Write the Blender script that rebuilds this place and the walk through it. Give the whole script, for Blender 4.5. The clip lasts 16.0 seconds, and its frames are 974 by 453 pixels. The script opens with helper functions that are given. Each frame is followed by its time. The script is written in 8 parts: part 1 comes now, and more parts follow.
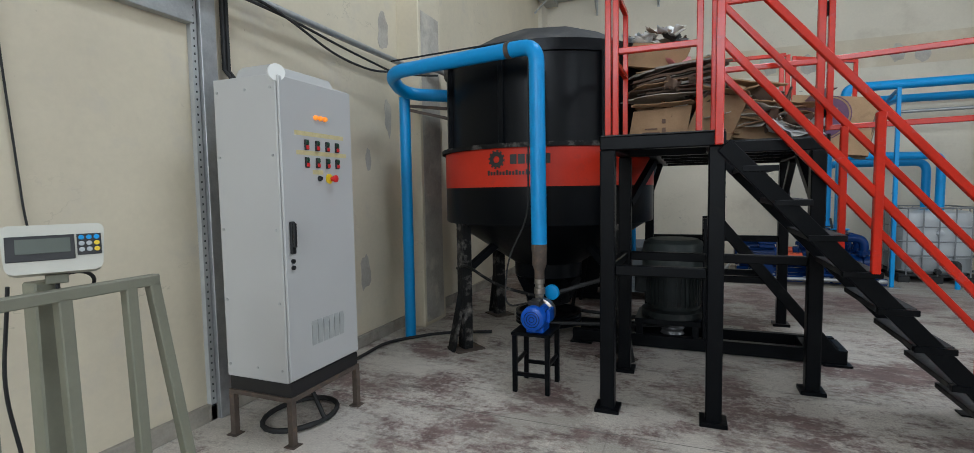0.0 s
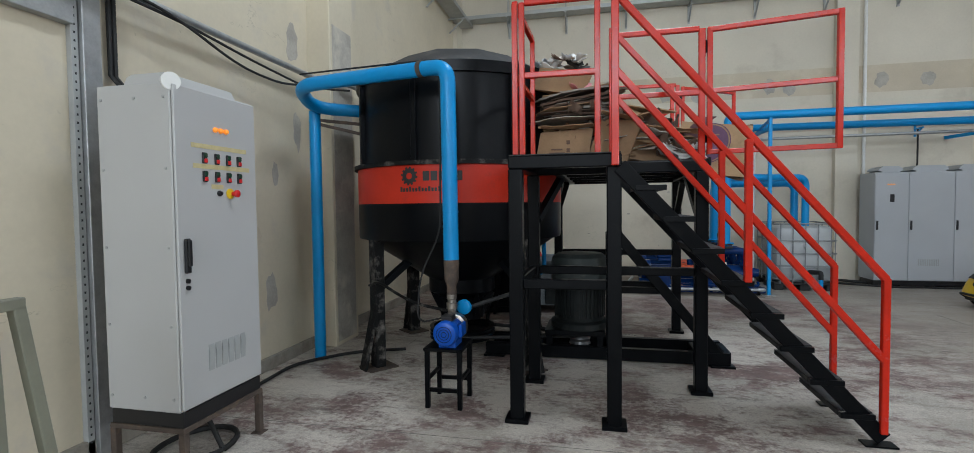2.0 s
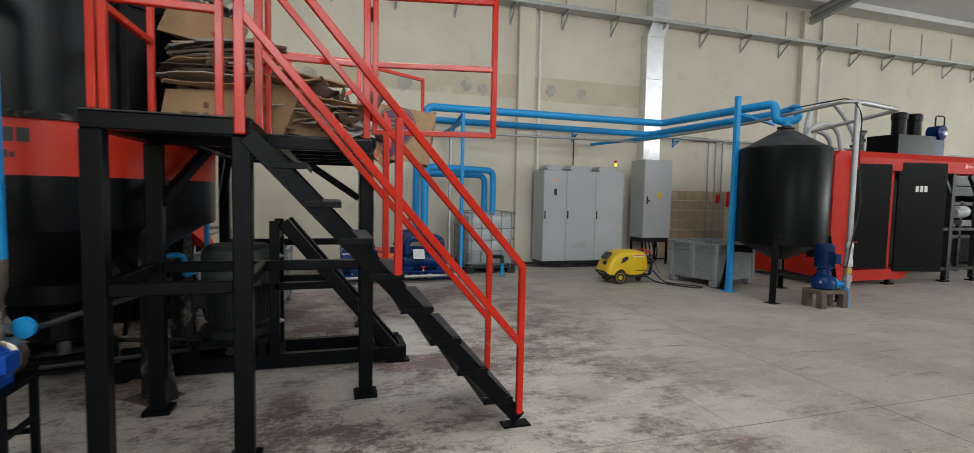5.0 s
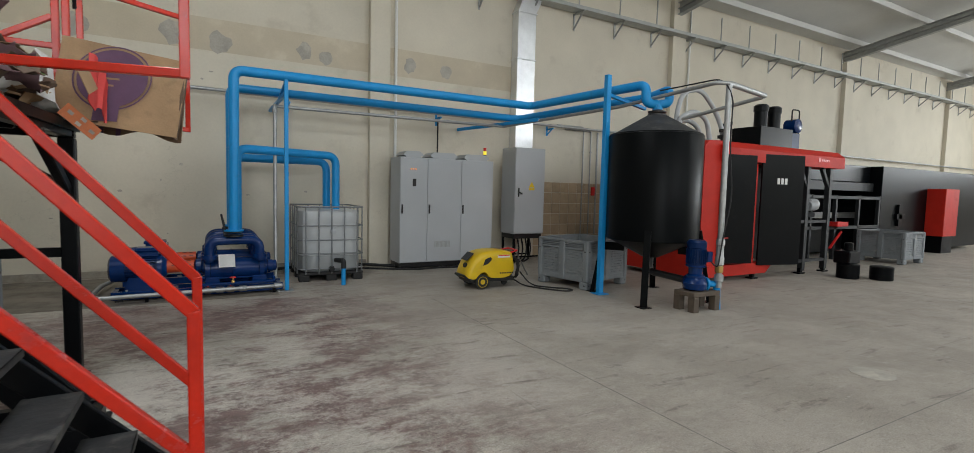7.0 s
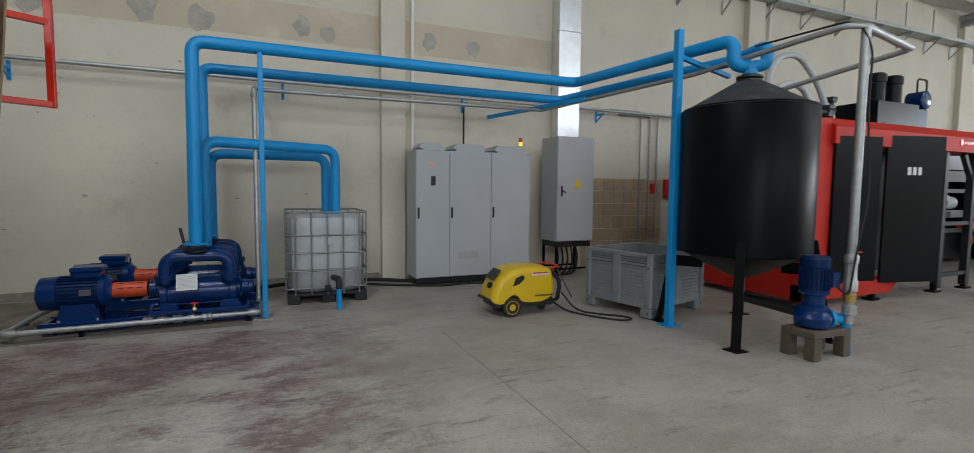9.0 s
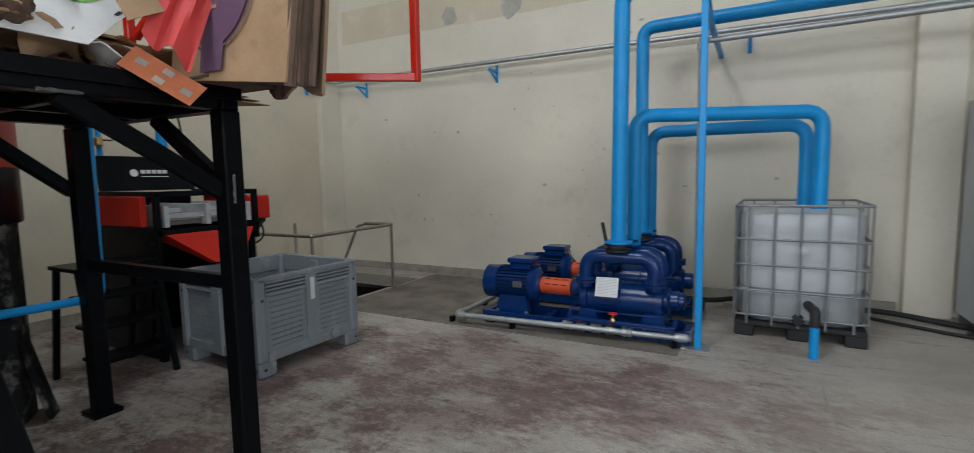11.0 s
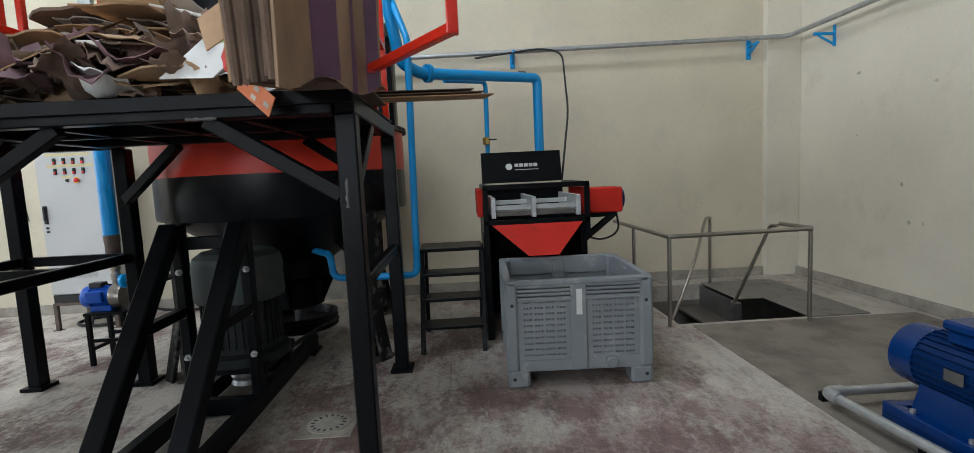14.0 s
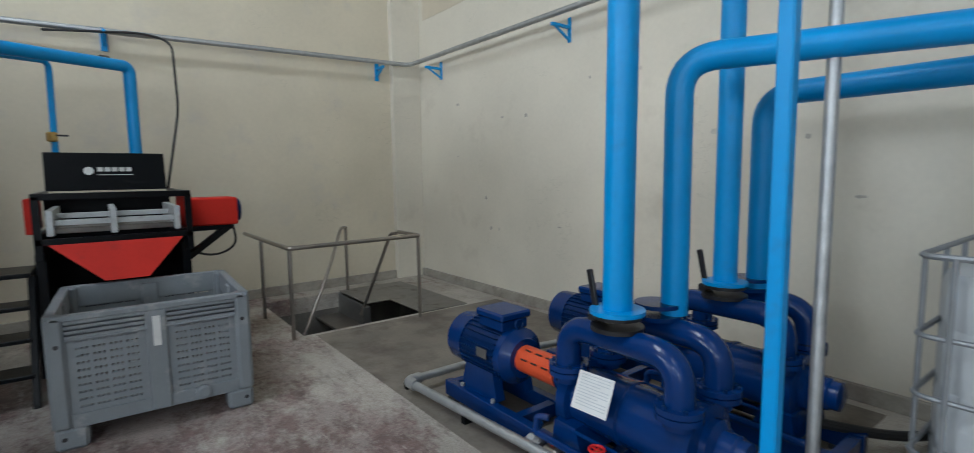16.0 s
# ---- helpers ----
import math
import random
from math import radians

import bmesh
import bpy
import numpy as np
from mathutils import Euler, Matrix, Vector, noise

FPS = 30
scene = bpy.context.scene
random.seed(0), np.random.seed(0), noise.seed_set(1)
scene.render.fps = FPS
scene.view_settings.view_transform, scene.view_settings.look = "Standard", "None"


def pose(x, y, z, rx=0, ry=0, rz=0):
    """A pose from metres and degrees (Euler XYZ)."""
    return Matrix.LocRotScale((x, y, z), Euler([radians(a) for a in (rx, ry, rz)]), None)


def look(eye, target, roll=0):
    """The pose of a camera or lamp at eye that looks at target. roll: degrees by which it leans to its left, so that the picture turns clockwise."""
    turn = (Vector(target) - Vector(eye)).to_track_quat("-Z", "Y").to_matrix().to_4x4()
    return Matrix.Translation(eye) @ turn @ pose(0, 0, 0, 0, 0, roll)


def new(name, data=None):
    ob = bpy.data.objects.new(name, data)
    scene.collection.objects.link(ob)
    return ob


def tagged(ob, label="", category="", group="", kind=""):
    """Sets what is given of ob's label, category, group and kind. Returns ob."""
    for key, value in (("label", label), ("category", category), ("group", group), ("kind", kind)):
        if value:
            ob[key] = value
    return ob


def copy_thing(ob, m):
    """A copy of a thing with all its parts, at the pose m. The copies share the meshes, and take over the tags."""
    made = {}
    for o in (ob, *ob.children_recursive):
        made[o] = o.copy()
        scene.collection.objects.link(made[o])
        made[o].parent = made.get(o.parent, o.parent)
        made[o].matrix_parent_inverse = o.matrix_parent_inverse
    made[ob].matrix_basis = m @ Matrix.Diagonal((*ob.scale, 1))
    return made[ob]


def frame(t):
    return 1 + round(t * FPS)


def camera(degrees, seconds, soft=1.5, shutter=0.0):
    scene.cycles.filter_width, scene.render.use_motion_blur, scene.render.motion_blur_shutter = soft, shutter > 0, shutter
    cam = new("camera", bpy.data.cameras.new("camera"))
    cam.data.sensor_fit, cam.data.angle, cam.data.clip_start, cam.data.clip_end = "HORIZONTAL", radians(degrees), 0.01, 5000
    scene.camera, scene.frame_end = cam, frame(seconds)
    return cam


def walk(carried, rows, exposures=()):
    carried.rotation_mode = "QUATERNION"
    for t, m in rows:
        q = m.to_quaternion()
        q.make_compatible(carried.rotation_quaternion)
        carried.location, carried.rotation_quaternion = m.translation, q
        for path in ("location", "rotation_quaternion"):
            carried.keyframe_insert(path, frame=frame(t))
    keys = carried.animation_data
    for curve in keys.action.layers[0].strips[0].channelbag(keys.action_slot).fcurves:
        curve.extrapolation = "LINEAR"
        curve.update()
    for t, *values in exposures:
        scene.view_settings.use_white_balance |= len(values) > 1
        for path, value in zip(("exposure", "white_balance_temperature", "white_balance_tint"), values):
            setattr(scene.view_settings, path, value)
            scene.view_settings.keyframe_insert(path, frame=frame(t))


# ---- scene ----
cam = camera(87.9, 16.0, 0.5, 0.2)
METRES, EYE, TILT, LEAN, TURN = 9.0, 1.565, 0.0, 0.0, 21.8
ROWS = [
    (0.0, 0.0, 0.0, 0.0, -0.06, -4.0, 0.91),
    (0.5, 0.0026, -0.0016, -0.0, -2.32, -3.59, 0.7),
    (1.0, 0.0034, -0.0035, 0.0003, -4.53, -3.04, 0.57),
    (1.5, 0.0038, -0.0051, 0.0006, -6.78, -2.55, 0.58),
    (2.0, 0.005, -0.0066, -0.0, -9.3, -2.28, 0.66),
    (2.5, 0.0061, -0.0068, 0.0005, -12.27, -2.31, 0.59),
    (3.0, 0.0076, -0.0075, 0.0003, -15.89, -2.48, 0.39),
    (3.5, 0.0145, -0.0069, -0.0001, -20.57, -3.13, 0.15),
    (4.0, 0.029, -0.0054, -0.0008, -26.63, -3.82, -0.47),
    (4.5, 0.0498, 0.0054, -0.0037, -33.09, -3.9, -1.01),
    (5.0, 0.0859, 0.0277, -0.0028, -38.97, -3.6, -1.19),
    (7.5, 0.3043, 0.1079, -0.0055, -51.29, -4.1, -1.4),
    (8.0, 0.3472, 0.1305, -0.0047, -50.81, -3.74, -1.31),
    (10.5, 0.5195, 0.3202, -0.0091, -12.25, -5.49, 1.0),
    (11.0, 0.5377, 0.3624, -0.009, 6.2, -5.55, 1.04),
    (11.5, 0.5541, 0.4014, -0.0097, 17.96, -6.24, 0.79),
    (12.0, 0.5706, 0.4393, -0.0074, 29.15, -6.83, 1.22),
    (12.5, 0.5915, 0.4765, -0.0068, 39.97, -7.25, 2.21),
    (13.0, 0.6056, 0.5128, -0.0084, 50.29, -6.64, 2.98),
    (13.5, 0.6223, 0.5466, -0.008, 59.64, -5.7, 2.96),
    (14.0, 0.6473, 0.5779, -0.0069, 65.6, -5.74, 2.68),
    (14.5, 0.6582, 0.6057, -0.0095, 63.45, -5.41, 2.63),
    (15.0, 0.6671, 0.6249, -0.0083, 56.55, -5.61, 2.5),
    (15.5, 0.6768, 0.6278, -0.0078, 45.73, -5.89, 1.81),
    (16.0, 0.6849, 0.627, -0.0063, 30.72, -5.86, 0.77),
]
walk(cam, [(t, pose(0, 0, EYE, TILT, LEAN, TURN) @ pose(METRES * x, METRES * y, METRES * z, 90 + pitch, roll, yaw)) for t, x, y, z, yaw, pitch, roll in ROWS],
     [(0.0, -1.12, 6130, 10), (3.5, -1.10, 6180, 10), (5.0, -1.03, 6720, 10), (8.0, -1.25, 6550, 10), (10.5, -1.10, 6150, 12), (11.0, -0.88, 6250, 11), (11.5, -0.54, 6300, 10), (12.5, -0.44, 6350, 10), (14.0, -0.52, 6200, 10), (15.0, -0.56, 6450, 10), (16.0, -0.60, 5980, 9)])

# ---- light ----
world = bpy.data.worlds.new("sky")
scene.world = world
world.use_nodes = True
wn = world.node_tree.nodes
sky = wn.new("ShaderNodeTexSky")
sky.sky_type = 'NISHITA'
sky.sun_disc = False
sky.sun_elevation = radians(42)
sky.sun_rotation = radians(160)
world.node_tree.links.new(sky.outputs[0], wn["Background"].inputs[0])
wn["Background"].inputs[1].default_value = 0.12
sun_data = bpy.data.lights.new("sun", 'SUN')
sun_data.energy, sun_data.angle, sun_data.color = 1.0, radians(10), (1.0, 0.95, 0.88)
sun = new("sun", sun_data)
sun.matrix_world = look((10, -20, 20), (10, 0, 0))


def window_light(name, x, y, z, target, wide, high, power, colour=(0.875, 0.945, 1.0)):
    d = bpy.data.lights.new(name, 'AREA')
    d.shape, d.size, d.size_y, d.energy, d.color = 'RECTANGLE', wide, high, power, colour
    o = new(name, d)
    o.matrix_world = look((x, y, z), target)
    return o


WIN_Y = -8.0
for i, wx in enumerate((0.0, 9.0, 18.0, 27.0)):
    window_light("window_light", wx, WIN_Y - 0.1, 5.55, (wx, 0, 3.6), 6.0, 1.7, 880 if wx < 5 else 560)
window_light("door_light", -0.2, WIN_Y - 0.1, 1.9, (-0.2, 0, 1.6), 4.0, 3.6, 240)
for i, sx in enumerate((1.0, 7.0)):
    window_light("skylight_light", sx, 4.4, 7.75, (sx, 4.5, 0), 1.2, 4.4, 500 if sx < 5 else 180)
for i, sx in enumerate((13.0, 19.0, 25.0)):
    window_light("skylight_light", sx, -1.0, 7.85, (sx, -0.9, 0), 1.2, 4.0, 540)

for wy in (-3.5, 3.5):
    window_light("window_light", 35.95, wy, 4.4, (0, wy + 2.5, 2.0), 5.0, 2.2, 1500)

# ---- materials ----


def mat(name, colour, rough=0.5, metal=0.0, vary=0.12, scale=6.0, fine=60.0, bump=0.02, dirt=None, dirt_amount=0.0, dirt_scale=3.0,
        coat=0.0, streak=None, spec=0.5, per_object=0.0, cracks=0.0):
    """A painted or raw surface: colour varied at two scales, an optional layer of dirt or wear, and fine relief."""
    m = bpy.data.materials.new(name)
    m.use_nodes = True
    nt = m.node_tree
    n, l = nt.nodes, nt.links
    b = n["Principled BSDF"]
    b.inputs["Roughness"].default_value = rough
    b.inputs["Metallic"].default_value = metal
    b.inputs["Coat Weight"].default_value = coat
    b.inputs["Specular IOR Level"].default_value = spec
    co = n.new("ShaderNodeNewGeometry")
    mp = n.new("ShaderNodeMapping")
    if streak:
        mp.inputs["Scale"].default_value = streak
    l.new(co.outputs["Position"], mp.inputs[0])
    a, f = n.new("ShaderNodeTexNoise"), n.new("ShaderNodeTexNoise")
    a.inputs["Scale"].default_value, a.inputs["Detail"].default_value = scale, 5
    f.inputs["Scale"].default_value, f.inputs["Detail"].default_value = fine, 3
    l.new(mp.outputs[0], a.inputs["Vector"])
    l.new(mp.outputs[0], f.inputs["Vector"])
    mix = n.new("ShaderNodeMix")
    mix.data_type, mix.blend_type = 'RGBA', 'MULTIPLY'
    mix.inputs[0].default_value = 1
    mix.inputs[6].default_value = (*colour, 1)
    ad = n.new("ShaderNodeMath")
    ad.operation = 'MULTIPLY_ADD'
    ad.inputs[1].default_value, ad.inputs[2].default_value = 0.4, 0
    l.new(f.outputs[0], ad.inputs[0])
    ad2 = n.new("ShaderNodeMath")
    ad2.operation = 'ADD'
    l.new(a.outputs[0], ad2.inputs[0])
    l.new(ad.outputs[0], ad2.inputs[1])
    rm = n.new("ShaderNodeMapRange")
    rm.inputs[1].default_value, rm.inputs[2].default_value = 0.4, 1.0
    rm.inputs[3].default_value, rm.inputs[4].default_value = 1 - vary, 1 + vary * 0.6
    l.new(ad2.outputs[0], rm.inputs[0])
    l.new(rm.outputs[0], mix.inputs[7])
    col = mix.outputs[2]
    if per_object:
        oi = n.new("ShaderNodeObjectInfo")
        r2 = n.new("ShaderNodeMapRange")
        r2.inputs[3].default_value, r2.inputs[4].default_value = 1 - per_object, 1 + per_object
        l.new(oi.outputs["Random"], r2.inputs[0])
        m2 = n.new("ShaderNodeMix")
        m2.data_type, m2.blend_type = 'RGBA', 'MULTIPLY'
        m2.inputs[0].default_value = 1
        l.new(col, m2.inputs[6])
        l.new(r2.outputs[0], m2.inputs[7])
        col = m2.outputs[2]
    if dirt:
        d = n.new("ShaderNodeTexNoise")
        d.inputs["Scale"].default_value, d.inputs["Detail"].default_value, d.inputs["Roughness"].default_value = dirt_scale, 8, 0.65
        l.new(mp.outputs[0], d.inputs["Vector"])
        dr = n.new("ShaderNodeMapRange")
        dr.inputs[1].default_value, dr.inputs[2].default_value = 0.62 - 0.3 * dirt_amount, 0.78 - 0.2 * dirt_amount
        dr.inputs[4].default_value = min(1.0, 0.5 + dirt_amount)
        l.new(d.outputs[0], dr.inputs[0])
        dm = n.new("ShaderNodeMix")
        dm.data_type = 'RGBA'
        dm.inputs[7].default_value = (*dirt, 1)
        l.new(dr.outputs[0], dm.inputs[0])
        l.new(col, dm.inputs[6])
        col = dm.outputs[2]
        rr = n.new("ShaderNodeMapRange")
        rr.inputs[3].default_value, rr.inputs[4].default_value = rough, min(1, rough + 0.3)
        l.new(dr.outputs[0], rr.inputs[0])
        l.new(rr.outputs[0], b.inputs["Roughness"])
    if cracks:
        # hairline cracks, scratches and small knocks in the plaster
        def noise(scale, detail, rgh, stretch=(1, 1, 1)):
            k = n.new("ShaderNodeMapping")
            k.inputs["Scale"].default_value = stretch
            l.new(co.outputs["Position"], k.inputs[0])
            q = n.new("ShaderNodeTexNoise")
            q.inputs["Scale"].default_value, q.inputs["Detail"].default_value, q.inputs["Roughness"].default_value = scale, detail, rgh
            l.new(k.outputs[0], q.inputs["Vector"])
            return q.outputs[0]

        def span(v, lo, hi, p, q2):
            r = n.new("ShaderNodeMapRange")
            for i, u in enumerate((lo, hi, p, q2)):
                r.inputs[i + 1].default_value = u
            l.new(v, r.inputs[0])
            return r.outputs[0]

        def calc(kind, x, y):
            q = n.new("ShaderNodeMath")
            q.operation = kind
            for i, u in enumerate((x, y)):
                if isinstance(u, (int, float)):
                    q.inputs[i].default_value = u
                else:
                    l.new(u, q.inputs[i])
            return q.outputs[0]

        line = span(calc('ABSOLUTE', calc('SUBTRACT', noise(0.7, 6, 0.62, (1, 1, 1.6)), 0.5), 0), 0.0, 0.0035, 1, 0)
        line = calc('MULTIPLY', line, span(noise(0.9, 2, 0.5, (1.3, 1, 0.7)), 0.52, 0.62, 0, 0.75))
        knock = calc('MULTIPLY', span(noise(17, 4, 0.6), 0.70, 0.745, 0, 0.8), span(noise(1.1, 3, 0.5), 0.5, 0.62, 0, 1))
        smear = calc('MULTIPLY', span(noise(4, 9, 0.75, (1, 1, 0.35)), 0.58, 0.75, 0, 0.3), span(noise(0.6, 3, 0.5), 0.42, 0.6, 0, 1))
        for f2, shade in ((smear, 0.80), (line, 0.42), (knock, 0.5)):
            km = n.new("ShaderNodeMix")
            km.data_type = 'RGBA'
            l.new(calc('MULTIPLY', f2, cracks), km.inputs[0])
            l.new(col, km.inputs[6])
            km.inputs[7].default_value = (colour[0] * shade, colour[1] * shade, colour[2] * shade * 0.95, 1)
            col = km.outputs[2]
    l.new(col, b.inputs["Base Color"])
    if bump:
        bp = n.new("ShaderNodeBump")
        bp.inputs["Strength"].default_value, bp.inputs["Distance"].default_value = 0.35, bump
        l.new(ad2.outputs[0], bp.inputs["Height"])
        l.new(bp.outputs[0], b.inputs["Normal"])
    return m


def floor_material():
    """Worn concrete with remains of dark red paint, dust and scrapes; the paint survives most round the vessel and the screen."""
    m = bpy.data.materials.new("worn_concrete_floor")
    m.use_nodes = True
    n, l = m.node_tree.nodes, m.node_tree.links
    b = n["Principled BSDF"]
    geo = n.new("ShaderNodeNewGeometry")

    def noise_at(scale, detail=6, rough=0.6, stretch=None, seed=0.0):
        mp = n.new("ShaderNodeMapping")
        mp.inputs["Location"].default_value = (seed, seed * 0.7, 0)
        if stretch:
            mp.inputs["Scale"].default_value = stretch
            mp.inputs["Rotation"].default_value = (0, 0, 0.08)
        l.new(geo.outputs["Position"], mp.inputs[0])
        t = n.new("ShaderNodeTexNoise")
        t.inputs["Scale"].default_value, t.inputs["Detail"].default_value, t.inputs["Roughness"].default_value = scale, detail, rough
        l.new(mp.outputs[0], t.inputs["Vector"])
        return t.outputs[0]

    def ramp(v, lo, hi, a=0.0, c=1.0):
        r = n.new("ShaderNodeMapRange")
        r.inputs[1].default_value, r.inputs[2].default_value, r.inputs[3].default_value, r.inputs[4].default_value = lo, hi, a, c
        l.new(v, r.inputs[0])
        return r.outputs[0]

    def op(kind, x, y):
        q = n.new("ShaderNodeMath")
        q.operation = kind
        for i, v in enumerate((x, y)):
            if isinstance(v, (int, float)):
                q.inputs[i].default_value = v
            else:
                l.new(v, q.inputs[i])
        return q.outputs[0]

    def blend(f, x, y):
        q = n.new("ShaderNodeMix")
        q.data_type = 'RGBA'
        l.new(f, q.inputs[0])
        for i, v in ((6, x), (7, y)):
            if isinstance(v, tuple):
                q.inputs[i].default_value = (*v, 1)
            else:
                l.new(v, q.inputs[i])
        return q.outputs[2]

    sep = n.new("ShaderNodeSeparateXYZ")
    l.new(geo.outputs["Position"], sep.inputs[0])
    base = blend(ramp(noise_at(0.9, 6), 0.3, 0.7), (0.29, 0.258, 0.218), (0.39, 0.353, 0.304))
    base = blend(ramp(noise_at(14, 5, 0.7), 0.5, 0.75, 0, 0.45), base, (0.21, 0.185, 0.16))
    # Concrete lightened round the platform: pulp dust, plus brightness the lamps miss there.
    pale = op('MULTIPLY', op('MULTIPLY', ramp(sep.outputs[0], 1.8, 4.6, 0.85, 0.0), ramp(sep.outputs[1], 5.4, 7.2, 1.0, 0.0)), ramp(noise_at(1.7, 5, 0.6, None, 71.0), 0.35, 0.6, 0.35, 1.0))
    base = blend(pale, base, (0.47, 0.435, 0.385))
    # where the paint survives: strong near the vessel, fading to the east
    region = op('MULTIPLY', ramp(sep.outputs[0], 3.2, 6.6, 1.0, 0.0), ramp(sep.outputs[1], 9.2, 8.7, 0.3, 1.0))
    big = noise_at(0.7, 3, 0.5, None, 4.0)
    mid = noise_at(2.4, 10, 0.66, (0.75, 1.25, 1.0), 2.0)
    chips = noise_at(16, 6, 0.7, (0.8, 1.2, 1.0), 6.0)
    paint_n = op('ADD', op('ADD', op('MULTIPLY', mid, 0.60), op('MULTIPLY', big, 0.45)), op('ADD', op('MULTIPLY', region, 0.12), op('MULTIPLY', chips, 0.30)))
    paint_n = op('ADD', paint_n, op('MULTIPLY', region, ramp(sep.outputs[1], 5.6, 7.4, 0.0, 0.035)))
    paint = op('MULTIPLY', ramp(paint_n, 0.748, 0.845, 0, 0.88), ramp(op('ADD', sep.outputs[0], op('MULTIPLY', big, 2.0)), 3.9, 5.6, 1.0, 0.12))
    red = blend(ramp(noise_at(6, 8, 0.7), 0.35, 0.65), (0.085, 0.044, 0.043), (0.21, 0.128, 0.118))
    col = blend(paint, base, red)
    # pale dust trodden over all, in flakes and drifts
    drift = op('ADD', op('MULTIPLY', noise_at(1.1, 4, 0.6, None, 9.0), 0.45), op('ADD', op('MULTIPLY', noise_at(5, 8, 0.72, (0.7, 1.3, 1.0), 13.0), 0.35), op('MULTIPLY', noise_at(26, 5, 0.7, None, 17.0), 0.25)))
    dust = op('MULTIPLY', op('MULTIPLY', ramp(drift, 0.495, 0.572, 0, 0.85), ramp(sep.outputs[0], 1.2, 5.0, 1.0, 0.2)), ramp(sep.outputs[1], 5.9, 7.4, 1.0, 0.4))
    col = blend(dust, col, (0.58, 0.535, 0.475))
    # dragged tyre and pallet scrapes
    dark = op('MULTIPLY', ramp(noise_at(4, 8, 0.7, (0.3, 2.0, 1.0), 15.0), 0.57, 0.64, 0, 0.55), ramp(chips, 0.42, 0.52))
    col = blend(dark, col, (0.105, 0.08, 0.07))
    scrape = op('MULTIPLY', ramp(noise_at(6, 8, 0.7, (0.3, 2.2, 1.0), 43.0), 0.59, 0.64, 0, 0.6), ramp(noise_at(22, 4, 0.7, None, 47.0), 0.45, 0.53))
    col = blend(scrape, col, (0.45, 0.41, 0.36))
    # thin grey drag lines crossing at a slant
    for stretch, seed2 in (((0.12, 9.0, 1.0), 61.0), ((7.0, 0.14, 1.0), 67.0)):
        col = blend(ramp(noise_at(2.2, 3, 0.5, stretch, seed2), 0.70, 0.74, 0, 0.4), col, (0.12, 0.105, 0.095))
    spots = ramp(noise_at(38, 3, 0.5, None, 31.0), 0.66, 0.70, 0, 0.55)
    col = blend(spots, col, (0.14, 0.12, 0.105))
    grain = ramp(noise_at(90, 4, 0.7, None, 51.0), 0.3, 0.7, 0.72, 1.28)
    gm = n.new("ShaderNodeMix")
    gm.data_type, gm.blend_type = 'RGBA', 'MULTIPLY'
    gm.inputs[0].default_value = 1
    l.new(col, gm.inputs[6])
    l.new(grain, gm.inputs[7])
    col = gm.outputs[2]
    l.new(col, b.inputs["Base Color"])
    l.new(ramp(noise_at(3, 5, 0.6, None, 21.0), 0.3, 0.7, 0.5, 0.8), b.inputs["Roughness"])
    bp = n.new("ShaderNodeBump")
    bp.inputs["Strength"].default_value, bp.inputs["Distance"].default_value = 0.3, 0.01
    l.new(op('ADD', noise_at(30, 6, 0.7), op('MULTIPLY', paint, 0.3)), bp.inputs["Height"])
    l.new(bp.outputs[0], b.inputs["Normal"])
    return m


FLOOR = floor_material()
WALL = mat("cream_wall_paint", (0.64, 0.59, 0.485), 0.7, vary=0.10, scale=1.2, fine=25, bump=0.006, dirt=(0.46, 0.41, 0.33), dirt_amount=0.12, dirt_scale=1.3, cracks=0.28)
WALL_W = mat("scuffed_cream_wall_paint", (0.60, 0.535, 0.405), 0.7, vary=0.10, scale=1.4, fine=25, bump=0.008, dirt=(0.50, 0.46, 0.40), dirt_amount=0.2, dirt_scale=2.2, cracks=0.5)
PLASTER = mat("bare_grey_plaster", (0.42, 0.39, 0.34), 0.85, vary=0.3, scale=4, fine=40, bump=0.02, dirt=(0.62, 0.58, 0.48), dirt_amount=0.3, dirt_scale=3)
BAND = mat("repaired_plaster_band", (0.56, 0.49, 0.37), 0.85, vary=0.12, scale=2, fine=40, bump=0.01, dirt=(0.66, 0.6, 0.48), dirt_amount=0.2, dirt_scale=2)
CONCRETE = mat("pale_concrete", (0.34, 0.31, 0.26), 0.8, vary=0.3, scale=5, fine=60, bump=0.02, dirt=(0.20, 0.165, 0.14), dirt_amount=0.45, dirt_scale=3.5)
SLAB = mat("smooth_worn_concrete", (0.192, 0.167, 0.134), 0.7, vary=0.35, scale=2.5, fine=50, bump=0.01, dirt=(0.125, 0.10, 0.083), dirt_amount=0.5, dirt_scale=2.4)
ROOF = mat("white_roof_sheet", (0.62, 0.62, 0.6), 0.5, vary=0.08, scale=1, fine=10, bump=0.0)
GALV = mat("galvanised_steel", (0.44, 0.45, 0.45), 0.48, 0.75, vary=0.2, scale=14, fine=70, bump=0.004)
DUCT = mat("bright_duct_sheet", (0.8, 0.82, 0.84), 0.3, 0.9, vary=0.1, scale=6, fine=40, bump=0.004)
ZINC = mat("dull_zinc_tray", (0.42, 0.43, 0.42), 0.5, 0.6, vary=0.15, scale=8, fine=50, bump=0.004)
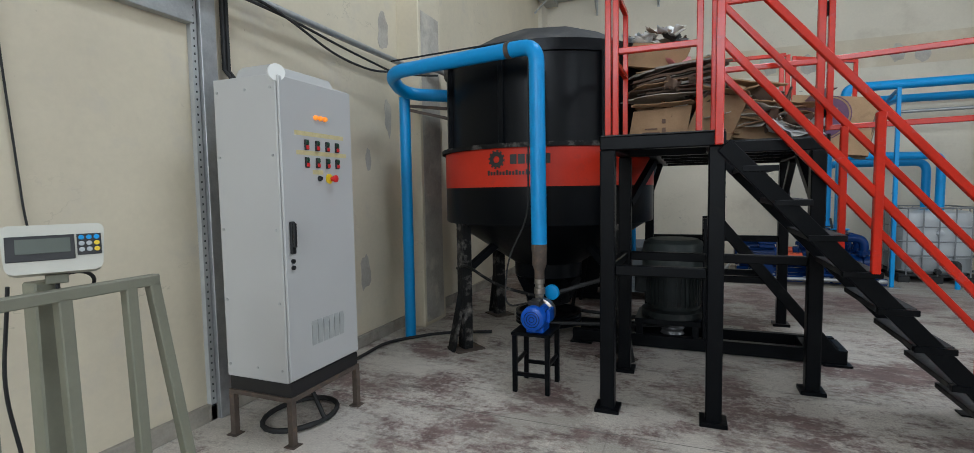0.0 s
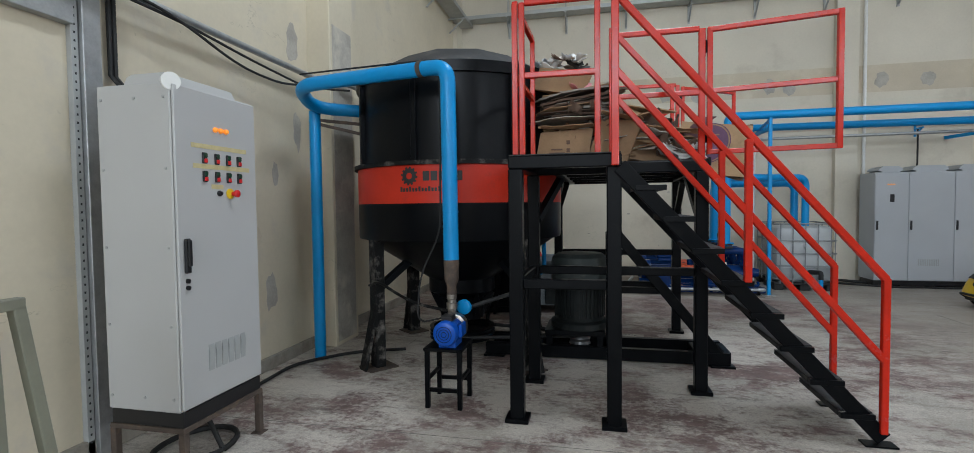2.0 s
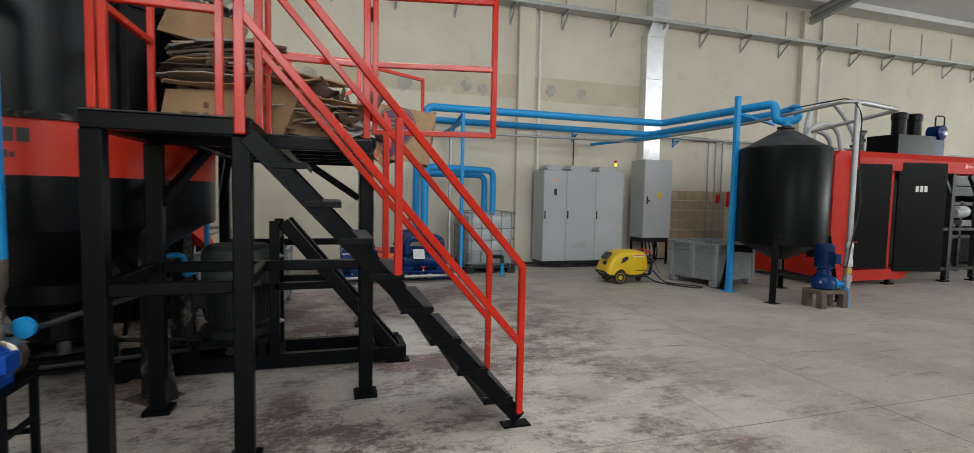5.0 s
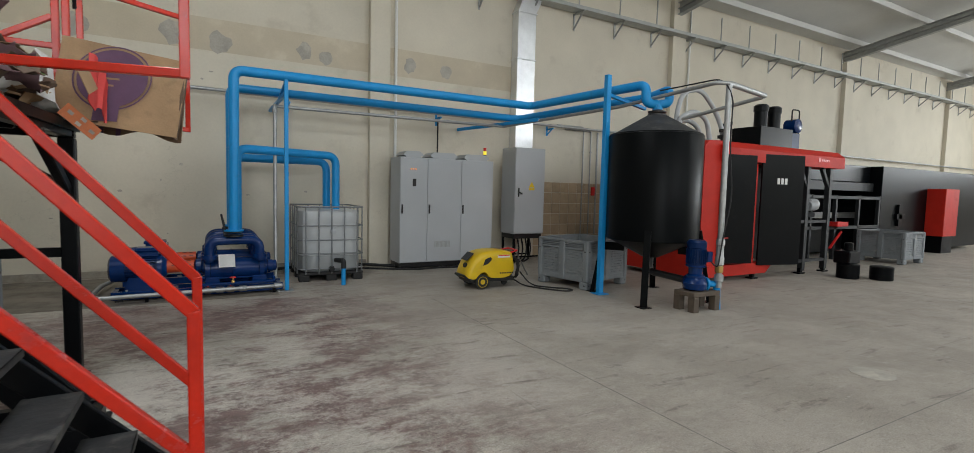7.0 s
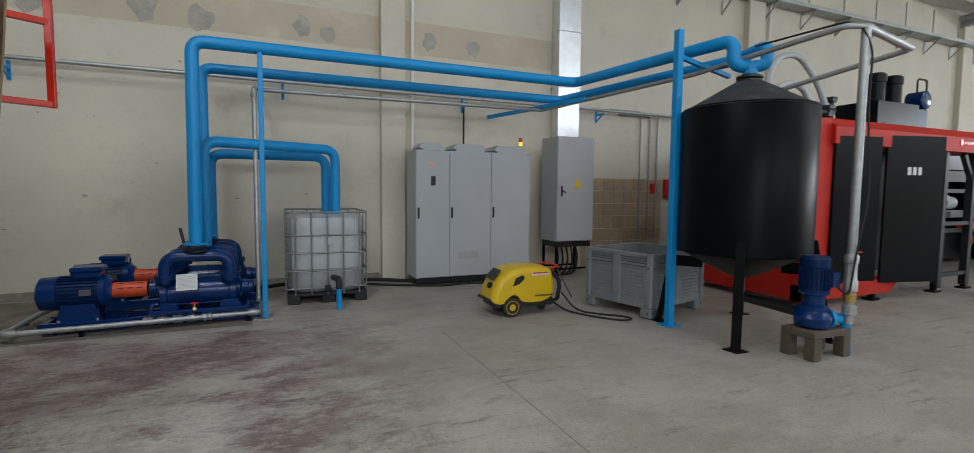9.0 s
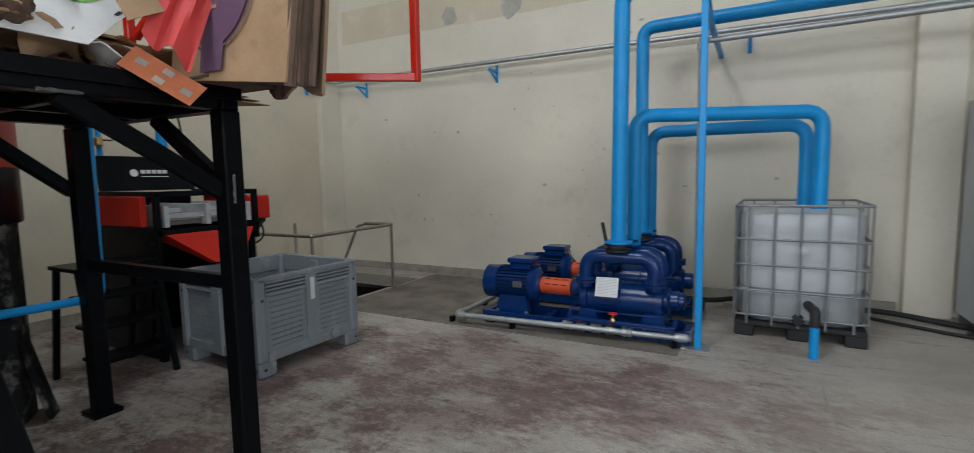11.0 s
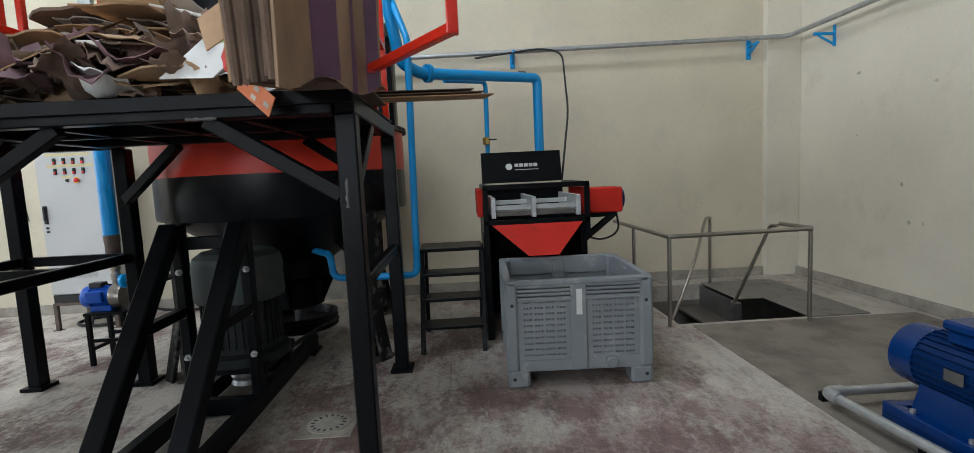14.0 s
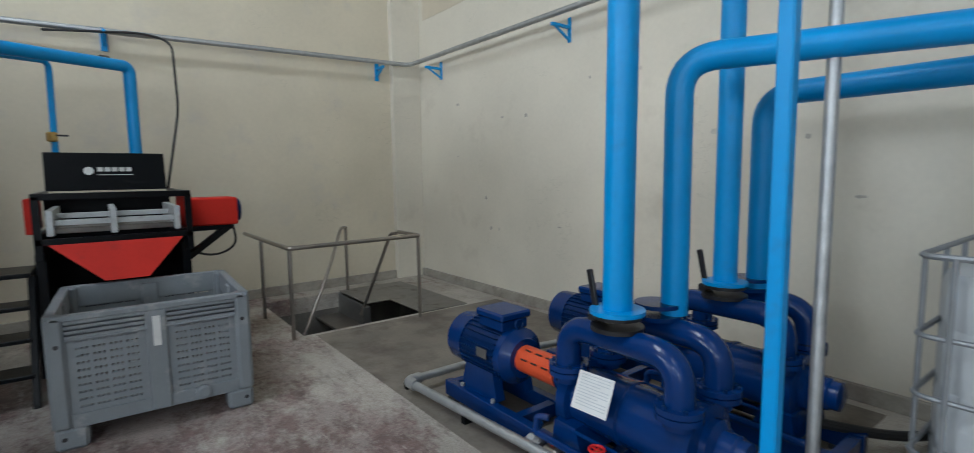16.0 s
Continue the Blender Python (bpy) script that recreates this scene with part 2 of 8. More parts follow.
STAINLESS = mat("stainless_tube", (0.34, 0.31, 0.275), 0.32, 0.9, vary=0.15, scale=10, fine=80, bump=0.002)
BLUE = mat("sky_blue_pipe_paint", (0.007, 0.275, 0.64), 0.36, spec=0.35, vary=0.10, scale=5, fine=40, bump=0.003, dirt=(0.03, 0.16, 0.33), dirt_amount=0.1, dirt_scale=5)
NAVY = mat("deep_blue_pump_enamel", (0.0013, 0.026, 0.125), 0.22, vary=0.22, scale=6, fine=60, bump=0.006, spec=0.35)
NAVY_D = mat("dark_blue_motor_enamel", (0.0013, 0.018, 0.08), 0.36, spec=0.2, vary=0.15, scale=8, fine=60, bump=0.004)
BLACK = mat("black_paint", (0.0032, 0.0038, 0.0048), 0.33, spec=0.10, vary=0.3, scale=5, fine=50, bump=0.004, dirt=(0.014, 0.013, 0.012), dirt_amount=0.12, dirt_scale=6)
TANKB = mat("satin_black_tank_paint", (0.0034, 0.0042, 0.0054), 0.30, spec=0.14, vary=0.2, scale=3, fine=40, bump=0.004, dirt=(0.012, 0.011, 0.010), dirt_amount=0.1, dirt_scale=4)
LIDM = mat("dusty_black_lid", (0.03, 0.031, 0.033), 0.7, vary=0.35, scale=6, fine=30, bump=0.02, dirt=(0.13, 0.125, 0.115), dirt_amount=0.35, dirt_scale=7)
SLATE = mat("dark_slate_tank_paint", (0.0036, 0.0044, 0.0050), 0.34, spec=0.08, vary=0.15, scale=3, fine=50, bump=0.003)
CRUST = mat("pulp_crusted_black_steel", (0.006, 0.006, 0.006), 0.6, spec=0.2, vary=0.3, scale=8, fine=50, bump=0.03, dirt=(0.24, 0.22, 0.195), dirt_amount=0.32, dirt_scale=7)
RED = mat("red_railing_paint", (0.55, 0.022, 0.008), 0.22, spec=0.32, coat=0.0, vary=0.2, scale=6, fine=50, bump=0.003, dirt=(0.28, 0.03, 0.03), dirt_amount=0.12, dirt_scale=8)
REDP = mat("red_press_paint", (0.50, 0.022, 0.012), 0.55, spec=0.18, vary=0.15, scale=4, fine=50, bump=0.003, dirt=(0.28, 0.03, 0.025), dirt_amount=0.12, dirt_scale=6)
REDT = mat("red_tank_band_paint", (0.55, 0.03, 0.011), 0.4, spec=0.3, vary=0.12, scale=4, fine=50, bump=0.003, dirt=(0.3, 0.04, 0.03), dirt_amount=0.12, dirt_scale=6)
ORANGE = mat("orange_guard_paint", (0.62, 0.075, 0.02), 0.45, vary=0.1, scale=8, fine=50, bump=0.003)
GREY = mat("light_grey_cabinet_paint", (0.46, 0.46, 0.45), 0.45, vary=0.05, scale=2, fine=120, bump=0.002)
GREYD = mat("cool_grey_cabinet_paint", (0.43, 0.45, 0.47), 0.45, vary=0.05, scale=2, fine=120, bump=0.002)
OLIVE = mat("olive_grey_tube_paint", (0.20, 0.20, 0.15), 0.5, vary=0.12, scale=8, fine=60, bump=0.003)
RUST = mat("rusted_angle_iron", (0.10, 0.075, 0.06), 0.75, 0.2, vary=0.35, scale=12, fine=70, bump=0.01, dirt=(0.2, 0.13, 0.08), dirt_amount=0.3, dirt_scale=12)
BINM = mat("grey_moulded_plastic", (0.195, 0.212, 0.225), 0.55, vary=0.10, scale=5, fine=60, bump=0.003, dirt=(0.40, 0.39, 0.37), dirt_amount=0.15, dirt_scale=6)
RUBBER = mat("black_rubber", (0.014, 0.014, 0.014), 0.7, vary=0.2, scale=12, fine=60, bump=0.004)
PLASTIC = mat("black_plastic", (0.012, 0.012, 0.013), 0.4, vary=0.1, scale=12, fine=60, bump=0.0)
WHITEP = mat("white_plastic", (0.72, 0.72, 0.69), 0.4, vary=0.05, scale=8, fine=60, bump=0.0)
IBCM = mat("milky_tank_plastic", (0.44, 0.46, 0.47), 0.35, vary=0.08, scale=4, fine=30, bump=0.01, dirt=(0.5, 0.5, 0.48), dirt_amount=0.15, dirt_scale=4)
YELLOW = mat("yellow_washer_shell", (0.70, 0.46, 0.008), 0.35, vary=0.08, scale=6, fine=60, bump=0.002, dirt=(0.45, 0.32, 0.04), dirt_amount=0.12, dirt_scale=8)
CARD = mat("brown_cardboard", (0.37, 0.235, 0.13), 0.85, vary=0.22, scale=7, fine=90, bump=0.006, dirt=(0.22, 0.15, 0.09), dirt_amount=0.2, dirt_scale=6, per_object=0.2)
CARDD = mat("dark_soaked_cardboard", (0.13, 0.085, 0.06), 0.9, vary=0.3, scale=9, fine=90, bump=0.01, per_object=0.4)
CARDP = mat("purple_brown_printed_card", (0.16, 0.085, 0.095), 0.85, vary=0.25, scale=9, fine=90, bump=0.008, per_object=0.3)
CARDS = mat("damp_reddish_cardboard", (0.17, 0.105, 0.075), 0.88, vary=0.3, scale=5, fine=80, bump=0.008, dirt=(0.13, 0.07, 0.065), dirt_amount=0.35, dirt_scale=4)
CARDT = mat("soft_tan_cardboard", (0.30, 0.20, 0.125), 0.88, vary=0.3, scale=6, fine=80, bump=0.008, dirt=(0.17, 0.11, 0.08), dirt_amount=0.3, dirt_scale=5, streak=(1, 1, 0.35))
CARDW = mat("grey_white_cardboard", (0.38, 0.355, 0.315), 0.8, vary=0.2, scale=8, fine=90, bump=0.006, per_object=0.25)
PURPLE = mat("purple_carton_print", (0.125, 0.062, 0.118), 0.8, vary=0.2, scale=14, fine=90, bump=0.003)
REDCARD = mat("red_printed_card", (0.55, 0.04, 0.035), 0.6, vary=0.15, scale=8, fine=60, bump=0.003)
PINKP = mat("pink_crumpled_paper", (0.62, 0.25, 0.28), 0.7, vary=0.2, scale=10, fine=60, bump=0.003)
ORCARD = mat("orange_printed_card", (0.55, 0.16, 0.06), 0.7, vary=0.2, scale=10, fine=60, bump=0.003)
GREENCARD = mat("green_print", (0.16, 0.38, 0.08), 0.7, vary=0.2, scale=10, fine=60, bump=0.0)
PAPER = mat("white_paper", (0.66, 0.66, 0.64), 0.7, vary=0.08, scale=15, fine=90, bump=0.002)
CREAMP = mat("cream_case_plastic", (0.50, 0.49, 0.43), 0.45, vary=0.06, scale=8, fine=60, bump=0.0)
CAGE = mat("weathered_cage_tube", (0.26, 0.27, 0.28), 0.5, 0.5, vary=0.2, scale=14, fine=60, bump=0.002)
TROUGH = mat("worn_trough_steel", (0.50, 0.52, 0.52), 0.5, 0.3, vary=0.25, scale=8, fine=60, bump=0.003, dirt=(0.18, 0.16, 0.14), dirt_amount=0.25, dirt_scale=8)
STRIP = mat("dull_slotted_strip", (0.36, 0.37, 0.36), 0.5, vary=0.12, scale=8, fine=60, bump=0.002)
PUMPB = mat("cobalt_pump_enamel", (0.004, 0.075, 0.42), 0.35, vary=0.12, scale=8, fine=60, bump=0.003, spec=0.35)
MOTORC = mat("grey_green_cowl_paint", (0.042, 0.051, 0.048), 0.55, spec=0.25, vary=0.2, scale=8, fine=60, bump=0.004, dirt=(0.10, 0.095, 0.085), dirt_amount=0.2, dirt_scale=8)
IBCW = mat("milky_plastic_with_water_behind", (0.24, 0.255, 0.26), 0.35, vary=0.1, scale=4, fine=30, bump=0.01)
SCAR = mat("bare_weld_scar", (0.13, 0.125, 0.12), 0.6, 0.4, vary=0.4, scale=30, fine=90, bump=0.01)
INK = mat("black_ink", (0.02, 0.02, 0.02), 0.5, vary=0.1, bump=0.0)
LABELY = mat("yellowed_label_tape", (0.58, 0.50, 0.26), 0.6, vary=0.15, scale=20, fine=80, bump=0.0)
SIGNY = mat("yellow_warning_plastic", (0.75, 0.52, 0.02), 0.4, vary=0.05, bump=0.0)
KNOBR = mat("red_knob_plastic", (0.6, 0.02, 0.02), 0.3, vary=0.05, bump=0.0)
GREENB = mat("green_button_plastic", (0.008, 0.05, 0.025), 0.35, vary=0.05, bump=0.0)
LCD = mat("grey_green_display", (0.10, 0.115, 0.10), 0.15, vary=0.05, bump=0.0)
BRASS = mat("brass_valve", (0.6, 0.4, 0.14), 0.3, 0.9, vary=0.15, bump=0.002)
TILE = mat("brown_glazed_tile", (0.44, 0.33, 0.22), 0.3, vary=0.15, scale=9, fine=50, bump=0.004, per_object=0.12)
WOOD = mat("dark_weathered_timber", (0.10, 0.075, 0.055), 0.8, vary=0.3, scale=9, fine=60, bump=0.008, streak=(1, 1, 0.2))
MOTORG = mat("dark_green_grey_motor_paint", (0.013, 0.016, 0.0155), 0.55, spec=0.2, vary=0.2, scale=8, fine=60, bump=0.004, dirt=(0.04, 0.038, 0.035), dirt_amount=0.25, dirt_scale=8)
IRON = mat("machined_dark_steel", (0.22, 0.22, 0.22), 0.35, 0.8, vary=0.2, scale=12, fine=80, bump=0.003)
PLATE = mat("worn_steel_plate", (0.20, 0.185, 0.165), 0.5, 0.3, vary=0.25, scale=6, fine=60, bump=0.004, dirt=(0.12, 0.10, 0.085), dirt_amount=0.25, dirt_scale=5)
WET = mat("wet_dark_concrete", (0.17, 0.158, 0.138), 0.2, vary=0.3, scale=5, fine=40, bump=0.004)
FRAMED = mat("dark_grey_frame_paint", (0.022, 0.024, 0.026), 0.5, spec=0.3, vary=0.15, scale=6, fine=50, bump=0.003)
JOINT = mat("dusty_floor_joint", (0.20, 0.185, 0.165), 0.8, vary=0.4, scale=3, fine=30, bump=0.0)
# Near-black holds the shade inside press and oven; slide and saddle share it.
DARKIN = mat("shaded_machine_interior", (0.006, 0.006, 0.007), 0.6, spec=0.15, vary=0.2, scale=5, fine=40, bump=0.004)


def lamp_material(name, colour, strength):
    m = bpy.data.materials.new(name)
    m.use_nodes = True
    b = m.node_tree.nodes["Principled BSDF"]
    b.inputs["Base Color"].default_value = (*colour, 1)
    b.inputs["Emission Color"].default_value = (*colour, 1)
    b.inputs["Emission Strength"].default_value = strength
    return m


AMBER = lamp_material("lit_amber_lens", (1.0, 0.30, 0.03), 0.9)
YLAMP = lamp_material("lit_yellow_lens", (1.0, 0.75, 0.05), 2.0)

# ---- mesh building ----


def fillet(pts, radius, n=6):
    """A path with its corners rounded."""
    pts = [Vector(p) for p in pts]
    out = [pts[0]]
    for a, b, c in zip(pts, pts[1:], pts[2:]):
        u, w = (a - b), (c - b)
        r = min(radius, u.length * 0.49, w.length * 0.49)
        u.normalize(), w.normalize()
        p, q = b + u * r, b + w * r
        for i in range(n + 1):
            t = i / n
            out.append(p * (1 - t) ** 2 + b * 2 * t * (1 - t) + q * t * t)
    out.append(pts[-1])
    return out


class Geo:
    """Gathers vertices and faces of one mesh."""

    def __init__(self):
        self.v, self.f = [], []

    def add(self, vs, fs, m=None):
        k = len(self.v)
        self.v += [(m @ Vector(p)) if m else Vector(p) for p in vs]
        self.f += [[i + k for i in f] for f in fs]
        return self

    def box(self, x0, x1, y0, y1, z0, z1, b=0.004, m=None):
        c = Vector(((x0 + x1) / 2, (y0 + y1) / 2, (z0 + z1) / 2))
        h = (abs(x1 - x0) / 2, abs(y1 - y0) / 2, abs(z1 - z0) / 2)
        b = min(b, min(h) * 0.6)
        if b <= 0.0005:
            vs = [c + Vector((sx * h[0], sy * h[1], sz * h[2])) for sx in (-1, 1) for sy in (-1, 1) for sz in (-1, 1)]
            return self.add(vs, [(0, 1, 3, 2), (4, 6, 7, 5), (0, 4, 5, 1), (2, 3, 7, 6), (0, 2, 6, 4), (1, 5, 7, 3)], m)
        idx, vs = {}, []
        for sx in (-1, 1):
            for sy in (-1, 1):
                for sz in (-1, 1):
                    s = (sx, sy, sz)
                    for ax in range(3):
                        idx[s, ax] = len(vs)
                        vs.append(c + Vector([s[i] * (h[i] if i == ax else h[i] - b) for i in range(3)]))
        fs = []
        for ax in range(3):
            u, w = [i for i in range(3) if i != ax]
            for sg in (-1, 1):
                ring = []
                for su, sw in ((-1, -1), (1, -1), (1, 1), (-1, 1)):
                    s = [0, 0, 0]
                    s[ax], s[u], s[w] = sg, su, sw
                    ring.append(idx[tuple(s), ax])
                fs.append(ring)
        for ax in range(3):
            u, w = [i for i in range(3) if i != ax]
            for su in (-1, 1):
                for sw in (-1, 1):
                    s0, s1 = [0, 0, 0], [0, 0, 0]
                    s0[ax], s1[ax] = -1, 1
                    s0[u] = s1[u] = su
                    s0[w] = s1[w] = sw
                    s0, s1 = tuple(s0), tuple(s1)
                    fs.append([idx[s0, u], idx[s1, u], idx[s1, w], idx[s0, w]])
        for sx in (-1, 1):
            for sy in (-1, 1):
                for sz in (-1, 1):
                    fs.append([idx[(sx, sy, sz), a] for a in range(3)])
        return self.add(vs, fs, m)

    def beam(self, p, q, w, h=None, b=0.004, up=(0, 0, 1)):
        """A rectangular bar from p to q; h is its size along up."""
        p, q = Vector(p), Vector(q)
        d = q - p
        z = d.normalized()
        u = Vector(up)
        if abs(z.dot(u)) > 0.98:
            u = Vector((0, 1, 0))
        x = u.cross(z).normalized()
        y = z.cross(x)
        m = Matrix((x, y, z)).transposed().to_4x4()
        m.translation = p
        h = h or w
        return self.box(-w / 2, w / 2, -h / 2, h / 2, 0, d.length, b, m)

    def tube(self, pts, r, n=14, caps=True):
        """A round tube along a path."""
        pts = [Vector(p) for p in pts]
        rs = r if isinstance(r, (list, tuple)) else [r] * len(pts)
        k = len(self.v)
        side = None
        for i, p in enumerate(pts):
            d = (pts[min(i + 1, len(pts) - 1)] - pts[max(i - 1, 0)]).normalized()
            if side is None:
                side = d.cross(Vector((0, 0, 1)) if abs(d.z) < 0.9 else Vector((1, 0, 0))).normalized()
            else:
                side = (side - d * side.dot(d)).normalized()
            o = d.cross(side)
            for j in range(n):
                a = 2 * math.pi * j / n
                self.v.append(p + (side * math.cos(a) + o * math.sin(a)) * rs[i])
        for i in range(len(pts) - 1):
            for j in range(n):
                a, b2 = k + i * n + j, k + i * n + (j + 1) % n
                self.f.append([a, b2, b2 + n, a + n])
        if caps:
            self.f.append([k + j for j in range(n)][::-1])
            self.f.append([k + (len(pts) - 1) * n + j for j in range(n)])
        return self

    def lathe(self, prof, centre=(0, 0, 0), axis=(0, 0, 1), n=32, turn=0.0):
        """A turned body: (radius, height) along the axis."""
        z = Vector(axis).normalized()
        x = z.cross(Vector((0, 0, 1)) if abs(z.z) < 0.9 else Vector((0, 1, 0))).normalized()
        y = z.cross(x)
        c = Vector(centre)
        k = len(self.v)
        for r, hh in prof:
            for j in range(n):
                a = 2 * math.pi * j / n + turn
                self.v.append(c + z * hh + (x * math.cos(a) + y * math.sin(a)) * r)
        for i in range(len(prof) - 1):
            for j in range(n):
                a, b2 = k + i * n + j, k + i * n + (j + 1) % n
                self.f.append([a, b2, b2 + n, a + n])
        if prof[0][0] > 0.001:
            self.f.append([k + j for j in range(n)][::-1])
        if prof[-1][0] > 0.001:
            self.f.append([k + (len(prof) - 1) * n + j for j in range(n)])
        return self

    def rod(self, p, q, r, n=12):
        return self.tube([p, q], r, n)

    def prism(self, outline, y0, y1, m=None):
        """An outline in x and z, drawn out along y."""
        n = len(outline)
        vs = [(x, y0, z) for x, z in outline] + [(x, y1, z) for x, z in outline]
        fs = [list(range(n))[::-1], list(range(n, 2 * n))] + [[i, (i + 1) % n, n + (i + 1) % n, n + i] for i in range(n)]
        return self.add(vs, fs, m)

    def mesh(self, name, angle=32):
        me = bpy.data.meshes.new(name)
        me.from_pydata([tuple(v) for v in self.v], [], self.f)
        bm = bmesh.new()
        bm.from_mesh(me)
        bmesh.ops.recalc_face_normals(bm, faces=bm.faces)
        bm.to_mesh(me)
        bm.free()
        me.polygons.foreach_set("use_smooth", [True] * len(me.polygons))
        me.set_sharp_from_angle(angle=radians(angle))
        return me


ROOT = {}


def thing(name, base, label, category, group="", rz=0.0, kind=""):
    """An Empty at the base of a thing, under which its parts go."""
    o = new(name)
    o.empty_display_size = 0.1
    o.matrix_world = pose(*base, 0, 0, rz)
    ROOT[o] = pose(*base, 0, 0, rz)
    return tagged(o, label, category, group, kind)


def part(name, geo, material, parent, label="", local=False):
    """One mesh under a thing or a part. Built in the world's metres, or in the thing's own when local."""
    me = geo.mesh(name)
    me.materials.append(material)
    if not local:
        me.transform(ROOT[parent].inverted())
    o = new(name, me)
    o.parent = parent
    ROOT[o] = ROOT[parent]
    return tagged(o, label)


def single(name, geo, material, label, category, group="", kind="", base=None):
    """A thing of one mesh, with its origin at its base."""
    me = geo.mesh(name)
    me.materials.append(material)
    if base is None:
        xs, ys, zs = [v.x for v in geo.v], [v.y for v in geo.v], [v.z for v in geo.v]
        base = ((min(xs) + max(xs)) / 2, (min(ys) + max(ys)) / 2, min(zs))
    me.transform(Matrix.Translation(base).inverted())
    o = new(name, me)
    o.location = base
    ROOT[o] = Matrix.Translation(base)
    return tagged(o, label, category, group, kind)


def setting(name, geo, material, label, category="", ):
    o = single(name, geo, material, label, category or name.split("_")[0], kind="structure", base=(0, 0, 0))
    return o


# ---- the hall ----
WX, NY, EX, SY = -3.1, 11.4, 36.0, WIN_Y
PIT = (-2.75, -1.17, 8.98, 10.83)
g = Geo()
px0, px1, py0, py1 = PIT
for x0, x1, y0, y1 in ((WX - 0.3, EX + 0.3, SY - 12, py0), (WX - 0.3, px0, py0, py1), (px1, EX + 0.3, py0, py1), (WX - 0.3, EX + 0.3, py1, NY + 0.3)):
    g.box(x0, x1, y0, y1, -0.2, 0.0, 0)
floor = setting("floor", g, FLOOR, "worn concrete floor with remains of dark red paint")
g = Geo().box(-1.1, 2.75, 9.08, 11.27, 0.0, 0.004, 0)
part("floor_patch", g, SLAB, floor, "smoother pale concrete slab under the pumps")
g = Geo()
g.box(px0 - 0.1, px0, py0 - 0.1, py1 + 0.1, -1.2, -0.2, 0).box(px1, px1 + 0.1, py0 - 0.1, py1 + 0.1, -1.2, -0.2, 0)
g.box(px0, px1, py0 - 0.1, py0, -1.2, -0.2, 0).box(px0, px1, py1, py1 + 0.1, -1.2, -0.2, 0).box(px0 - 0.1, px1 + 0.1, py0 - 0.1, py1 + 0.1, -1.3, -1.2, 0)
part("pit_lining", g, WET, floor, "damp dark concrete lining of the sump pit")
g = Geo().lathe([(0.17, -0.01), (0.17, 0.003), (0.16, 0.004), (0.0, 0.004)], (6.95, 3.75, 0), n=28)
part("manhole_cover", g, PLASTER, floor, "round concrete manhole cover flush with the floor")
for jx, jy, lx, ly in ((4.6, 1.0, 0.006, 14.0), (12.0, 1.0, 0.006, 14.0), (14.0, 3.2, 34.0, 0.006)):
    part("floor_joint", Geo().box(jx - lx / 2, jx + lx / 2, jy - ly / 2, jy + ly / 2, -0.01, 0.0012, 0), JOINT, floor)

H = 6.75
g = Geo().box(WX - 0.3, EX + 0.3, NY, NY + 0.3, -0.2, 9.2, 0)
wall_north = setting("wall_north", g, WALL, "cream painted wall with patched plaster and scuffs")
g = Geo().box(WX - 0.3, WX, SY - 0.3, NY, -0.2, 9.2, 0)
wall_west = setting("wall_west", g, WALL_W, "scuffed cream wall with bare plaster patches")
g = Geo().box(EX, EX + 0.3, SY - 0.3, NY, -0.2, 3.2, 0).box(EX, EX + 0.3, SY - 0.3, NY, 5.6, 9.2, 0)
for y0, y1 in ((SY - 0.3, -6.2), (-0.8, 0.8), (6.2, NY)):
    g.box(EX, EX + 0.3, y0, y1, 3.2, 5.6, 0)
setting("wall_east", g, WALL, "plain cream end wall of the hall with high windows")
g = Geo()
spans = [(-3.0 + 9 * i, 3.0 + 9 * i) for i in range(4)]
g.box(WX, EX, SY - 0.3, SY, 6.4, 9.2, 0)
edge = WX
for a, b in spans:
    g.box(edge, a, SY - 0.3, SY, 3.7 if edge == WX else -0.2, 6.4, 0) if a > edge else None
    edge = b
g.box(edge, EX, SY - 0.3, SY, -0.2, 6.4, 0)
for a, b in spans[1:]:
    g.box(a, b, SY - 0.3, SY, -0.2, 4.7, 0)
g.box(-3.1, -2.3, SY - 0.3, SY, -0.2, 3.7, 0).box(1.9, 3.0, SY - 0.3, SY, -0.2, 3.7, 0).box(-3.0, 3.0, SY - 0.3, SY, 3.7, 4.7, 0)
setting("wall_south", g, WALL, "cream wall with a gateway and high windows")

# roof: two sheets rising from the eaves to a ridge over the middle, on steel rafters and purlins
RID_Y, RID_Z = 1.6, 8.3
g = Geo()
SKY = [(sx - 0.6, sx + 0.6) for sx in (1.0, 7.0, 13.0, 19.0, 25.0)]


def slope(y):
    return H + (RID_Z - H) * (1 - abs(y - RID_Y) / (NY - RID_Y)) if y > RID_Y else RID_Z - (RID_Z - H) * (RID_Y - y) / (RID_Y - SY)


def sheet(x0, x1, y0, y1):
    vs = [(x, y, slope(y) + dz) for dz in (0, 0.1) for x, y in ((x0, y0), (x1, y0), (x1, y1), (x0, y1))]
    g.add(vs, [(0, 1, 2, 3), (7, 6, 5, 4), (0, 4, 5, 1), (1, 5, 6, 2), (2, 6, 7, 3), (3, 7, 4, 0)])


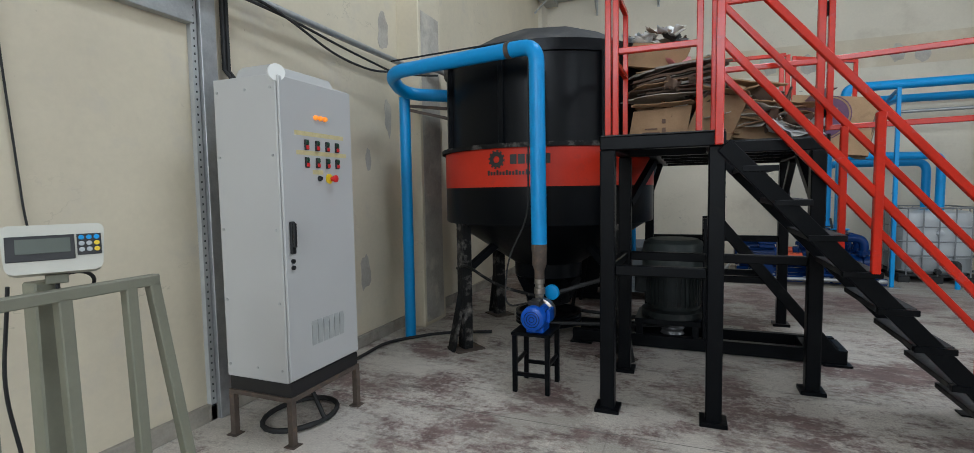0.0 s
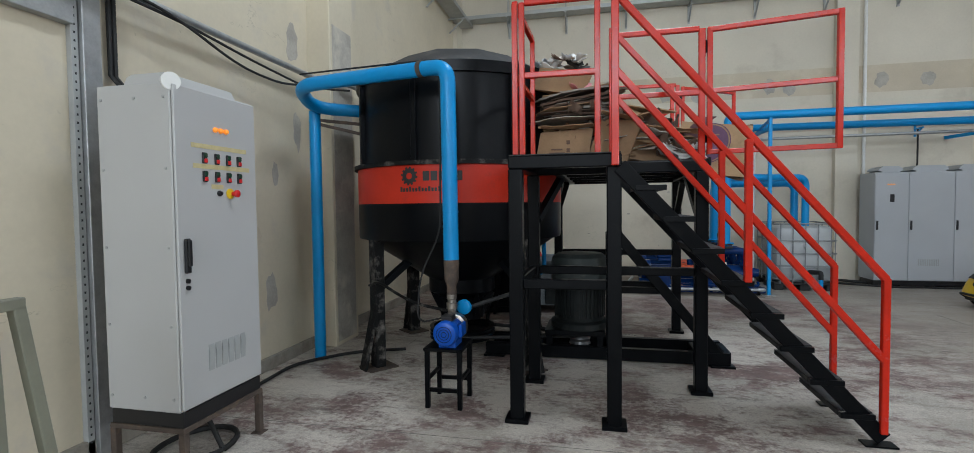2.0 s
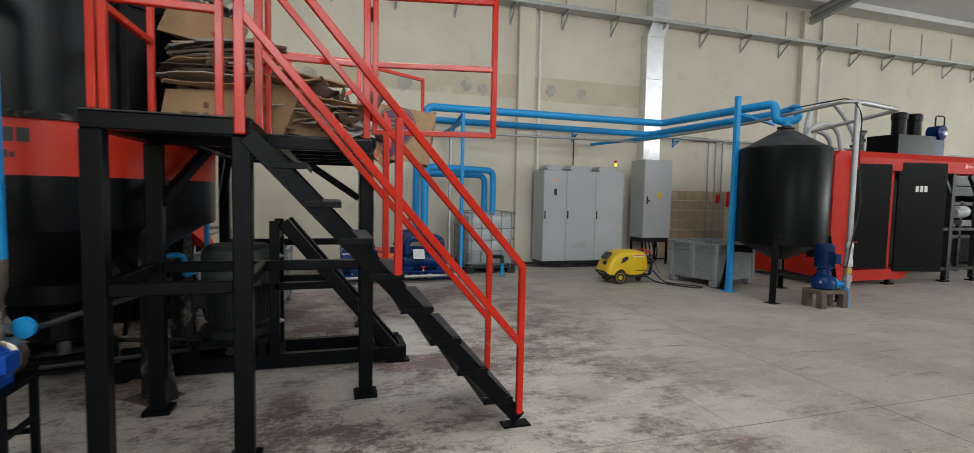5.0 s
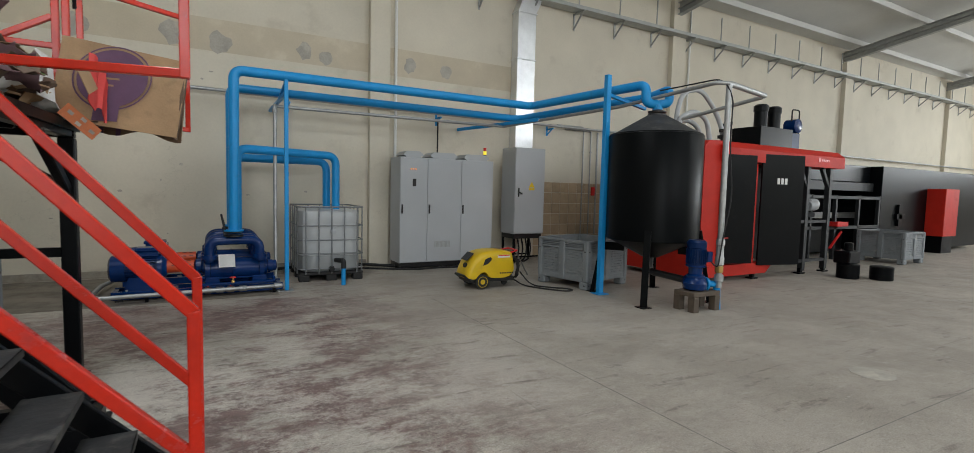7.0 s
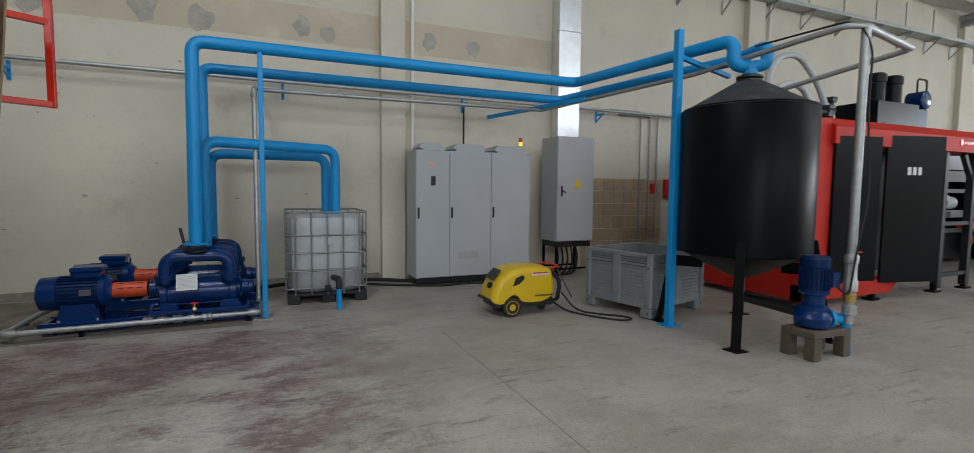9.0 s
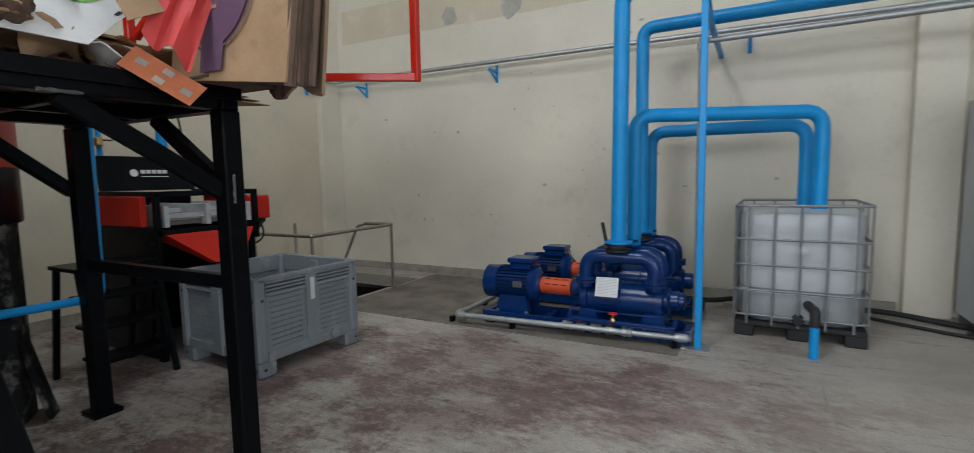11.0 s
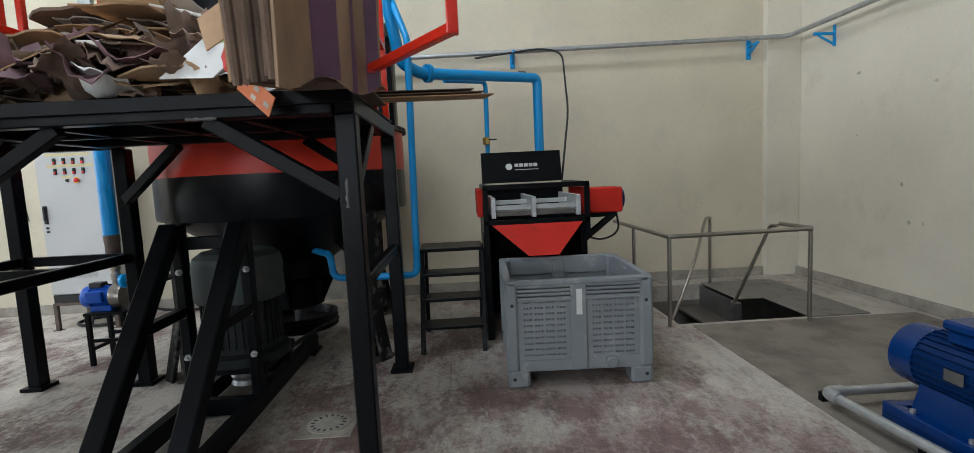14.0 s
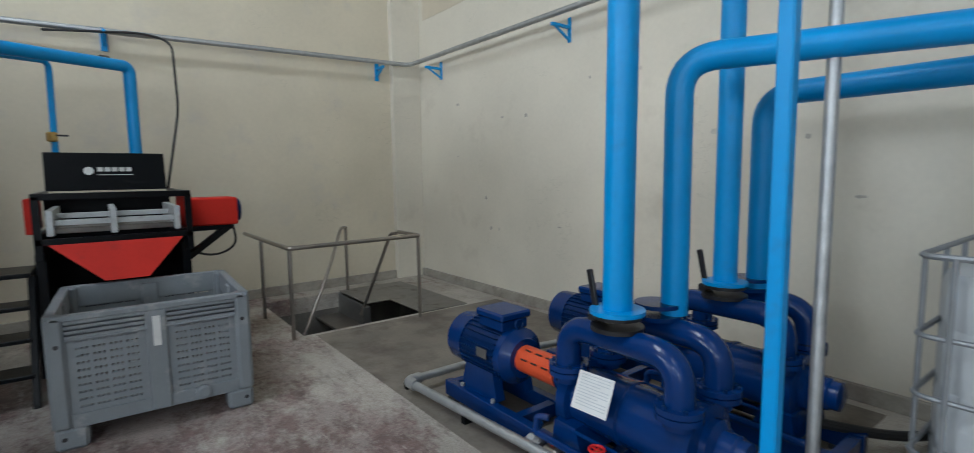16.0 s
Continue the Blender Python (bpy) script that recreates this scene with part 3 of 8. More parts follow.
sheet(WX - 0.3, EX + 0.3, 6.7, NY + 0.3)
sheet(WX - 0.3, EX + 0.3, RID_Y, 2.1)
sheet(WX - 0.3, EX + 0.3, SY - 0.3, -3.1)
sheet(WX - 0.3, EX + 0.3, 1.1, RID_Y)
edge = WX - 0.3
for a, b in SKY[:2] + [(EX + 0.3, EX + 0.3)]:
    sheet(edge, a, 2.1, 6.7)
    edge = b
edge = WX - 0.3
for a, b in SKY[2:] + [(EX + 0.3, EX + 0.3)]:
    sheet(edge, a, -3.1, 1.1)
    edge = b
setting("ceiling", g, ROOF, "pale corrugated roof sheets on steel purlins")
for i in range(11):
    y = NY - 0.6 - i * 1.75
    g = Geo().beam((WX, y, slope(y) - 0.09), (EX, y, slope(y) - 0.09), 0.07, 0.16, 0.003)
    setting("roof_purlin", g, ROOF, "white steel roof purlin", "beam")
for i, x in enumerate((4.9, 12.95, 21.4, 29.8)):
    g = Geo()
    for ya, yb in ((NY, RID_Y), (RID_Y, SY)):
        za, zb = slope(ya) - 0.33, slope(yb) - 0.33
        g.beam((x, ya, za), (x, yb, zb), 0.16, 0.02, 0.002).beam((x, ya, za - 0.0), (x, yb, zb - 0.0), 0.012, 0.3, 0.002)
        g.beam((x, ya, za + 0.15), (x, yb, zb + 0.15), 0.16, 0.02, 0.002).beam((x, ya, za - 0.15), (x, yb, zb - 0.15), 0.16, 0.02, 0.002)
    setting("roof_rafter", g, ZINC, "dark steel roof rafter", "beam")

# pilasters
for x0, x1, d in ((4.63, 5.02, 0.13), (12.75, 13.25, 0.14), (21.4, 21.9, 0.14), (29.8, 30.3, 0.14)):
    g = Geo().box(x0, x1, NY - d, NY + 0.02, 0.0, H - 0.1, 0.006)
    setting("pilaster", g, WALL, "cream painted pilaster on the wall", "pilaster")
g = Geo().box(WX - 0.02, -2.82, 5.08, 5.62, 0.0, H - 0.1, 0.01)
pil = setting("pilaster", g, WALL_W, "cream pilaster with chipped corners and bare plaster", "pilaster")
g = Geo().box(-2.822, -2.816, 5.13, 5.56, 0.05, 3.6, 0.0)
part("plaster_patch", g, PLASTER, pil, "bare grey plaster face")
g = Geo().box(WX - 0.02, WX + 0.09, 10.95, NY, 0.0, H - 0.1, 0.006)
setting("pilaster", g, WALL, "shallow cream corner pilaster", "pilaster")

# skirting upstands
g = Geo().box(WX + 0.09, 4.6, NY - 0.04, NY, 0.0, 0.11, 0.004)
setting("baseboard_north", g, CONCRETE, "low bare concrete skirting along the wall", "baseboard")
g = Geo().box(WX, WX + 0.04, -2.0, 5.08, 0.0, 0.12, 0.004).box(WX, WX + 0.04, 5.62, 10.95, 0.0, 0.12, 0.004)
setting("baseboard_west", g, CONCRETE, "low bare concrete skirting along the wall", "baseboard")

# plaster repairs on the walls
rng = random.Random(7)


def blot(cx, cz, rx, rz2, seed):
    """A flat uneven patch 3 mm proud of the north wall."""
    q = random.Random(seed)
    out = []
    for i in range(14):
        a = 2 * math.pi * i / 14
        k = 1 + q.uniform(-0.22, 0.22)
        out.append((cx + math.cos(a) * rx * k, cz + math.sin(a) * rz2 * k))
    return out


g = Geo().box(-2.9, 7.9, NY - 0.003, NY, 3.72, 4.25, 0)
part("plaster_band", g, BAND, wall_north, "band of unpainted plaster repair")
for i, (x, z, s) in enumerate(((0.2, 3.86, 0.15), (1.43, 3.94, 0.17), (2.11, 3.87, 0.16), (3.46, 3.95, 0.13), (3.85, 3.87, 0.12), (5.47, 3.95, 0.12), (6.25, 3.94, 0.12), (-0.8, 3.86, 0.13))):
    part("plaster_blot", Geo().prism(blot(x, z, s, s * 1.15, i), NY - 0.006, NY), PLASTER, wall_north, "round grey plaster patch")
for i in range(22):
    x, z = rng.uniform(-2.3, 4.3), rng.uniform(0.5, 3.4)
    part("scuff", Geo().prism(blot(x, z, rng.uniform(0.01, 0.035), rng.uniform(0.008, 0.025), 50 + i), NY - 0.002, NY), PLASTER, wall_north)
TURN_W = Matrix(((0, -1, 0, 0), (1, 0, 0, 0), (0, 0, 1, 0), (0, 0, 0, 1)))
for i, (y, z, rx, rz2) in enumerate(((3.35, 1.1, 0.03, 0.05), (3.6, 0.8, 0.05, 0.07), (3.9, 0.55, 0.07, 0.12), (4.15, 1.3, 0.06, 0.10), (4.35, 0.75, 0.08, 0.2), (4.45, 1.9, 0.05, 0.12), (3.5, 1.3, 0.015, 0.05), (4.8, 3.3, 0.1, 0.2), (4.85, 2.4, 0.07, 0.2), (5.9, 3.0, 0.15, 0.3), (3.3, 0.4, 0.04, 0.03), (7.6, 1.1, 0.04, 0.03), (2.0, 0.9, 0.05, 0.03))):
    o = [(p, q) for p, q in blot(y, z, rx, rz2, 90 + i)]
    part("plaster_blot", Geo().prism(o, -WX - 0.003, -WX, TURN_W), PLASTER if i % 3 else BAND, wall_west, "chipped plaster patch")

# ---- the pulper, its platform and its stair ----
TC = Vector((-1.42, 5.33, 0))
TR = 1.09


def arc_plate(g, r0, r1, a0, a1, z0, z1, n=10):
    """A curved plate round the vessel between two angles (degrees)."""
    k = len(g.v)
    for i in range(n + 1):
        a = radians(a0 + (a1 - a0) * i / n)
        for r, z in ((r0, z0), (r1, z0), (r1, z1), (r0, z1)):
            g.v.append(Vector((TC.x + r * math.cos(a), TC.y + r * math.sin(a), z)))
    for i in range(n):
        for j in range(4):
            a, b = k + i * 4 + j, k + i * 4 + (j + 1) % 4
            g.f.append([a, b, b + 4, a + 4])
    g.f += [[k, k + 1, k + 2, k + 3], [k + n * 4 + 3, k + n * 4 + 2, k + n * 4 + 1, k + n * 4]]
    return g


def pulper():
    t = thing("pulper_tank", (TC.x, TC.y, 0), "big black cylindrical pulping tank with red band on crusted legs", "tank")
    c = (TC.x, TC.y, 0)
    part("upper_shell", Geo().lathe([(TR - 0.03, 1.97), (TR - 0.03, 2.78)], c, n=64), TANKB, t, "satin black sheet steel shell")
    part("rim", Geo().lathe([(TR - 0.05, 2.76), (TR, 2.76), (TR, 2.86), (TR - 0.09, 2.86)], c, n=64), TANKB, t)
    part("ring_flange", Geo().lathe([(TR - 0.02, 1.945), (TR + 0.035, 1.945), (TR + 0.035, 1.985), (TR - 0.02, 1.985)], c, n=64), CRUST, t)
    part("red_band", Geo().lathe([(TR, 1.60), (TR, 1.95)], c, n=64), REDT, t, "bright red painted band")
    part("lower_shell", Geo().lathe([(TR - 0.01, 1.25), (TR - 0.002, 1.27), (TR - 0.002, 1.602)], c, n=64), TANKB, t)
    part("cone", Geo().lathe([(0.33, 0.80), (0.36, 0.80), (TR - 0.03, 1.26), (TR - 0.06, 1.26)], c, n=40), TANKB, t)
    part("lid", Geo().lathe([(1.03, 2.84), (1.03, 2.87), (0.62, 3.10), (0.0, 3.12)], c, n=10, turn=0.25), LIDM, t, "dusty faceted black lid")
    for a in (-172, -138, -97, -48, -8, 32, 77, 122, 160):
        r = radians(a)
        d = Vector((math.cos(r), math.sin(r), 0))
        p = TC + d * (TR - 0.015)
        part("rib", Geo().beam(p + Vector((0, 0, 1.98)), p + Vector((0, 0, 2.77)), 0.05, 0.05, 0.004, up=d), TANKB, t)
    for a, w in ((-128, 0.13), (-38, 0.13), (52, 0.20), (142, 0.13)):
        r = radians(a)
        d = Vector((math.cos(r), math.sin(r), 0))
        p = TC + d * (TR - 0.06)
        part("leg", Geo().beam(p + Vector((0, 0, 0.0)), p + Vector((0, 0, 1.27)), w, 0.10, 0.006, up=d), CRUST, t, "black steel leg crusted with dried pulp")
        part("brace", Geo().beam(p + d * 0.16, p + d * 0.02 + Vector((0, 0, 0.62)), 0.12, 0.03, 0.003, up=d), CRUST, t)
        part("brace", Geo().beam(p - d * 0.02 + Vector((0, 0, 0.78)), p - d * 0.42 + Vector((0, 0, 1.06)), 0.07, 0.07, 0.004), TANKB, t)
        part("foot_plate", Geo().box(-0.15, 0.15, -0.13, 0.13, 0.0, 0.014, 0.002, Matrix.Translation(p) @ Matrix.Rotation(r, 4, 'Z')), RUST, t)
    gear = part("gearbox", Geo().lathe([(0.20, 0.34), (0.24, 0.36), (0.24, 0.58), (0.30, 0.62), (0.36, 0.66), (0.36, 0.80)], c, n=24), BLACK, t)
    for i in range(8):
        a = 2 * math.pi * i / 8
        d = Vector((math.cos(a), math.sin(a), 0))
        part("gusset", Geo().beam(TC + d * 0.33 + Vector((0, 0, 0.64)), TC + d * 0.2 + Vector((0, 0, 0.38)), 0.02, 0.08, 0.002, up=d), BLACK, gear)
    part("shaft", Geo().lathe([(0.05, 0.16), (0.05, 0.36)], c, n=16), IRON, t)
    part("pulley", Geo().lathe([(0.08, 0.13), (0.34, 0.13), (0.36, 0.14), (0.345, 0.16), (0.36, 0.18), (0.345, 0.20), (0.36, 0.22), (0.345, 0.24), (0.36, 0.26), (0.32, 0.265), (0.30, 0.19), (0.08, 0.19)], c, n=40), BLACK, t, "black grooved belt pulley")
    # emblem and lettering on the band, towards the gangway
    def on_band(name, a0, a1, z0, z1):
        part(name, arc_plate(Geo(), TR + 0.0005, TR + 0.003, a0, a1, z0, z1, 3), INK, t)
    ca, cz = -99.5, 1.845
    k = Geo()
    for i in range(24):
        a, b = 2 * math.pi * i / 24, 2 * math.pi * (i + 1) / 24
        ro = 0.085 if i % 2 else 0.07
        ring = []
        for ang, rr in ((a, 0.03), (a, ro), (b, ro), (b, 0.03)):
            th = radians(ca) + rr * math.cos(ang) / TR
            ring.append((TC.x + (TR + 0.004) * math.cos(th), TC.y + (TR + 0.004) * math.sin(th), cz + rr * math.sin(ang)))
        k.add(ring, [(0, 1, 2, 3)])
    part("emblem", k, INK, t, "black gear emblem")
    for i in range(5):
        on_band("letter_block", -92.5 + i * 3.9, -89.3 + i * 3.9, 1.80, 1.885)
    for i in range(17):
        on_band("letter_bar", -104.5 + i * 1.62, -103.4 + i * 1.62, 1.705, 1.738 + 0.012 * (i % 3 == 0))
    return t


pulper()

# drive: motor on a channel frame with raking supports
t = thing("drive_motor", (-0.16, 5.32, 0), "large dark grey vertical electric motor with cooling fins", "motor")
mc = (-0.14, 5.36, 0)
part("body", Geo().lathe([(0.22, 0.36), (0.25, 0.38), (0.25, 0.82), (0.23, 0.84)], mc, n=40), MOTORG, t)
for i in range(36):
    a = 2 * math.pi * i / 36
    d = Vector((math.cos(a), math.sin(a), 0))
    part("fin", Geo().beam(Vector(mc) + d * 0.254 + Vector((0, 0, 0.42)), Vector(mc) + d * 0.254 + Vector((0, 0, 0.72)), 0.014, 0.020, 0, up=d), MOTORG, t)
part("fan_cowl", Geo().lathe([(0.26, 0.72), (0.29, 0.73), (0.295, 0.75), (0.295, 0.97), (0.28, 1.03), (0.23, 1.065), (0.0, 1.075)], mc, n=36), MOTORC, t, "smooth grey-green fan cowl")
part("flange", Geo().lathe([(0.14, 0.28), (0.30, 0.30), (0.30, 0.36), (0.25, 0.38)], mc, n=36), MOTORG, t)
part("terminal_box", Geo().box(-0.50, -0.36, 5.28, 5.46, 0.52, 0.72, 0.012), MOTORG, t)
part("drive_pulley", Geo().lathe([(0.06, 0.10), (0.115, 0.11), (0.10, 0.14), (0.115, 0.17), (0.10, 0.20), (0.115, 0.23), (0.10, 0.26), (0.05, 0.28)], mc, n=28), IRON, t)
part("belt", Geo().tube([(-0.16, 5.44, 0.2), (-1.42, 5.69, 0.2)], 0.02, 8).tube([(-0.16, 5.28, 0.2), (-1.42, 4.97, 0.2)], 0.02, 8), RUBBER, t)

t = thing("motor_frame", (0.3, 5.4, 0), "black welded channel frame with two raking supports", "frame")
for y in (5.12, 5.55):
    part("channel", Geo().box(-1.1, 1.28, y - 0.035, y + 0.035, 0.02, 0.14, 0.004), BLACK, t)
for y in (5.14, 5.56):
    part("raker", Geo().beam((1.22, y, 0.06), (0.24, y, 1.27), 0.105, 0.10, 0.008), BLACK, t)
    part("upright", Geo().beam((0.17, y, 0.12), (0.17, y, 1.28), 0.08, 0.06, 0.005), BLACK, t)
    part("tie", Geo().beam((0.17, y, 0.72), (0.66, y, 0.72), 0.06, 0.06, 0.004), BLACK, t)
    for z in (0.42, 0.70, 0.98):
        part("bolt", Geo().lathe([(0.022, 0), (0.022, 0.016), (0.012, 0.017), (0.012, 0.035)], (0.21, y + 0.01, z), (1, 0, 0), 6), GALV, t, "bright hexagon bolt")
for x in (-0.55, 0.2, 1.0, 1.27):
    part("crosspiece", Geo().box(x - 0.03, x + 0.03, 5.155, 5.515, 0.02, 0.13, 0.003), BLACK, t)
part("crosspiece", Geo().box(0.14, 0.20, 5.18, 5.52, 1.12, 1.2, 0.003), BLACK, t)
part("motor_plate", Geo().box(-0.48, 0.12, 5.08, 5.59, 0.25, 0.30, 0.003), BLACK, t)
for x, y in ((-0.44, 5.13), (-0.44, 5.54), (0.07, 5.13), (0.07, 5.54)):
    part("spacer", Geo().box(x - 0.03, x + 0.03, y - 0.03, y + 0.03, 0.13, 0.25, 0.002), BLACK, t)
for y in (5.12, 5.55):
    part("shoe", Geo().box(1.1, 1.32, y - 0.06, y + 0.06, 0.0, 0.02, 0.002), BLACK, t)
    part("shoe", Geo().box(-1.12, -0.9, y - 0.06, y + 0.06, 0.0, 0.02, 0.002), BLACK, t)

# platform
DZ = 1.93
LEGS = [(-0.52, 3.57), (0.165, 3.58), (-0.50, 4.42), (0.88, 4.38), (0.978, 6.443), (-0.44, 6.43)]
plat = thing("loading_platform", (0.2, 5.0, 0), "black square-tube steel loading platform with a checker plate deck", "platform")
for x, y in LEGS:
    leg = part("leg", Geo().box(x - 0.05, x + 0.05, y - 0.05, y + 0.05, 0.015, DZ - 0.10, 0.008), BLACK, plat)
    part("base_plate", Geo().box(x - 0.085, x + 0.085, y - 0.085, y + 0.085, 0.0, 0.03, 0.003), BLACK, leg)


def pbeam(p, q, w=0.09, h=0.09):
    part("beam", Geo().beam(p, q, w, h, 0.007), BLACK, plat)


zb = DZ - 0.055
pbeam((-0.57, 3.57, zb), (0.215, 3.58, zb))
pbeam((-0.52, 3.62, zb), (-0.50, 4.42, zb))
pbeam((0.165, 3.63, zb), (0.165, 4.33, zb))
pbeam((-0.50, 4.39, zb), (0.92, 4.39, zb))
pbeam((0.88, 4.44, zb), (0.975, 6.39, zb))
pbeam((1.025, 6.445, zb), (-0.49, 6.43, zb))
pbeam((-0.28, 4.44, zb), (-0.28, 6.40, zb))
pbeam((0.3, 4.44, zb - 0.01), (0.3, 6.40, zb - 0.01), 0.06, 0.07)
for y in (4.9, 5.4, 5.9):
    pbeam((-0.24, y, zb - 0.005), (0.82, y, zb - 0.005), 0.05, 0.07)
zm = 1.005
pbeam((-0.47, 3.57, zm), (0.115, 3.58, zm), 0.06, 0.07)
pbeam((-0.52, 3.62, zm), (-0.50, 4.37, zm), 0.06, 0.07)
pbeam((0.165, 3.63, zm), (0.165, 4.36, zm), 0.06, 0.07)
pbeam((-0.45, 4.40, zm), (0.83, 4.38, zm), 0.06, 0.07)
pbeam((0.93, 6.445, 0.98), (-0.39, 6.43, 0.98), 0.06, 0.07)
pbeam((0.975, 6.40, 1.44), (0.95, 5.77, DZ - 0.10), 0.06, 0.075)
pbeam((0.88, 4.42, 1.44), (0.87, 5.02, DZ - 0.10), 0.06, 0.075)
pbeam((-0.46, 6.39, 1.44), (-0.30, 5.85, DZ - 0.10), 0.06, 0.075)
pbeam((0.93, 6.445, 1.47), (0.40, 6.44, DZ - 0.10), 0.06, 0.075)
pbeam((-0.47, 4.43, 1.44), (-0.30, 4.95, DZ - 0.10), 0.06, 0.075)
part("deck_plate", Geo().add([(x, y, z) for z in (DZ - 0.008, DZ) for x, y in ((-0.30, 4.36), (0.925, 4.36), (1.025, 6.49), (-0.30, 6.49))], [(3, 2, 1, 0), (4, 5, 6, 7), (0, 1, 5, 4), (1, 2, 6, 5), (2, 3, 7, 6), (3, 0, 4, 7)]).box(-0.565, 0.21, 3.53, 4.355, DZ - 0.008, DZ, 0.001), LIDM, plat, "dusty dark checker plate deck")
for p, q, w in (((1.03, 6.43, 1.38), (1.03, 6.433, 1.52), 0.03), ((0.932, 4.40, 1.36), (0.932, 4.41, 1.46), 0.025), ((1.0, 5.70, DZ - 0.10), (1.005, 5.84, DZ - 0.10), 0.035), ((-0.41, 6.40, 1.38), (-0.41, 6.41, 1.5), 0.025)):
    part("weld_scar", Geo().tube([Vector(p) + (Vector(q) - Vector(p)) * (k / 6) + Vector((0, 0.002 * math.sin(k * 2.3), 0)) for k in range(7)], [w * 0.16 + w * 0.14 * math.sin(k * 1.9 + 1) ** 2 for k in range(7)], 7), SCAR, plat, "pale rough weld scar")
part("edge_angle", Geo().beam((0.94, 4.36, DZ - 0.02), (1.04, 6.49, DZ - 0.02), 0.02, 0.065, 0.002), BLACK, plat)


rail = thing("guard_rail", (-0.52, 3.57, DZ), "red square-tube guard rail along the platform edge", "railing")


def rbar(name, p, q, s=0.04, parent=None, label=""):
    part(name, Geo().beam(p, q, s, s, 0.005), RED, parent or rail, label)


RT, RM = 3.0, 2.49
for p in ((-0.52, 3.57), (-0.47, 3.57), (0.055, 3.575), (-0.50, 4.40), (0.21, 4.39)):
    rbar("post", (p[0], p[1], DZ), (p[0], p[1], RT))
for z in (RT, RM):
    rbar("rail", (-0.45, 3.57, z), (0.055, 3.575, z))
    rbar("rail", (-0.52, 3.57, z), (-0.50, 4.40, z))
    rbar("rail", (0.21, 4.39, z - 0.02), (0.86, 4.39, z - 0.02))
rbar("post", (0.88, 4.39, DZ), (0.88, 4.39, RT - 0.02), 0.05)
rail2 = thing("guard_rail", (0.97, 6.47, DZ), "red square-tube guard rail along the platform edge", "railing")
for p in ((0.99, 6.47), (0.93, 6.47), (0.20, 6.45), (-0.44, 6.43)):
    rbar("post", (p[0], p[1], DZ), (p[0], p[1], RT), 0.045, rail2)
for z in (RT, RM):
    rbar("rail", (0.97, 6.47, z), (-0.44, 6.43, z), 0.04, rail2)
rbar("brace", (0.91, 6.47, 2.70), (0.25, 6.45, 2.28), 0.04, rail2)


def gate(h, e, z0, z1):
    t = thing("swing_gate", (h[0], h[1], z0), "red square-tube swing gate standing open", "gate", "platform gates")
    d = (Vector(e) - Vector(h)).normalized()
    a, b = Vector(h) + d * 0.06, Vector(e)
    for z in (z0 + 0.02, (z0 + z1) / 2, z1 - 0.02):
        part("gate_rail", Geo().beam((a.x, a.y, z), (b.x, b.y, z), 0.038, 0.038, 0.004), RED, t)
    for q in (a, b):
        part("gate_stile", Geo().beam((q.x, q.y, z0), (q.x, q.y, z1), 0.04, 0.04, 0.004), RED, t)
    for z in (z0 + 0.15, z1 - 0.15):
        part("hinge", Geo().rod((h[0] + d.x * 0.03, h[1] + d.y * 0.03, z - 0.05), (h[0] + d.x * 0.03, h[1] + d.y * 0.03, z + 0.05), 0.014, 10), BLACK, t)
    return t


gate((0.88, 4.39), (1.80, 4.20), 1.965, 2.985)
gate((1.01, 6.50), (1.74, 6.98), 1.975, 2.99)

# stair
SX0, SX1 = 0.22, 1.86
stair = thing("stair", (1.74, 3.85, 0), "steep black steel stair with folded checker plate treads", "stair")
for y, dy in ((3.50, 0.12), (4.20, 0.09)):
    part("stringer", Geo().beam((SX0 - 0.02, y, DZ - 0.10), (SX1 - 0.02, y + dy, 0.045), 0.035, 0.10, 0.004), BLACK, stair)
    part("foot_plate", Geo().box(SX1 - 0.14, SX1 + 0.05, y + dy - 0.05, y + dy + 0.05, 0.0, 0.012, 0.002), BLACK, stair)
for i in range(8):
    f = (i + 1) / 9
    x, z = SX0 + (SX1 - SX0) * f, (DZ - 0.02) * (1 - f)
    yy = 0.12 * f
    tr = part("tread", Geo().box(x - 0.10, x + 0.10, 3.515 + yy, 4.185 + yy * 0.75, z - 0.006, z, 0.001).box(x + 0.094, x + 0.10, 3.515 + yy, 4.185 + yy * 0.75, z - 0.035, z, 0.001).box(x - 0.10, x - 0.094, 3.515 + yy, 4.185 + yy * 0.75, z - 0.035, z, 0.001), LIDM, stair)
    part("tread_bracket", Geo().beam((x - 0.10, 3.485 + yy, z - 0.02), (x + 0.10, 3.485 + yy, z - 0.02), 0.035, 0.035, 0.002), BLACK, tr)


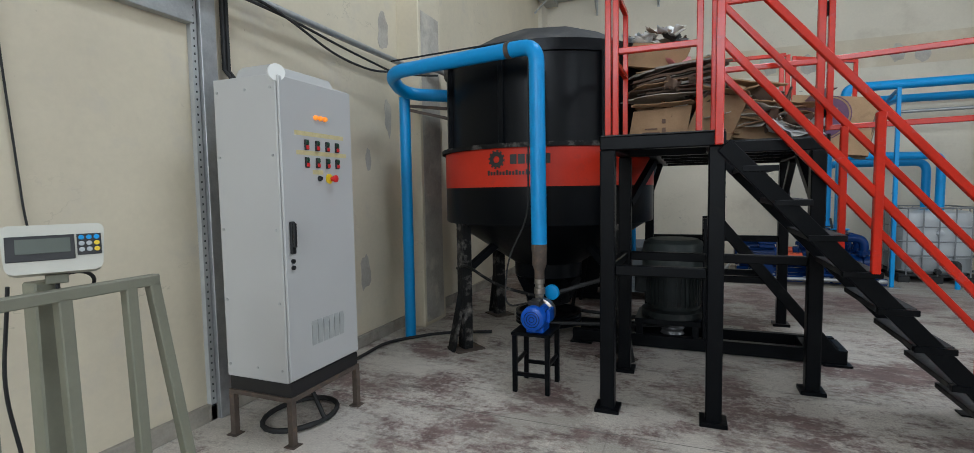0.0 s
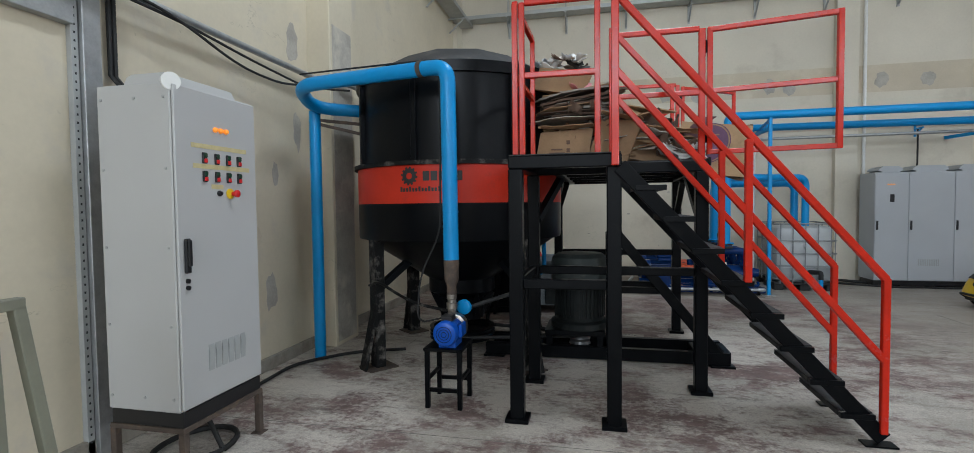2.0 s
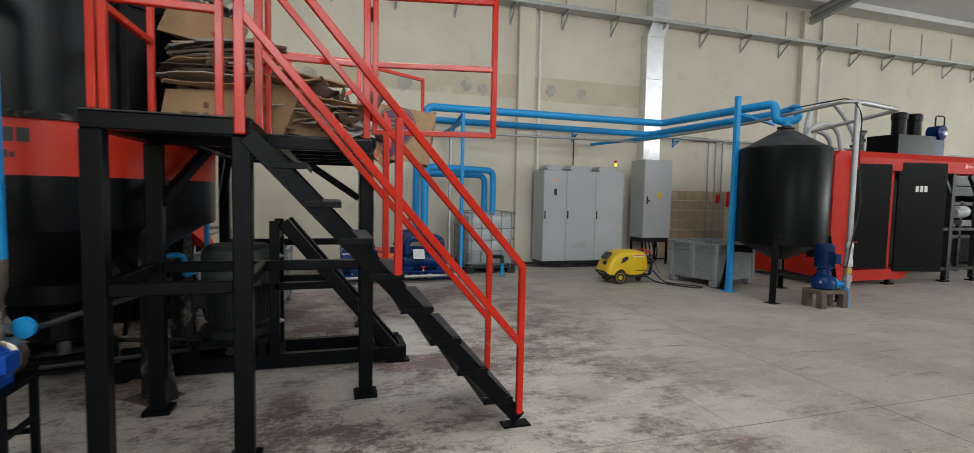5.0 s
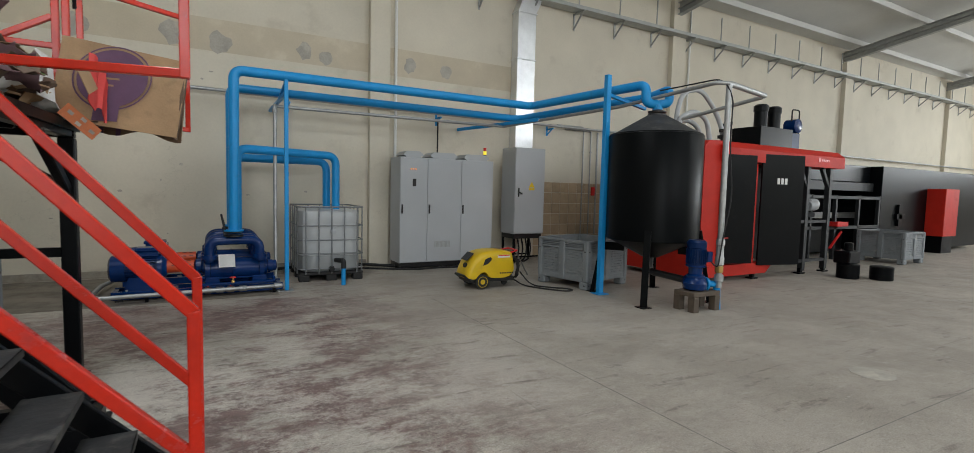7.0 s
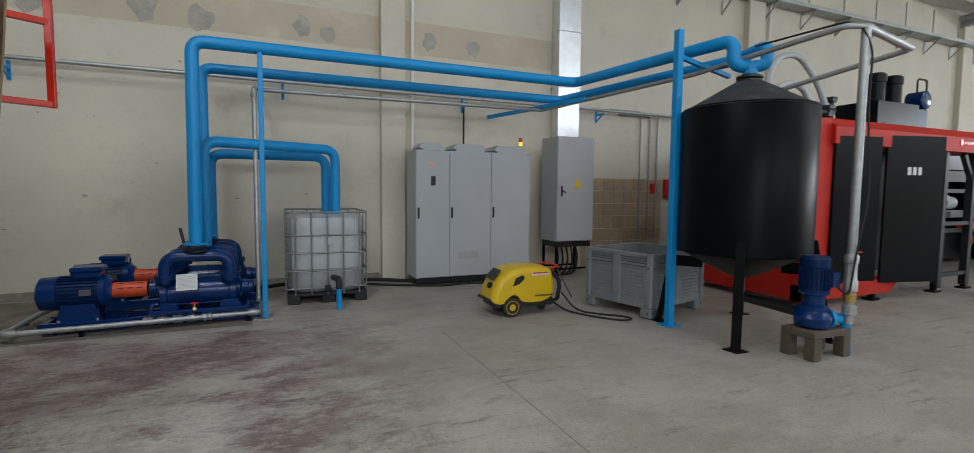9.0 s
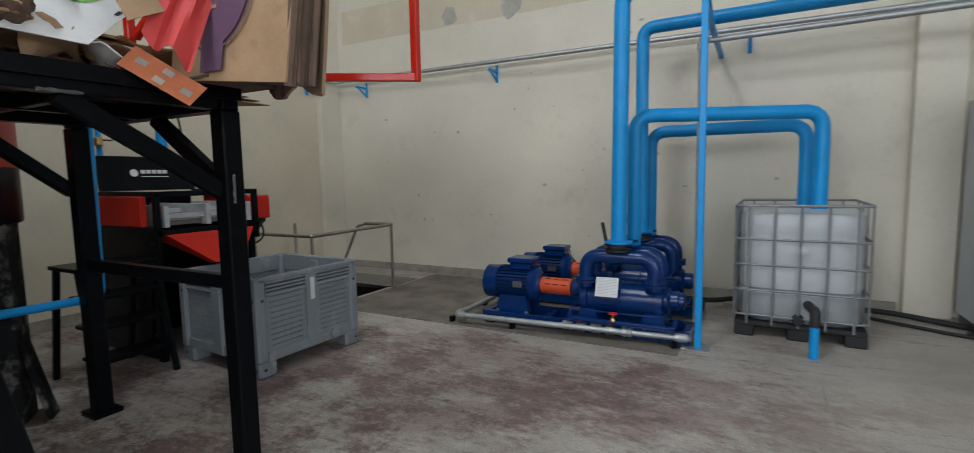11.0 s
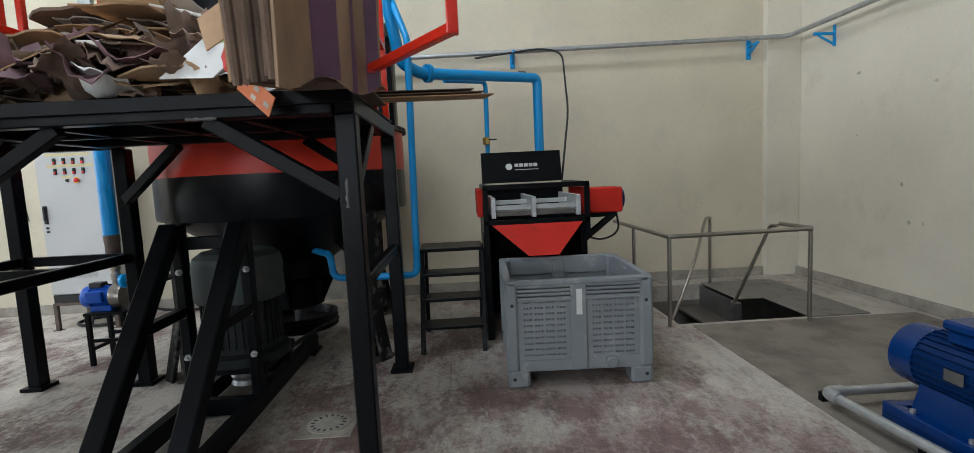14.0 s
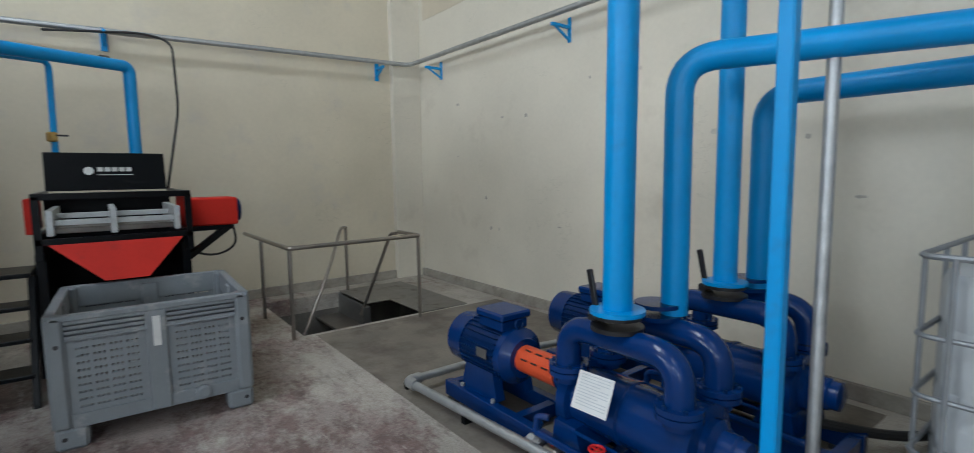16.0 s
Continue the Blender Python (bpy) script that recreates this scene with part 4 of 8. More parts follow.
def stair_rail(y, dy, x_top):
    t = thing("stair_handrail", (SX1, y + dy, 0), "red square-tube stair handrail with a middle rail", "railing", "stair handrails")
    sl = (DZ - 0.02) / (SX1 - SX0)

    def z_at(x):
        return (SX1 - x) * sl

    def yy(x):
        return y + dy * (x - SX0) / (SX1 - SX0)
    xe = SX1 - 0.03
    for up in (1.0, 0.50):
        part("handrail" if up == 1.0 else "middle_rail", Geo().beam((xe, yy(xe), z_at(xe) + up * 1.04), (x_top, yy(x_top), z_at(x_top) + up), 0.038, 0.045, 0.005), RED, t)
    part("post", Geo().beam((xe, yy(xe), z_at(xe) + 0.05), (xe, yy(xe), z_at(xe) + 1.05), 0.042, 0.042, 0.005), RED, t)
    xm = 1.01
    part("post", Geo().beam((xm, yy(xm), z_at(xm) + 0.06), (xm, yy(xm), z_at(xm) + 0.99), 0.045, 0.045, 0.005), RED, t)
    part("newel", Geo().beam((x_top, yy(x_top), DZ - 0.1), (x_top, yy(x_top), z_at(x_top) + 1.02), 0.05, 0.05, 0.005), RED, t, "red newel post with a scorched foot")


stair_rail(3.47, 0.13, 0.17)
stair_rail(4.225, 0.095, 0.17)

# ---- pulper piping and feed pump ----
t = thing("feed_pipe", (-1.11, 3.85, 0.9), "sky-blue painted steel pipe looping up into the tank", "pipe")
part("riser", Geo().tube(fillet([(-1.10, 3.86, 1.13), (-1.11, 3.86, 2.68), (-1.35, 3.92, 2.69)], 0.14, 8), 0.062, 20), BLUE, t)
part("weld_joint", Geo().tube([(-1.33, 3.915, 2.69), (-1.37, 3.925, 2.69)], 0.068, 20), RUST, t, "rusty weld seam")
part("crossing", Geo().tube(fillet([(-1.37, 3.925, 2.69), (-2.62, 4.13, 2.68), (-2.76, 4.62, 2.58), (-2.05, 4.98, 2.55)], 0.22, 10), 0.062, 20), BLUE, t)
part("reducer", Geo().lathe([(0.062, 1.14), (0.063, 1.10), (0.058, 1.06), (0.058, 0.98), (0.04, 0.93), (0.04, 0.86)], (-1.10, 3.86, 0), n=20), RUST, t, "rusty steel reducer")
part("seam", Geo().lathe([(0.0635, 1.52), (0.0645, 1.525), (0.0635, 1.53)], (-1.10, 3.86, 0), n=20), BLUE, t)
t = thing("wall_pipe", (-2.78, 4.68, 0), "sky-blue painted pipe standing against the wall", "pipe")
part("pipe", Geo().tube([(-2.78, 4.68, 0.0), (-2.78, 4.68, 2.56)], 0.057, 18), BLUE, t)
part("bracket", Geo().beam((-2.75, 4.70, 2.47), (-2.35, 4.83, 2.43), 0.03, 0.03, 0.002).beam((-2.75, 4.70, 2.43), (-2.35, 4.83, 2.33), 0.03, 0.03, 0.002), RUST, t, "dull red angle bracket to the tank")

t = thing("pump_stool", (-1.12, 3.81, 0), "small black welded steel stool under the feed pump", "stool")
part("seat", Geo().box(-1.27, -0.96, 3.63, 3.98, 0.45, 0.475, 0.004), BLACK, t)
for x in (-1.245, -0.985):
    for y in (3.655, 3.955):
        part("leg", Geo().box(x - 0.018, x + 0.018, y - 0.018, y + 0.018, 0.0, 0.45, 0.003), BLACK, t)
for y in (3.655, 3.955):
    part("stretcher", Geo().box(-1.23, -1.0, y - 0.012, y + 0.012, 0.13, 0.16, 0.002), BLACK, t)
for x in (-1.245, -0.985):
    part("stretcher", Geo().box(x - 0.012, x + 0.012, 3.67, 3.94, 0.21, 0.24, 0.002), BLACK, t)
t = thing("feed_pump", (-1.11, 3.78, 0.475), "small blue electric centrifugal pump on the stool", "pump")
pc = (-1.085, 3.58, 0.598)
part("motor", Geo().lathe([(0.07, 0.05), (0.084, 0.06), (0.084, 0.24), (0.06, 0.26)], pc, (0, 1, 0), 24), PUMPB, t)
for i in range(20):
    a = 2 * math.pi * i / 20
    d = Vector((math.cos(a), 0, math.sin(a)))
    part("fin", Geo().beam(Vector(pc) + d * 0.089 + Vector((0, 0.08, 0)), Vector(pc) + d * 0.089 + Vector((0, 0.22, 0)), 0.005, 0.012, 0, up=d), PUMPB, t)
part("fan_cover", Geo().lathe([(0.0, 0.004), (0.06, 0.0), (0.088, 0.014), (0.096, 0.03), (0.096, 0.085)], pc, (0, 1, 0), 28), PUMPB, t, "bright blue fan cover")
for r in (0.02, 0.04, 0.06):
    part("grille_ring", Geo().tube([(pc[0] + r * math.cos(a), pc[1] - 0.002, pc[2] + r * math.sin(a)) for a in np.linspace(0, 2 * math.pi, 17)], 0.003, 6), NAVY_D, t)
part("foot", Geo().box(-1.155, -1.015, 3.66, 3.84, 0.475, 0.53, 0.006), PUMPB, t)
part("terminal_box", Geo().box(-1.13, -1.04, 3.65, 3.76, 0.68, 0.725, 0.006), PLASTIC, t)
part("side_box", Geo().box(-0.995, -0.965, 3.66, 3.80, 0.56, 0.66, 0.008), PUMPB, t)
part("volute", Geo().lathe([(0.05, 0.24), (0.105, 0.26), (0.11, 0.31), (0.10, 0.35), (0.05, 0.36)], pc, (0, 1, 0), 24), STAINLESS, t, "stainless pump casing")
part("inlet_flange", Geo().lathe([(0.04, 0.36), (0.062, 0.37), (0.062, 0.40), (0.045, 0.41)], (pc[0] - 0.02, pc[1] + 0.02, pc[2] + 0.10), (0.2, 1, 0.1), 20), BLUE, t)
part("outlet_union", Geo().lathe([(0.03, 0.68), (0.035, 0.70), (0.035, 0.74), (0.045, 0.745), (0.045, 0.79), (0.036, 0.795), (0.036, 0.82), (0.043, 0.825), (0.043, 0.86), (0.03, 0.87)], (-1.10, 3.86, 0), n=12), STAINLESS, t, "shiny pipe unions")
t = thing("suction_hose", (-1.0, 4.2, 0.0), "black hose and drip cables sagging from the pump to the tank", "hose")
part("hose", Geo().tube(fillet([(-1.05, 4.05, 0.70), (-0.8, 4.15, 0.78), (-0.62, 4.3, 0.82), (-0.55, 4.9, 0.84)], 0.15), 0.018, 8), RUBBER, t)
part("cable", Geo().tube(fillet([(-2.15, 4.55, 0.80), (-2.0, 4.40, 0.87), (-1.6, 4.25, 0.70), (-1.15, 4.1, 0.66)], 0.2), 0.014, 8), CRUST, t, "mud-crusted cable")
part("cable", Geo().tube(fillet([(-1.14, 3.70, 0.70), (-1.38, 3.8, 0.62), (-1.40, 3.95, 1.0), (-1.22, 3.96, 1.35), (-1.20, 3.93, 2.3), (-1.2, 3.93, 2.76), (-1.5, 3.97, 2.77), (-2.6, 4.15, 2.79)], 0.15), 0.008, 6), RUBBER, t)

# ---- control cabinet by the west wall ----
t = thing("control_cabinet", (-2.5, 2.7, 0.0), "tall light grey control cabinet on an angle-iron stand", "cabinet")
X0, X1, Y0, Y1, Z0, Z1 = -2.77, -2.25, 2.35, 3.04, 0.40, 2.28
part("body", Geo().box(X0, X1 - 0.02, Y0, Y1, Z0, Z1, 0.006), GREY, t)
door = part("door", Geo().box(X1 - 0.018, X1, Y0 + 0.006, Y1 - 0.006, Z0 + 0.01, Z1 - 0.01, 0.006), GREY, t)
part("plinth", Geo().box(X0 + 0.01, X1 - 0.01, Y0 + 0.01, Y1 - 0.01, 0.31, Z0, 0.003), PLASTIC, t, "black plinth")
part("roof_fan", Geo().prism([(-2.70, Z1), (-2.32, Z1), (-2.36, Z1 + 0.07), (-2.40, Z1 + 0.085), (-2.62, Z1 + 0.085), (-2.66, Z1 + 0.07)], 2.45, 2.95), GREY, t)
# White half disc stands for the end of the roof vent hood.
part("corner_lug", Geo().lathe([(0.05, 0), (0.05, 0.02)], (X1 - 0.03, Y0 + 0.02, Z1 + 0.005), (1, -0.6, 0), 20), WHITEP, t, "white half-round end of the roof vent hood")
stand = part("stand", Geo().box(X0, X1, Y0, Y1, 0.28, 0.31, 0.003), RUST, t, "rusty angle-iron stand")
for x in (X0 + 0.02, X1 - 0.02):
    for y in (Y0 + 0.02, Y1 - 0.02):
        part("stand_leg", Geo().box(x - 0.02, x + 0.02, y - 0.02, y + 0.02, 0, 0.28, 0.002), RUST, stand)
        part("stand_foot", Geo().box(x - 0.04, x + 0.04, y - 0.04, y + 0.04, 0, 0.006, 0.001), RUST, stand)
for z in (0.48, 0.9, 1.35, 1.8, 2.2):
    for x in (X0 + 0.03, (X0 + X1) / 2, X1 - 0.06):
        if x != (X0 + X1) / 2 or z in (0.48, 2.2):
            part("screw", Geo().lathe([(0.009, 0), (0.009, 0.004), (0.004, 0.005)], (x, Y0, z), (0, -1, 0), 10), GALV, t)


def on_front(name, y, z, prof, m, parent=door, label=""):
    part(name, Geo().lathe(prof, (X1, y, z), (1, 0, 0), 16), m, parent, label)


for y in (2.662, 2.707, 2.752):
    on_front("pilot_lamp", y, 2.055, [(0.016, 0), (0.016, 0.008), (0.012, 0.018), (0.0, 0.022)], AMBER, door, "lit amber pilot lamp")
for i, y in enumerate((2.567, 2.667, 2.765, 2.862)):
    for z in (1.875, 1.765):
        q = part("push_button", Geo().box(X1, X1 + 0.012, y - 0.017, y + 0.017, z - 0.033, z + 0.033, 0.003), PLASTIC, door)
        part("start_cap", Geo().box(X1 + 0.012, X1 + 0.02, y - 0.012, y + 0.012, z + 0.004, z + 0.028, 0.003), GREENB, q)
        part("stop_cap", Geo().box(X1 + 0.012, X1 + 0.02, y - 0.012, y + 0.012, z - 0.028, z - 0.004, 0.003), KNOBR, q)
for y0, y1, z in ((2.47, 2.94, 1.945), (2.48, 2.965, 1.825), (2.62, 2.72, 1.705)):
    part("label_tape", Geo().box(X1, X1 + 0.0015, y0, y1, z - 0.014, z + 0.014, 0), LABELY, door, "yellowed label tape with faded writing")
on_front("selector", 2.682, 1.665, [(0.018, 0), (0.018, 0.01), (0.012, 0.012), (0.012, 0.022)], PLASTIC)
on_front("emergency_base", 2.777, 1.665, [(0.033, 0), (0.033, 0.006)], SIGNY)
on_front("emergency_knob", 2.797, 1.665, [(0.014, 0.006), (0.014, 0.03), (0.024, 0.032), (0.024, 0.045), (0.015, 0.05)], KNOBR)
part("door_handle", Geo().box(X1, X1 + 0.02, 2.39, 2.43, 1.20, 1.40, 0.006).box(X1 + 0.02, X1 + 0.035, 2.397, 2.423, 1.24, 1.39, 0.006), PLASTIC, door, "black swing handle")
for z in (1.155, 1.115):
    on_front("key_lock", 2.412, z, [(0.014, 0), (0.014, 0.012), (0.008, 0.013)], PLASTIC)
for i in range(6):
    y = 2.555 + i * 0.055
    part("vent_louvre", Geo().prism([(X1 - 0.002, 0.585), (X1 + 0.001, 0.585), (X1 + 0.009, 0.70), (X1 + 0.001, 0.745), (X1 - 0.002, 0.745)], y, y + 0.044), STRIP, door)
t = thing("power_cable", (-2.5, 2.75, 0.0), "thick black cables coiled under the cabinet and along the wall", "cable")
coil = [(-2.52 + 0.22 * math.cos(a), 2.72 + 0.28 * math.sin(a), 0.02 + 0.006 * (a / 6.28)) for a in np.linspace(0, 12.5, 40)]
part("coil", Geo().tube(coil + [(-2.45, 2.7, 0.31)], 0.016, 8), RUBBER, t)
part("run", Geo().tube(fillet([(-2.6, 3.0, 0.30), (-2.75, 3.15, 0.06), (-2.85, 3.5, 0.02), (-2.9, 4.4, 0.02), (-2.5, 4.9, 0.02), (-2.0, 5.1, 0.02)], 0.2), 0.016, 8), RUBBER, t)
t = thing("riser_cable", (-3.05, 2.75, 2.28), "two black cables rising up the wall from the cabinet", "cable")
for y in (2.70, 2.735):
    part("cable", Geo().tube([(-2.6, y, 2.28), (-2.95, y, 2.33), (-3.06, y, 2.45), (-3.06, y, 6.0)], 0.015, 8), RUBBER, t)

# steel framing on the west wall
t = thing("wall_track", (-3.06, 2.05, 0), "galvanised steel stud with slotted strip and header on the wall", "stud")
part("stud", Geo().box(-3.1, -3.03, 2.50, 2.62, 0.0, 5.5, 0.004), GALV, t)
part("slotted_strip", Geo().box(-3.1, -3.06, 2.45, 2.495, 0.0, 5.5, 0.002), STRIP, t, "pale slotted upright strip")
for i in range(64):
    part("slot", Geo().box(-3.0605, -3.0585, 2.466, 2.476, 0.1 + i * 0.05, 0.114 + i * 0.05, 0), FRAMED, t)
part("header", Geo().box(-3.1, -3.03, -3.0, 2.45, 2.695, 2.88, 0.004), GALV, t)

# pipe and cable along the west wall
t = thing("conduit_pipe", (-2.95, 4.5, 2.9), "grey steel pipe high along the walls with black cables", "pipe")
part("pipe", Geo().tube(fillet([(-2.96, -2.0, 3.02), (-2.96, 5.0, 2.98), (-2.72, 5.3, 2.97), (-2.72, 5.8, 2.97), (-2.93, 6.1, 2.98), (-2.93, 11.18, 3.08), (4.5, 11.2, 3.05), (15.0, 11.2, 3.02), (34.0, 11.2, 3.02)], 0.12, 5), 0.03, 12), GALV, t)
part("cable", Geo().tube(fillet([(-2.93, 1.0, 2.97), (-2.92, 3.2, 2.94), (-2.88, 3.8, 2.86), (-2.85, 4.6, 2.80), (-2.70, 4.9, 2.82), (-2.4, 4.7, 2.75)], 0.3), 0.011, 8), RUBBER, t)
part("cable", Geo().tube(fillet([(-2.93, 1.0, 3.0), (-2.91, 3.0, 2.98), (-2.86, 3.7, 2.75), (-2.8, 4.2, 2.72), (-2.65, 4.5, 2.78)], 0.3), 0.011, 8), RUBBER, t)
for i, (x, y, ax) in enumerate([(0, yy, 'w') for yy in (7.68, 10.75)] + [(xx, 0, 'n') for xx in (-2.42, -0.02, 3.17, 6.05, 8.85, 11.8, 15.0)]):
    k = Geo()
    if ax == 'w':
        k.box(-3.1, -2.87, y - 0.015, y + 0.015, 2.99, 3.02, 0.002).box(-3.1, -3.085, y - 0.03, y + 0.03, 2.84, 3.08, 0.002).beam((-3.09, y, 2.90), (-2.9, y, 3.0), 0.025, 0.025, 0.001)
    else:
        k.box(x - 0.015, x + 0.015, 11.14, 11.4, 2.95, 2.98, 0.002).box(x - 0.02, x + 0.02, 11.385, 11.4, 2.82, 3.06, 0.002).beam((x, 11.39, 2.84), (x, 11.18, 2.96), 0.02, 0.02, 0.001)
    single("pipe_bracket", k, BLUE, "small blue welded wall bracket carrying the pipe", "bracket", "pipe brackets")

# ---- high on the walls ----
t = thing("cable_tray", (WX, NY, 5.7), "galvanised cable tray on wall brackets below the roof", "cable tray")
k = Geo()
for za, zb, ya, yb in ((5.72, 5.735, NY - 0.36, NY - 0.06), (5.72, 5.80, NY - 0.365, NY - 0.355), (5.72, 5.80, NY - 0.065, NY - 0.055)):
    k.box(-2.9, 34.0, ya, yb, za, zb, 0)
part("tray", k, ZINC, t)
k = Geo().box(-3.04, -2.74, 3.2, 11.3, 5.62, 5.635, 0).box(-3.045, -3.035, 3.2, 11.3, 5.62, 5.70, 0).box(-2.745, -2.735, 3.2, 11.3, 5.62, 5.70, 0)
part("tray", k, ZINC, t)
x = -1.9
while x < 33.5:
    q = part("tray_bracket", Geo().box(x - 0.02, x + 0.02, NY - 0.40, NY, 5.68, 5.715, 0.002).beam((x, NY - 0.02, 5.38), (x, NY - 0.34, 5.68), 0.03, 0.03, 0.002).box(x - 0.025, x + 0.025, NY - 0.02, NY, 5.34, 5.72, 0.002), ZINC, t)
    part("hanger", Geo().box(x - 0.012, x + 0.012, NY - 0.20, NY - 0.17, 5.74, 6.5, 0.001), ZINC, q)
    x += 1.27
for y in (4.2, 5.9, 7.5, 9.1, 10.6):
    part("tray_bracket", Geo().box(-3.1, -2.72, y - 0.02, y + 0.02, 5.585, 5.615, 0.002).beam((-3.08, y, 5.3), (-2.76, y, 5.59), 0.03, 0.03, 0.002), ZINC, t)
t = thing("air_duct", (8.2, 11.3, 2.4), "bright galvanised sheet duct coming down the wall", "duct")
part("drop", Geo().box(7.83, 8.29, NY - 0.26, NY - 0.01, 2.42, 5.42, 0.004), DUCT, t)
part("elbow", Geo().prism([(7.83, 5.42), (8.29, 5.42), (8.41, 5.66), (8.41, 6.3), (7.95, 6.3), (7.95, 5.72)], NY - 0.26, NY - 0.01), DUCT, t)
for z in (3.4, 4.4, 5.4):
    part("seam_flange", Geo().box(7.81, 8.31, NY - 0.28, NY - 0.01, z - 0.012, z + 0.012, 0.002), DUCT, t)
single("conduit", Geo().tube([(5.16, NY - 0.05, 0.3), (5.16, NY - 0.05, 6.4)], 0.03, 12), WHITEP, "white plastic conduit running up the wall", "conduit")
single("conduit", Geo().tube([(13.5, NY - 0.05, 3.1), (13.5, NY - 0.05, 6.5)], 0.03, 12), WHITEP, "white plastic conduit running up the wall", "conduit")
single("conduit", Geo().tube([(10.35, NY - 0.06, 0.5), (10.35, NY - 0.06, 3.0)], 0.025, 10), GALV, "thin galvanised conduit down the tiled wall", "conduit")
t = thing("wall_tiling", (9.7, NY, 0), "patch of brown glazed wall tiles behind the cabinets", "tiles", kind="structure")
tile_me = Geo().box(-0.119, 0.119, -0.006, 0.006, -0.119, 0.119, 0.003).mesh("tile")
tile_me.materials.append(TILE)
for i in range(8):
    for j in range(7):
        o = new("tile", tile_me)
        o.parent = t
        o.location = (8.55 + 0.25 * i + 0.125 - 9.7, -0.006, 0.02 + 0.25 * j + 0.125 - 0.02)
single("wall_alarm_box", Geo().box(10.58, 10.76, NY - 0.1, NY, 1.35, 1.75, 0.008), KNOBR, "red wall box beside the tiled patch", "alarm box")
single("switch_cable", Geo().tube([(6.05, NY - 0.1, 2.2), (6.05, NY - 0.1, 2.98)], 0.016, 8), RUBBER, "black cable from the wall pipe to the cabinet", "cable")


# ---- vacuum pumps ----
def flange(g, c, r, h=0.025, axis=(0, 0, 1), n=20):
    return g.lathe([(r * 0.6, 0), (r, 0.0), (r, h), (r * 0.6, h)], c, axis, n)


def vacuum_pump():
    t = thing("vacuum_pump", (0, 0, 0), "deep blue liquid-ring vacuum pump with motor and orange coupling guard", "pump", "vacuum pumps")
    P = lambda name, g, m, par=t, lab="": part(name, g, m, par, lab, True)
    for y in (-0.17, 0.17):
        P("base_rail", Geo().box(-1.38, 0.62, y - 0.03, y + 0.03, 0.03, 0.13, 0.004), NAVY)
    for x in (-1.35, -0.7, -0.1, 0.58):
        P("base_crossbar", Geo().box(x - 0.03, x + 0.03, -0.14, 0.14, 0.035, 0.12, 0.003), NAVY)
    for x in (-1.3, 0.5):
        for y in (-0.17, 0.17):
            P("mount", Geo().box(x - 0.04, x + 0.04, y - 0.035, y + 0.035, 0, 0.03, 0.002), RUBBER)
    mz = 0.40
    mo = P("motor", Geo().lathe([(0.12, -1.33), (0.163, -1.32), (0.163, -0.86), (0.13, -0.82), (0.09, -0.80), (0.05, -0.79), (0.05, -0.70)], (0, 0, mz), (1, 0, 0), 32), NAVY_D, t, "dark blue finned motor")
    P("fan_cowl", Geo().lathe([(0.0, -1.42), (0.125, -1.415), (0.168, -1.39), (0.174, -1.24)], (0, 0, mz), (1, 0, 0), 32), NAVY, mo)
    P("end_shield", Geo().lathe([(0.174, -0.89), (0.174, -0.84), (0.13, -0.81), (0.12, -0.79)], (0, 0, mz), (1, 0, 0), 32), NAVY, mo)
    for i in range(30):
        a = 2 * math.pi * (i + 0.5) / 30
        d = Vector((0, math.cos(a), math.sin(a)))
        P("fin", Geo().beam(Vector((-1.24, 0, mz)) + d * 0.167, Vector((-0.90, 0, mz)) + d * 0.167, 0.006, 0.022, 0, up=d), NAVY_D, mo)
    P("terminal_box", Geo().box(-1.11, -0.88, -0.105, 0.105, mz + 0.155, mz + 0.22, 0.008).box(-1.13, -0.86, -0.12, 0.12, mz + 0.22, mz + 0.27, 0.012), NAVY, mo)
    P("name_plate", Geo().box(-1.04, -0.94, -0.004, 0.0, -0.03, 0.03, 0.001, pose(0, -0.18, mz + 0.02, 0, 0, 0)), IRON, mo)
    for ya, yb in ((-0.15, -0.085), (0.085, 0.15)):
        P("motor_foot", Geo().prism([(-1.25, 0.13), (-0.88, 0.13), (-0.92, 0.30), (-1.20, 0.30)], ya, yb), NAVY, mo)
    for x in (-1.22, -0.90):
        P("foot_bolt", Geo().lathe([(0.014, 0.13), (0.014, 0.15), (0.0, 0.152)], (x, -0.165, 0), n=8), GALV, mo)
    P("eye_bolt", Geo().tube([(-0.84, 0.03 * math.cos(a), mz + 0.20 + 0.03 * math.sin(a)) for a in [k * 0.5236 for k in range(13)]], 0.006, 6), NAVY, mo)
    gu = P("coupling_guard", Geo().lathe([(0.07, -0.80), (0.082, -0.80), (0.082, -0.48), (0.07, -0.48)], (0, 0, mz), (1, 0, 0), 24), ORANGE, t, "orange sheet-steel coupling guard")
    for i in range(3):
        for s in (0.35, 1.1):
            a = s
            d = Vector((0, -math.cos(a), math.sin(a)))
            P("guard_slot", Geo().beam(Vector((-0.74 + i * 0.085, 0, mz)) + d * 0.0825, Vector((-0.69 + i * 0.085, 0, mz)) + d * 0.0825, 0.010, 0.004, 0, up=d), PLASTIC, gu)
    P("bearing", Geo().lathe([(0.05, -0.48), (0.09, -0.46), (0.09, -0.40), (0.12, -0.38), (0.12, -0.34)], (0, 0, mz), (1, 0, 0), 24), NAVY)
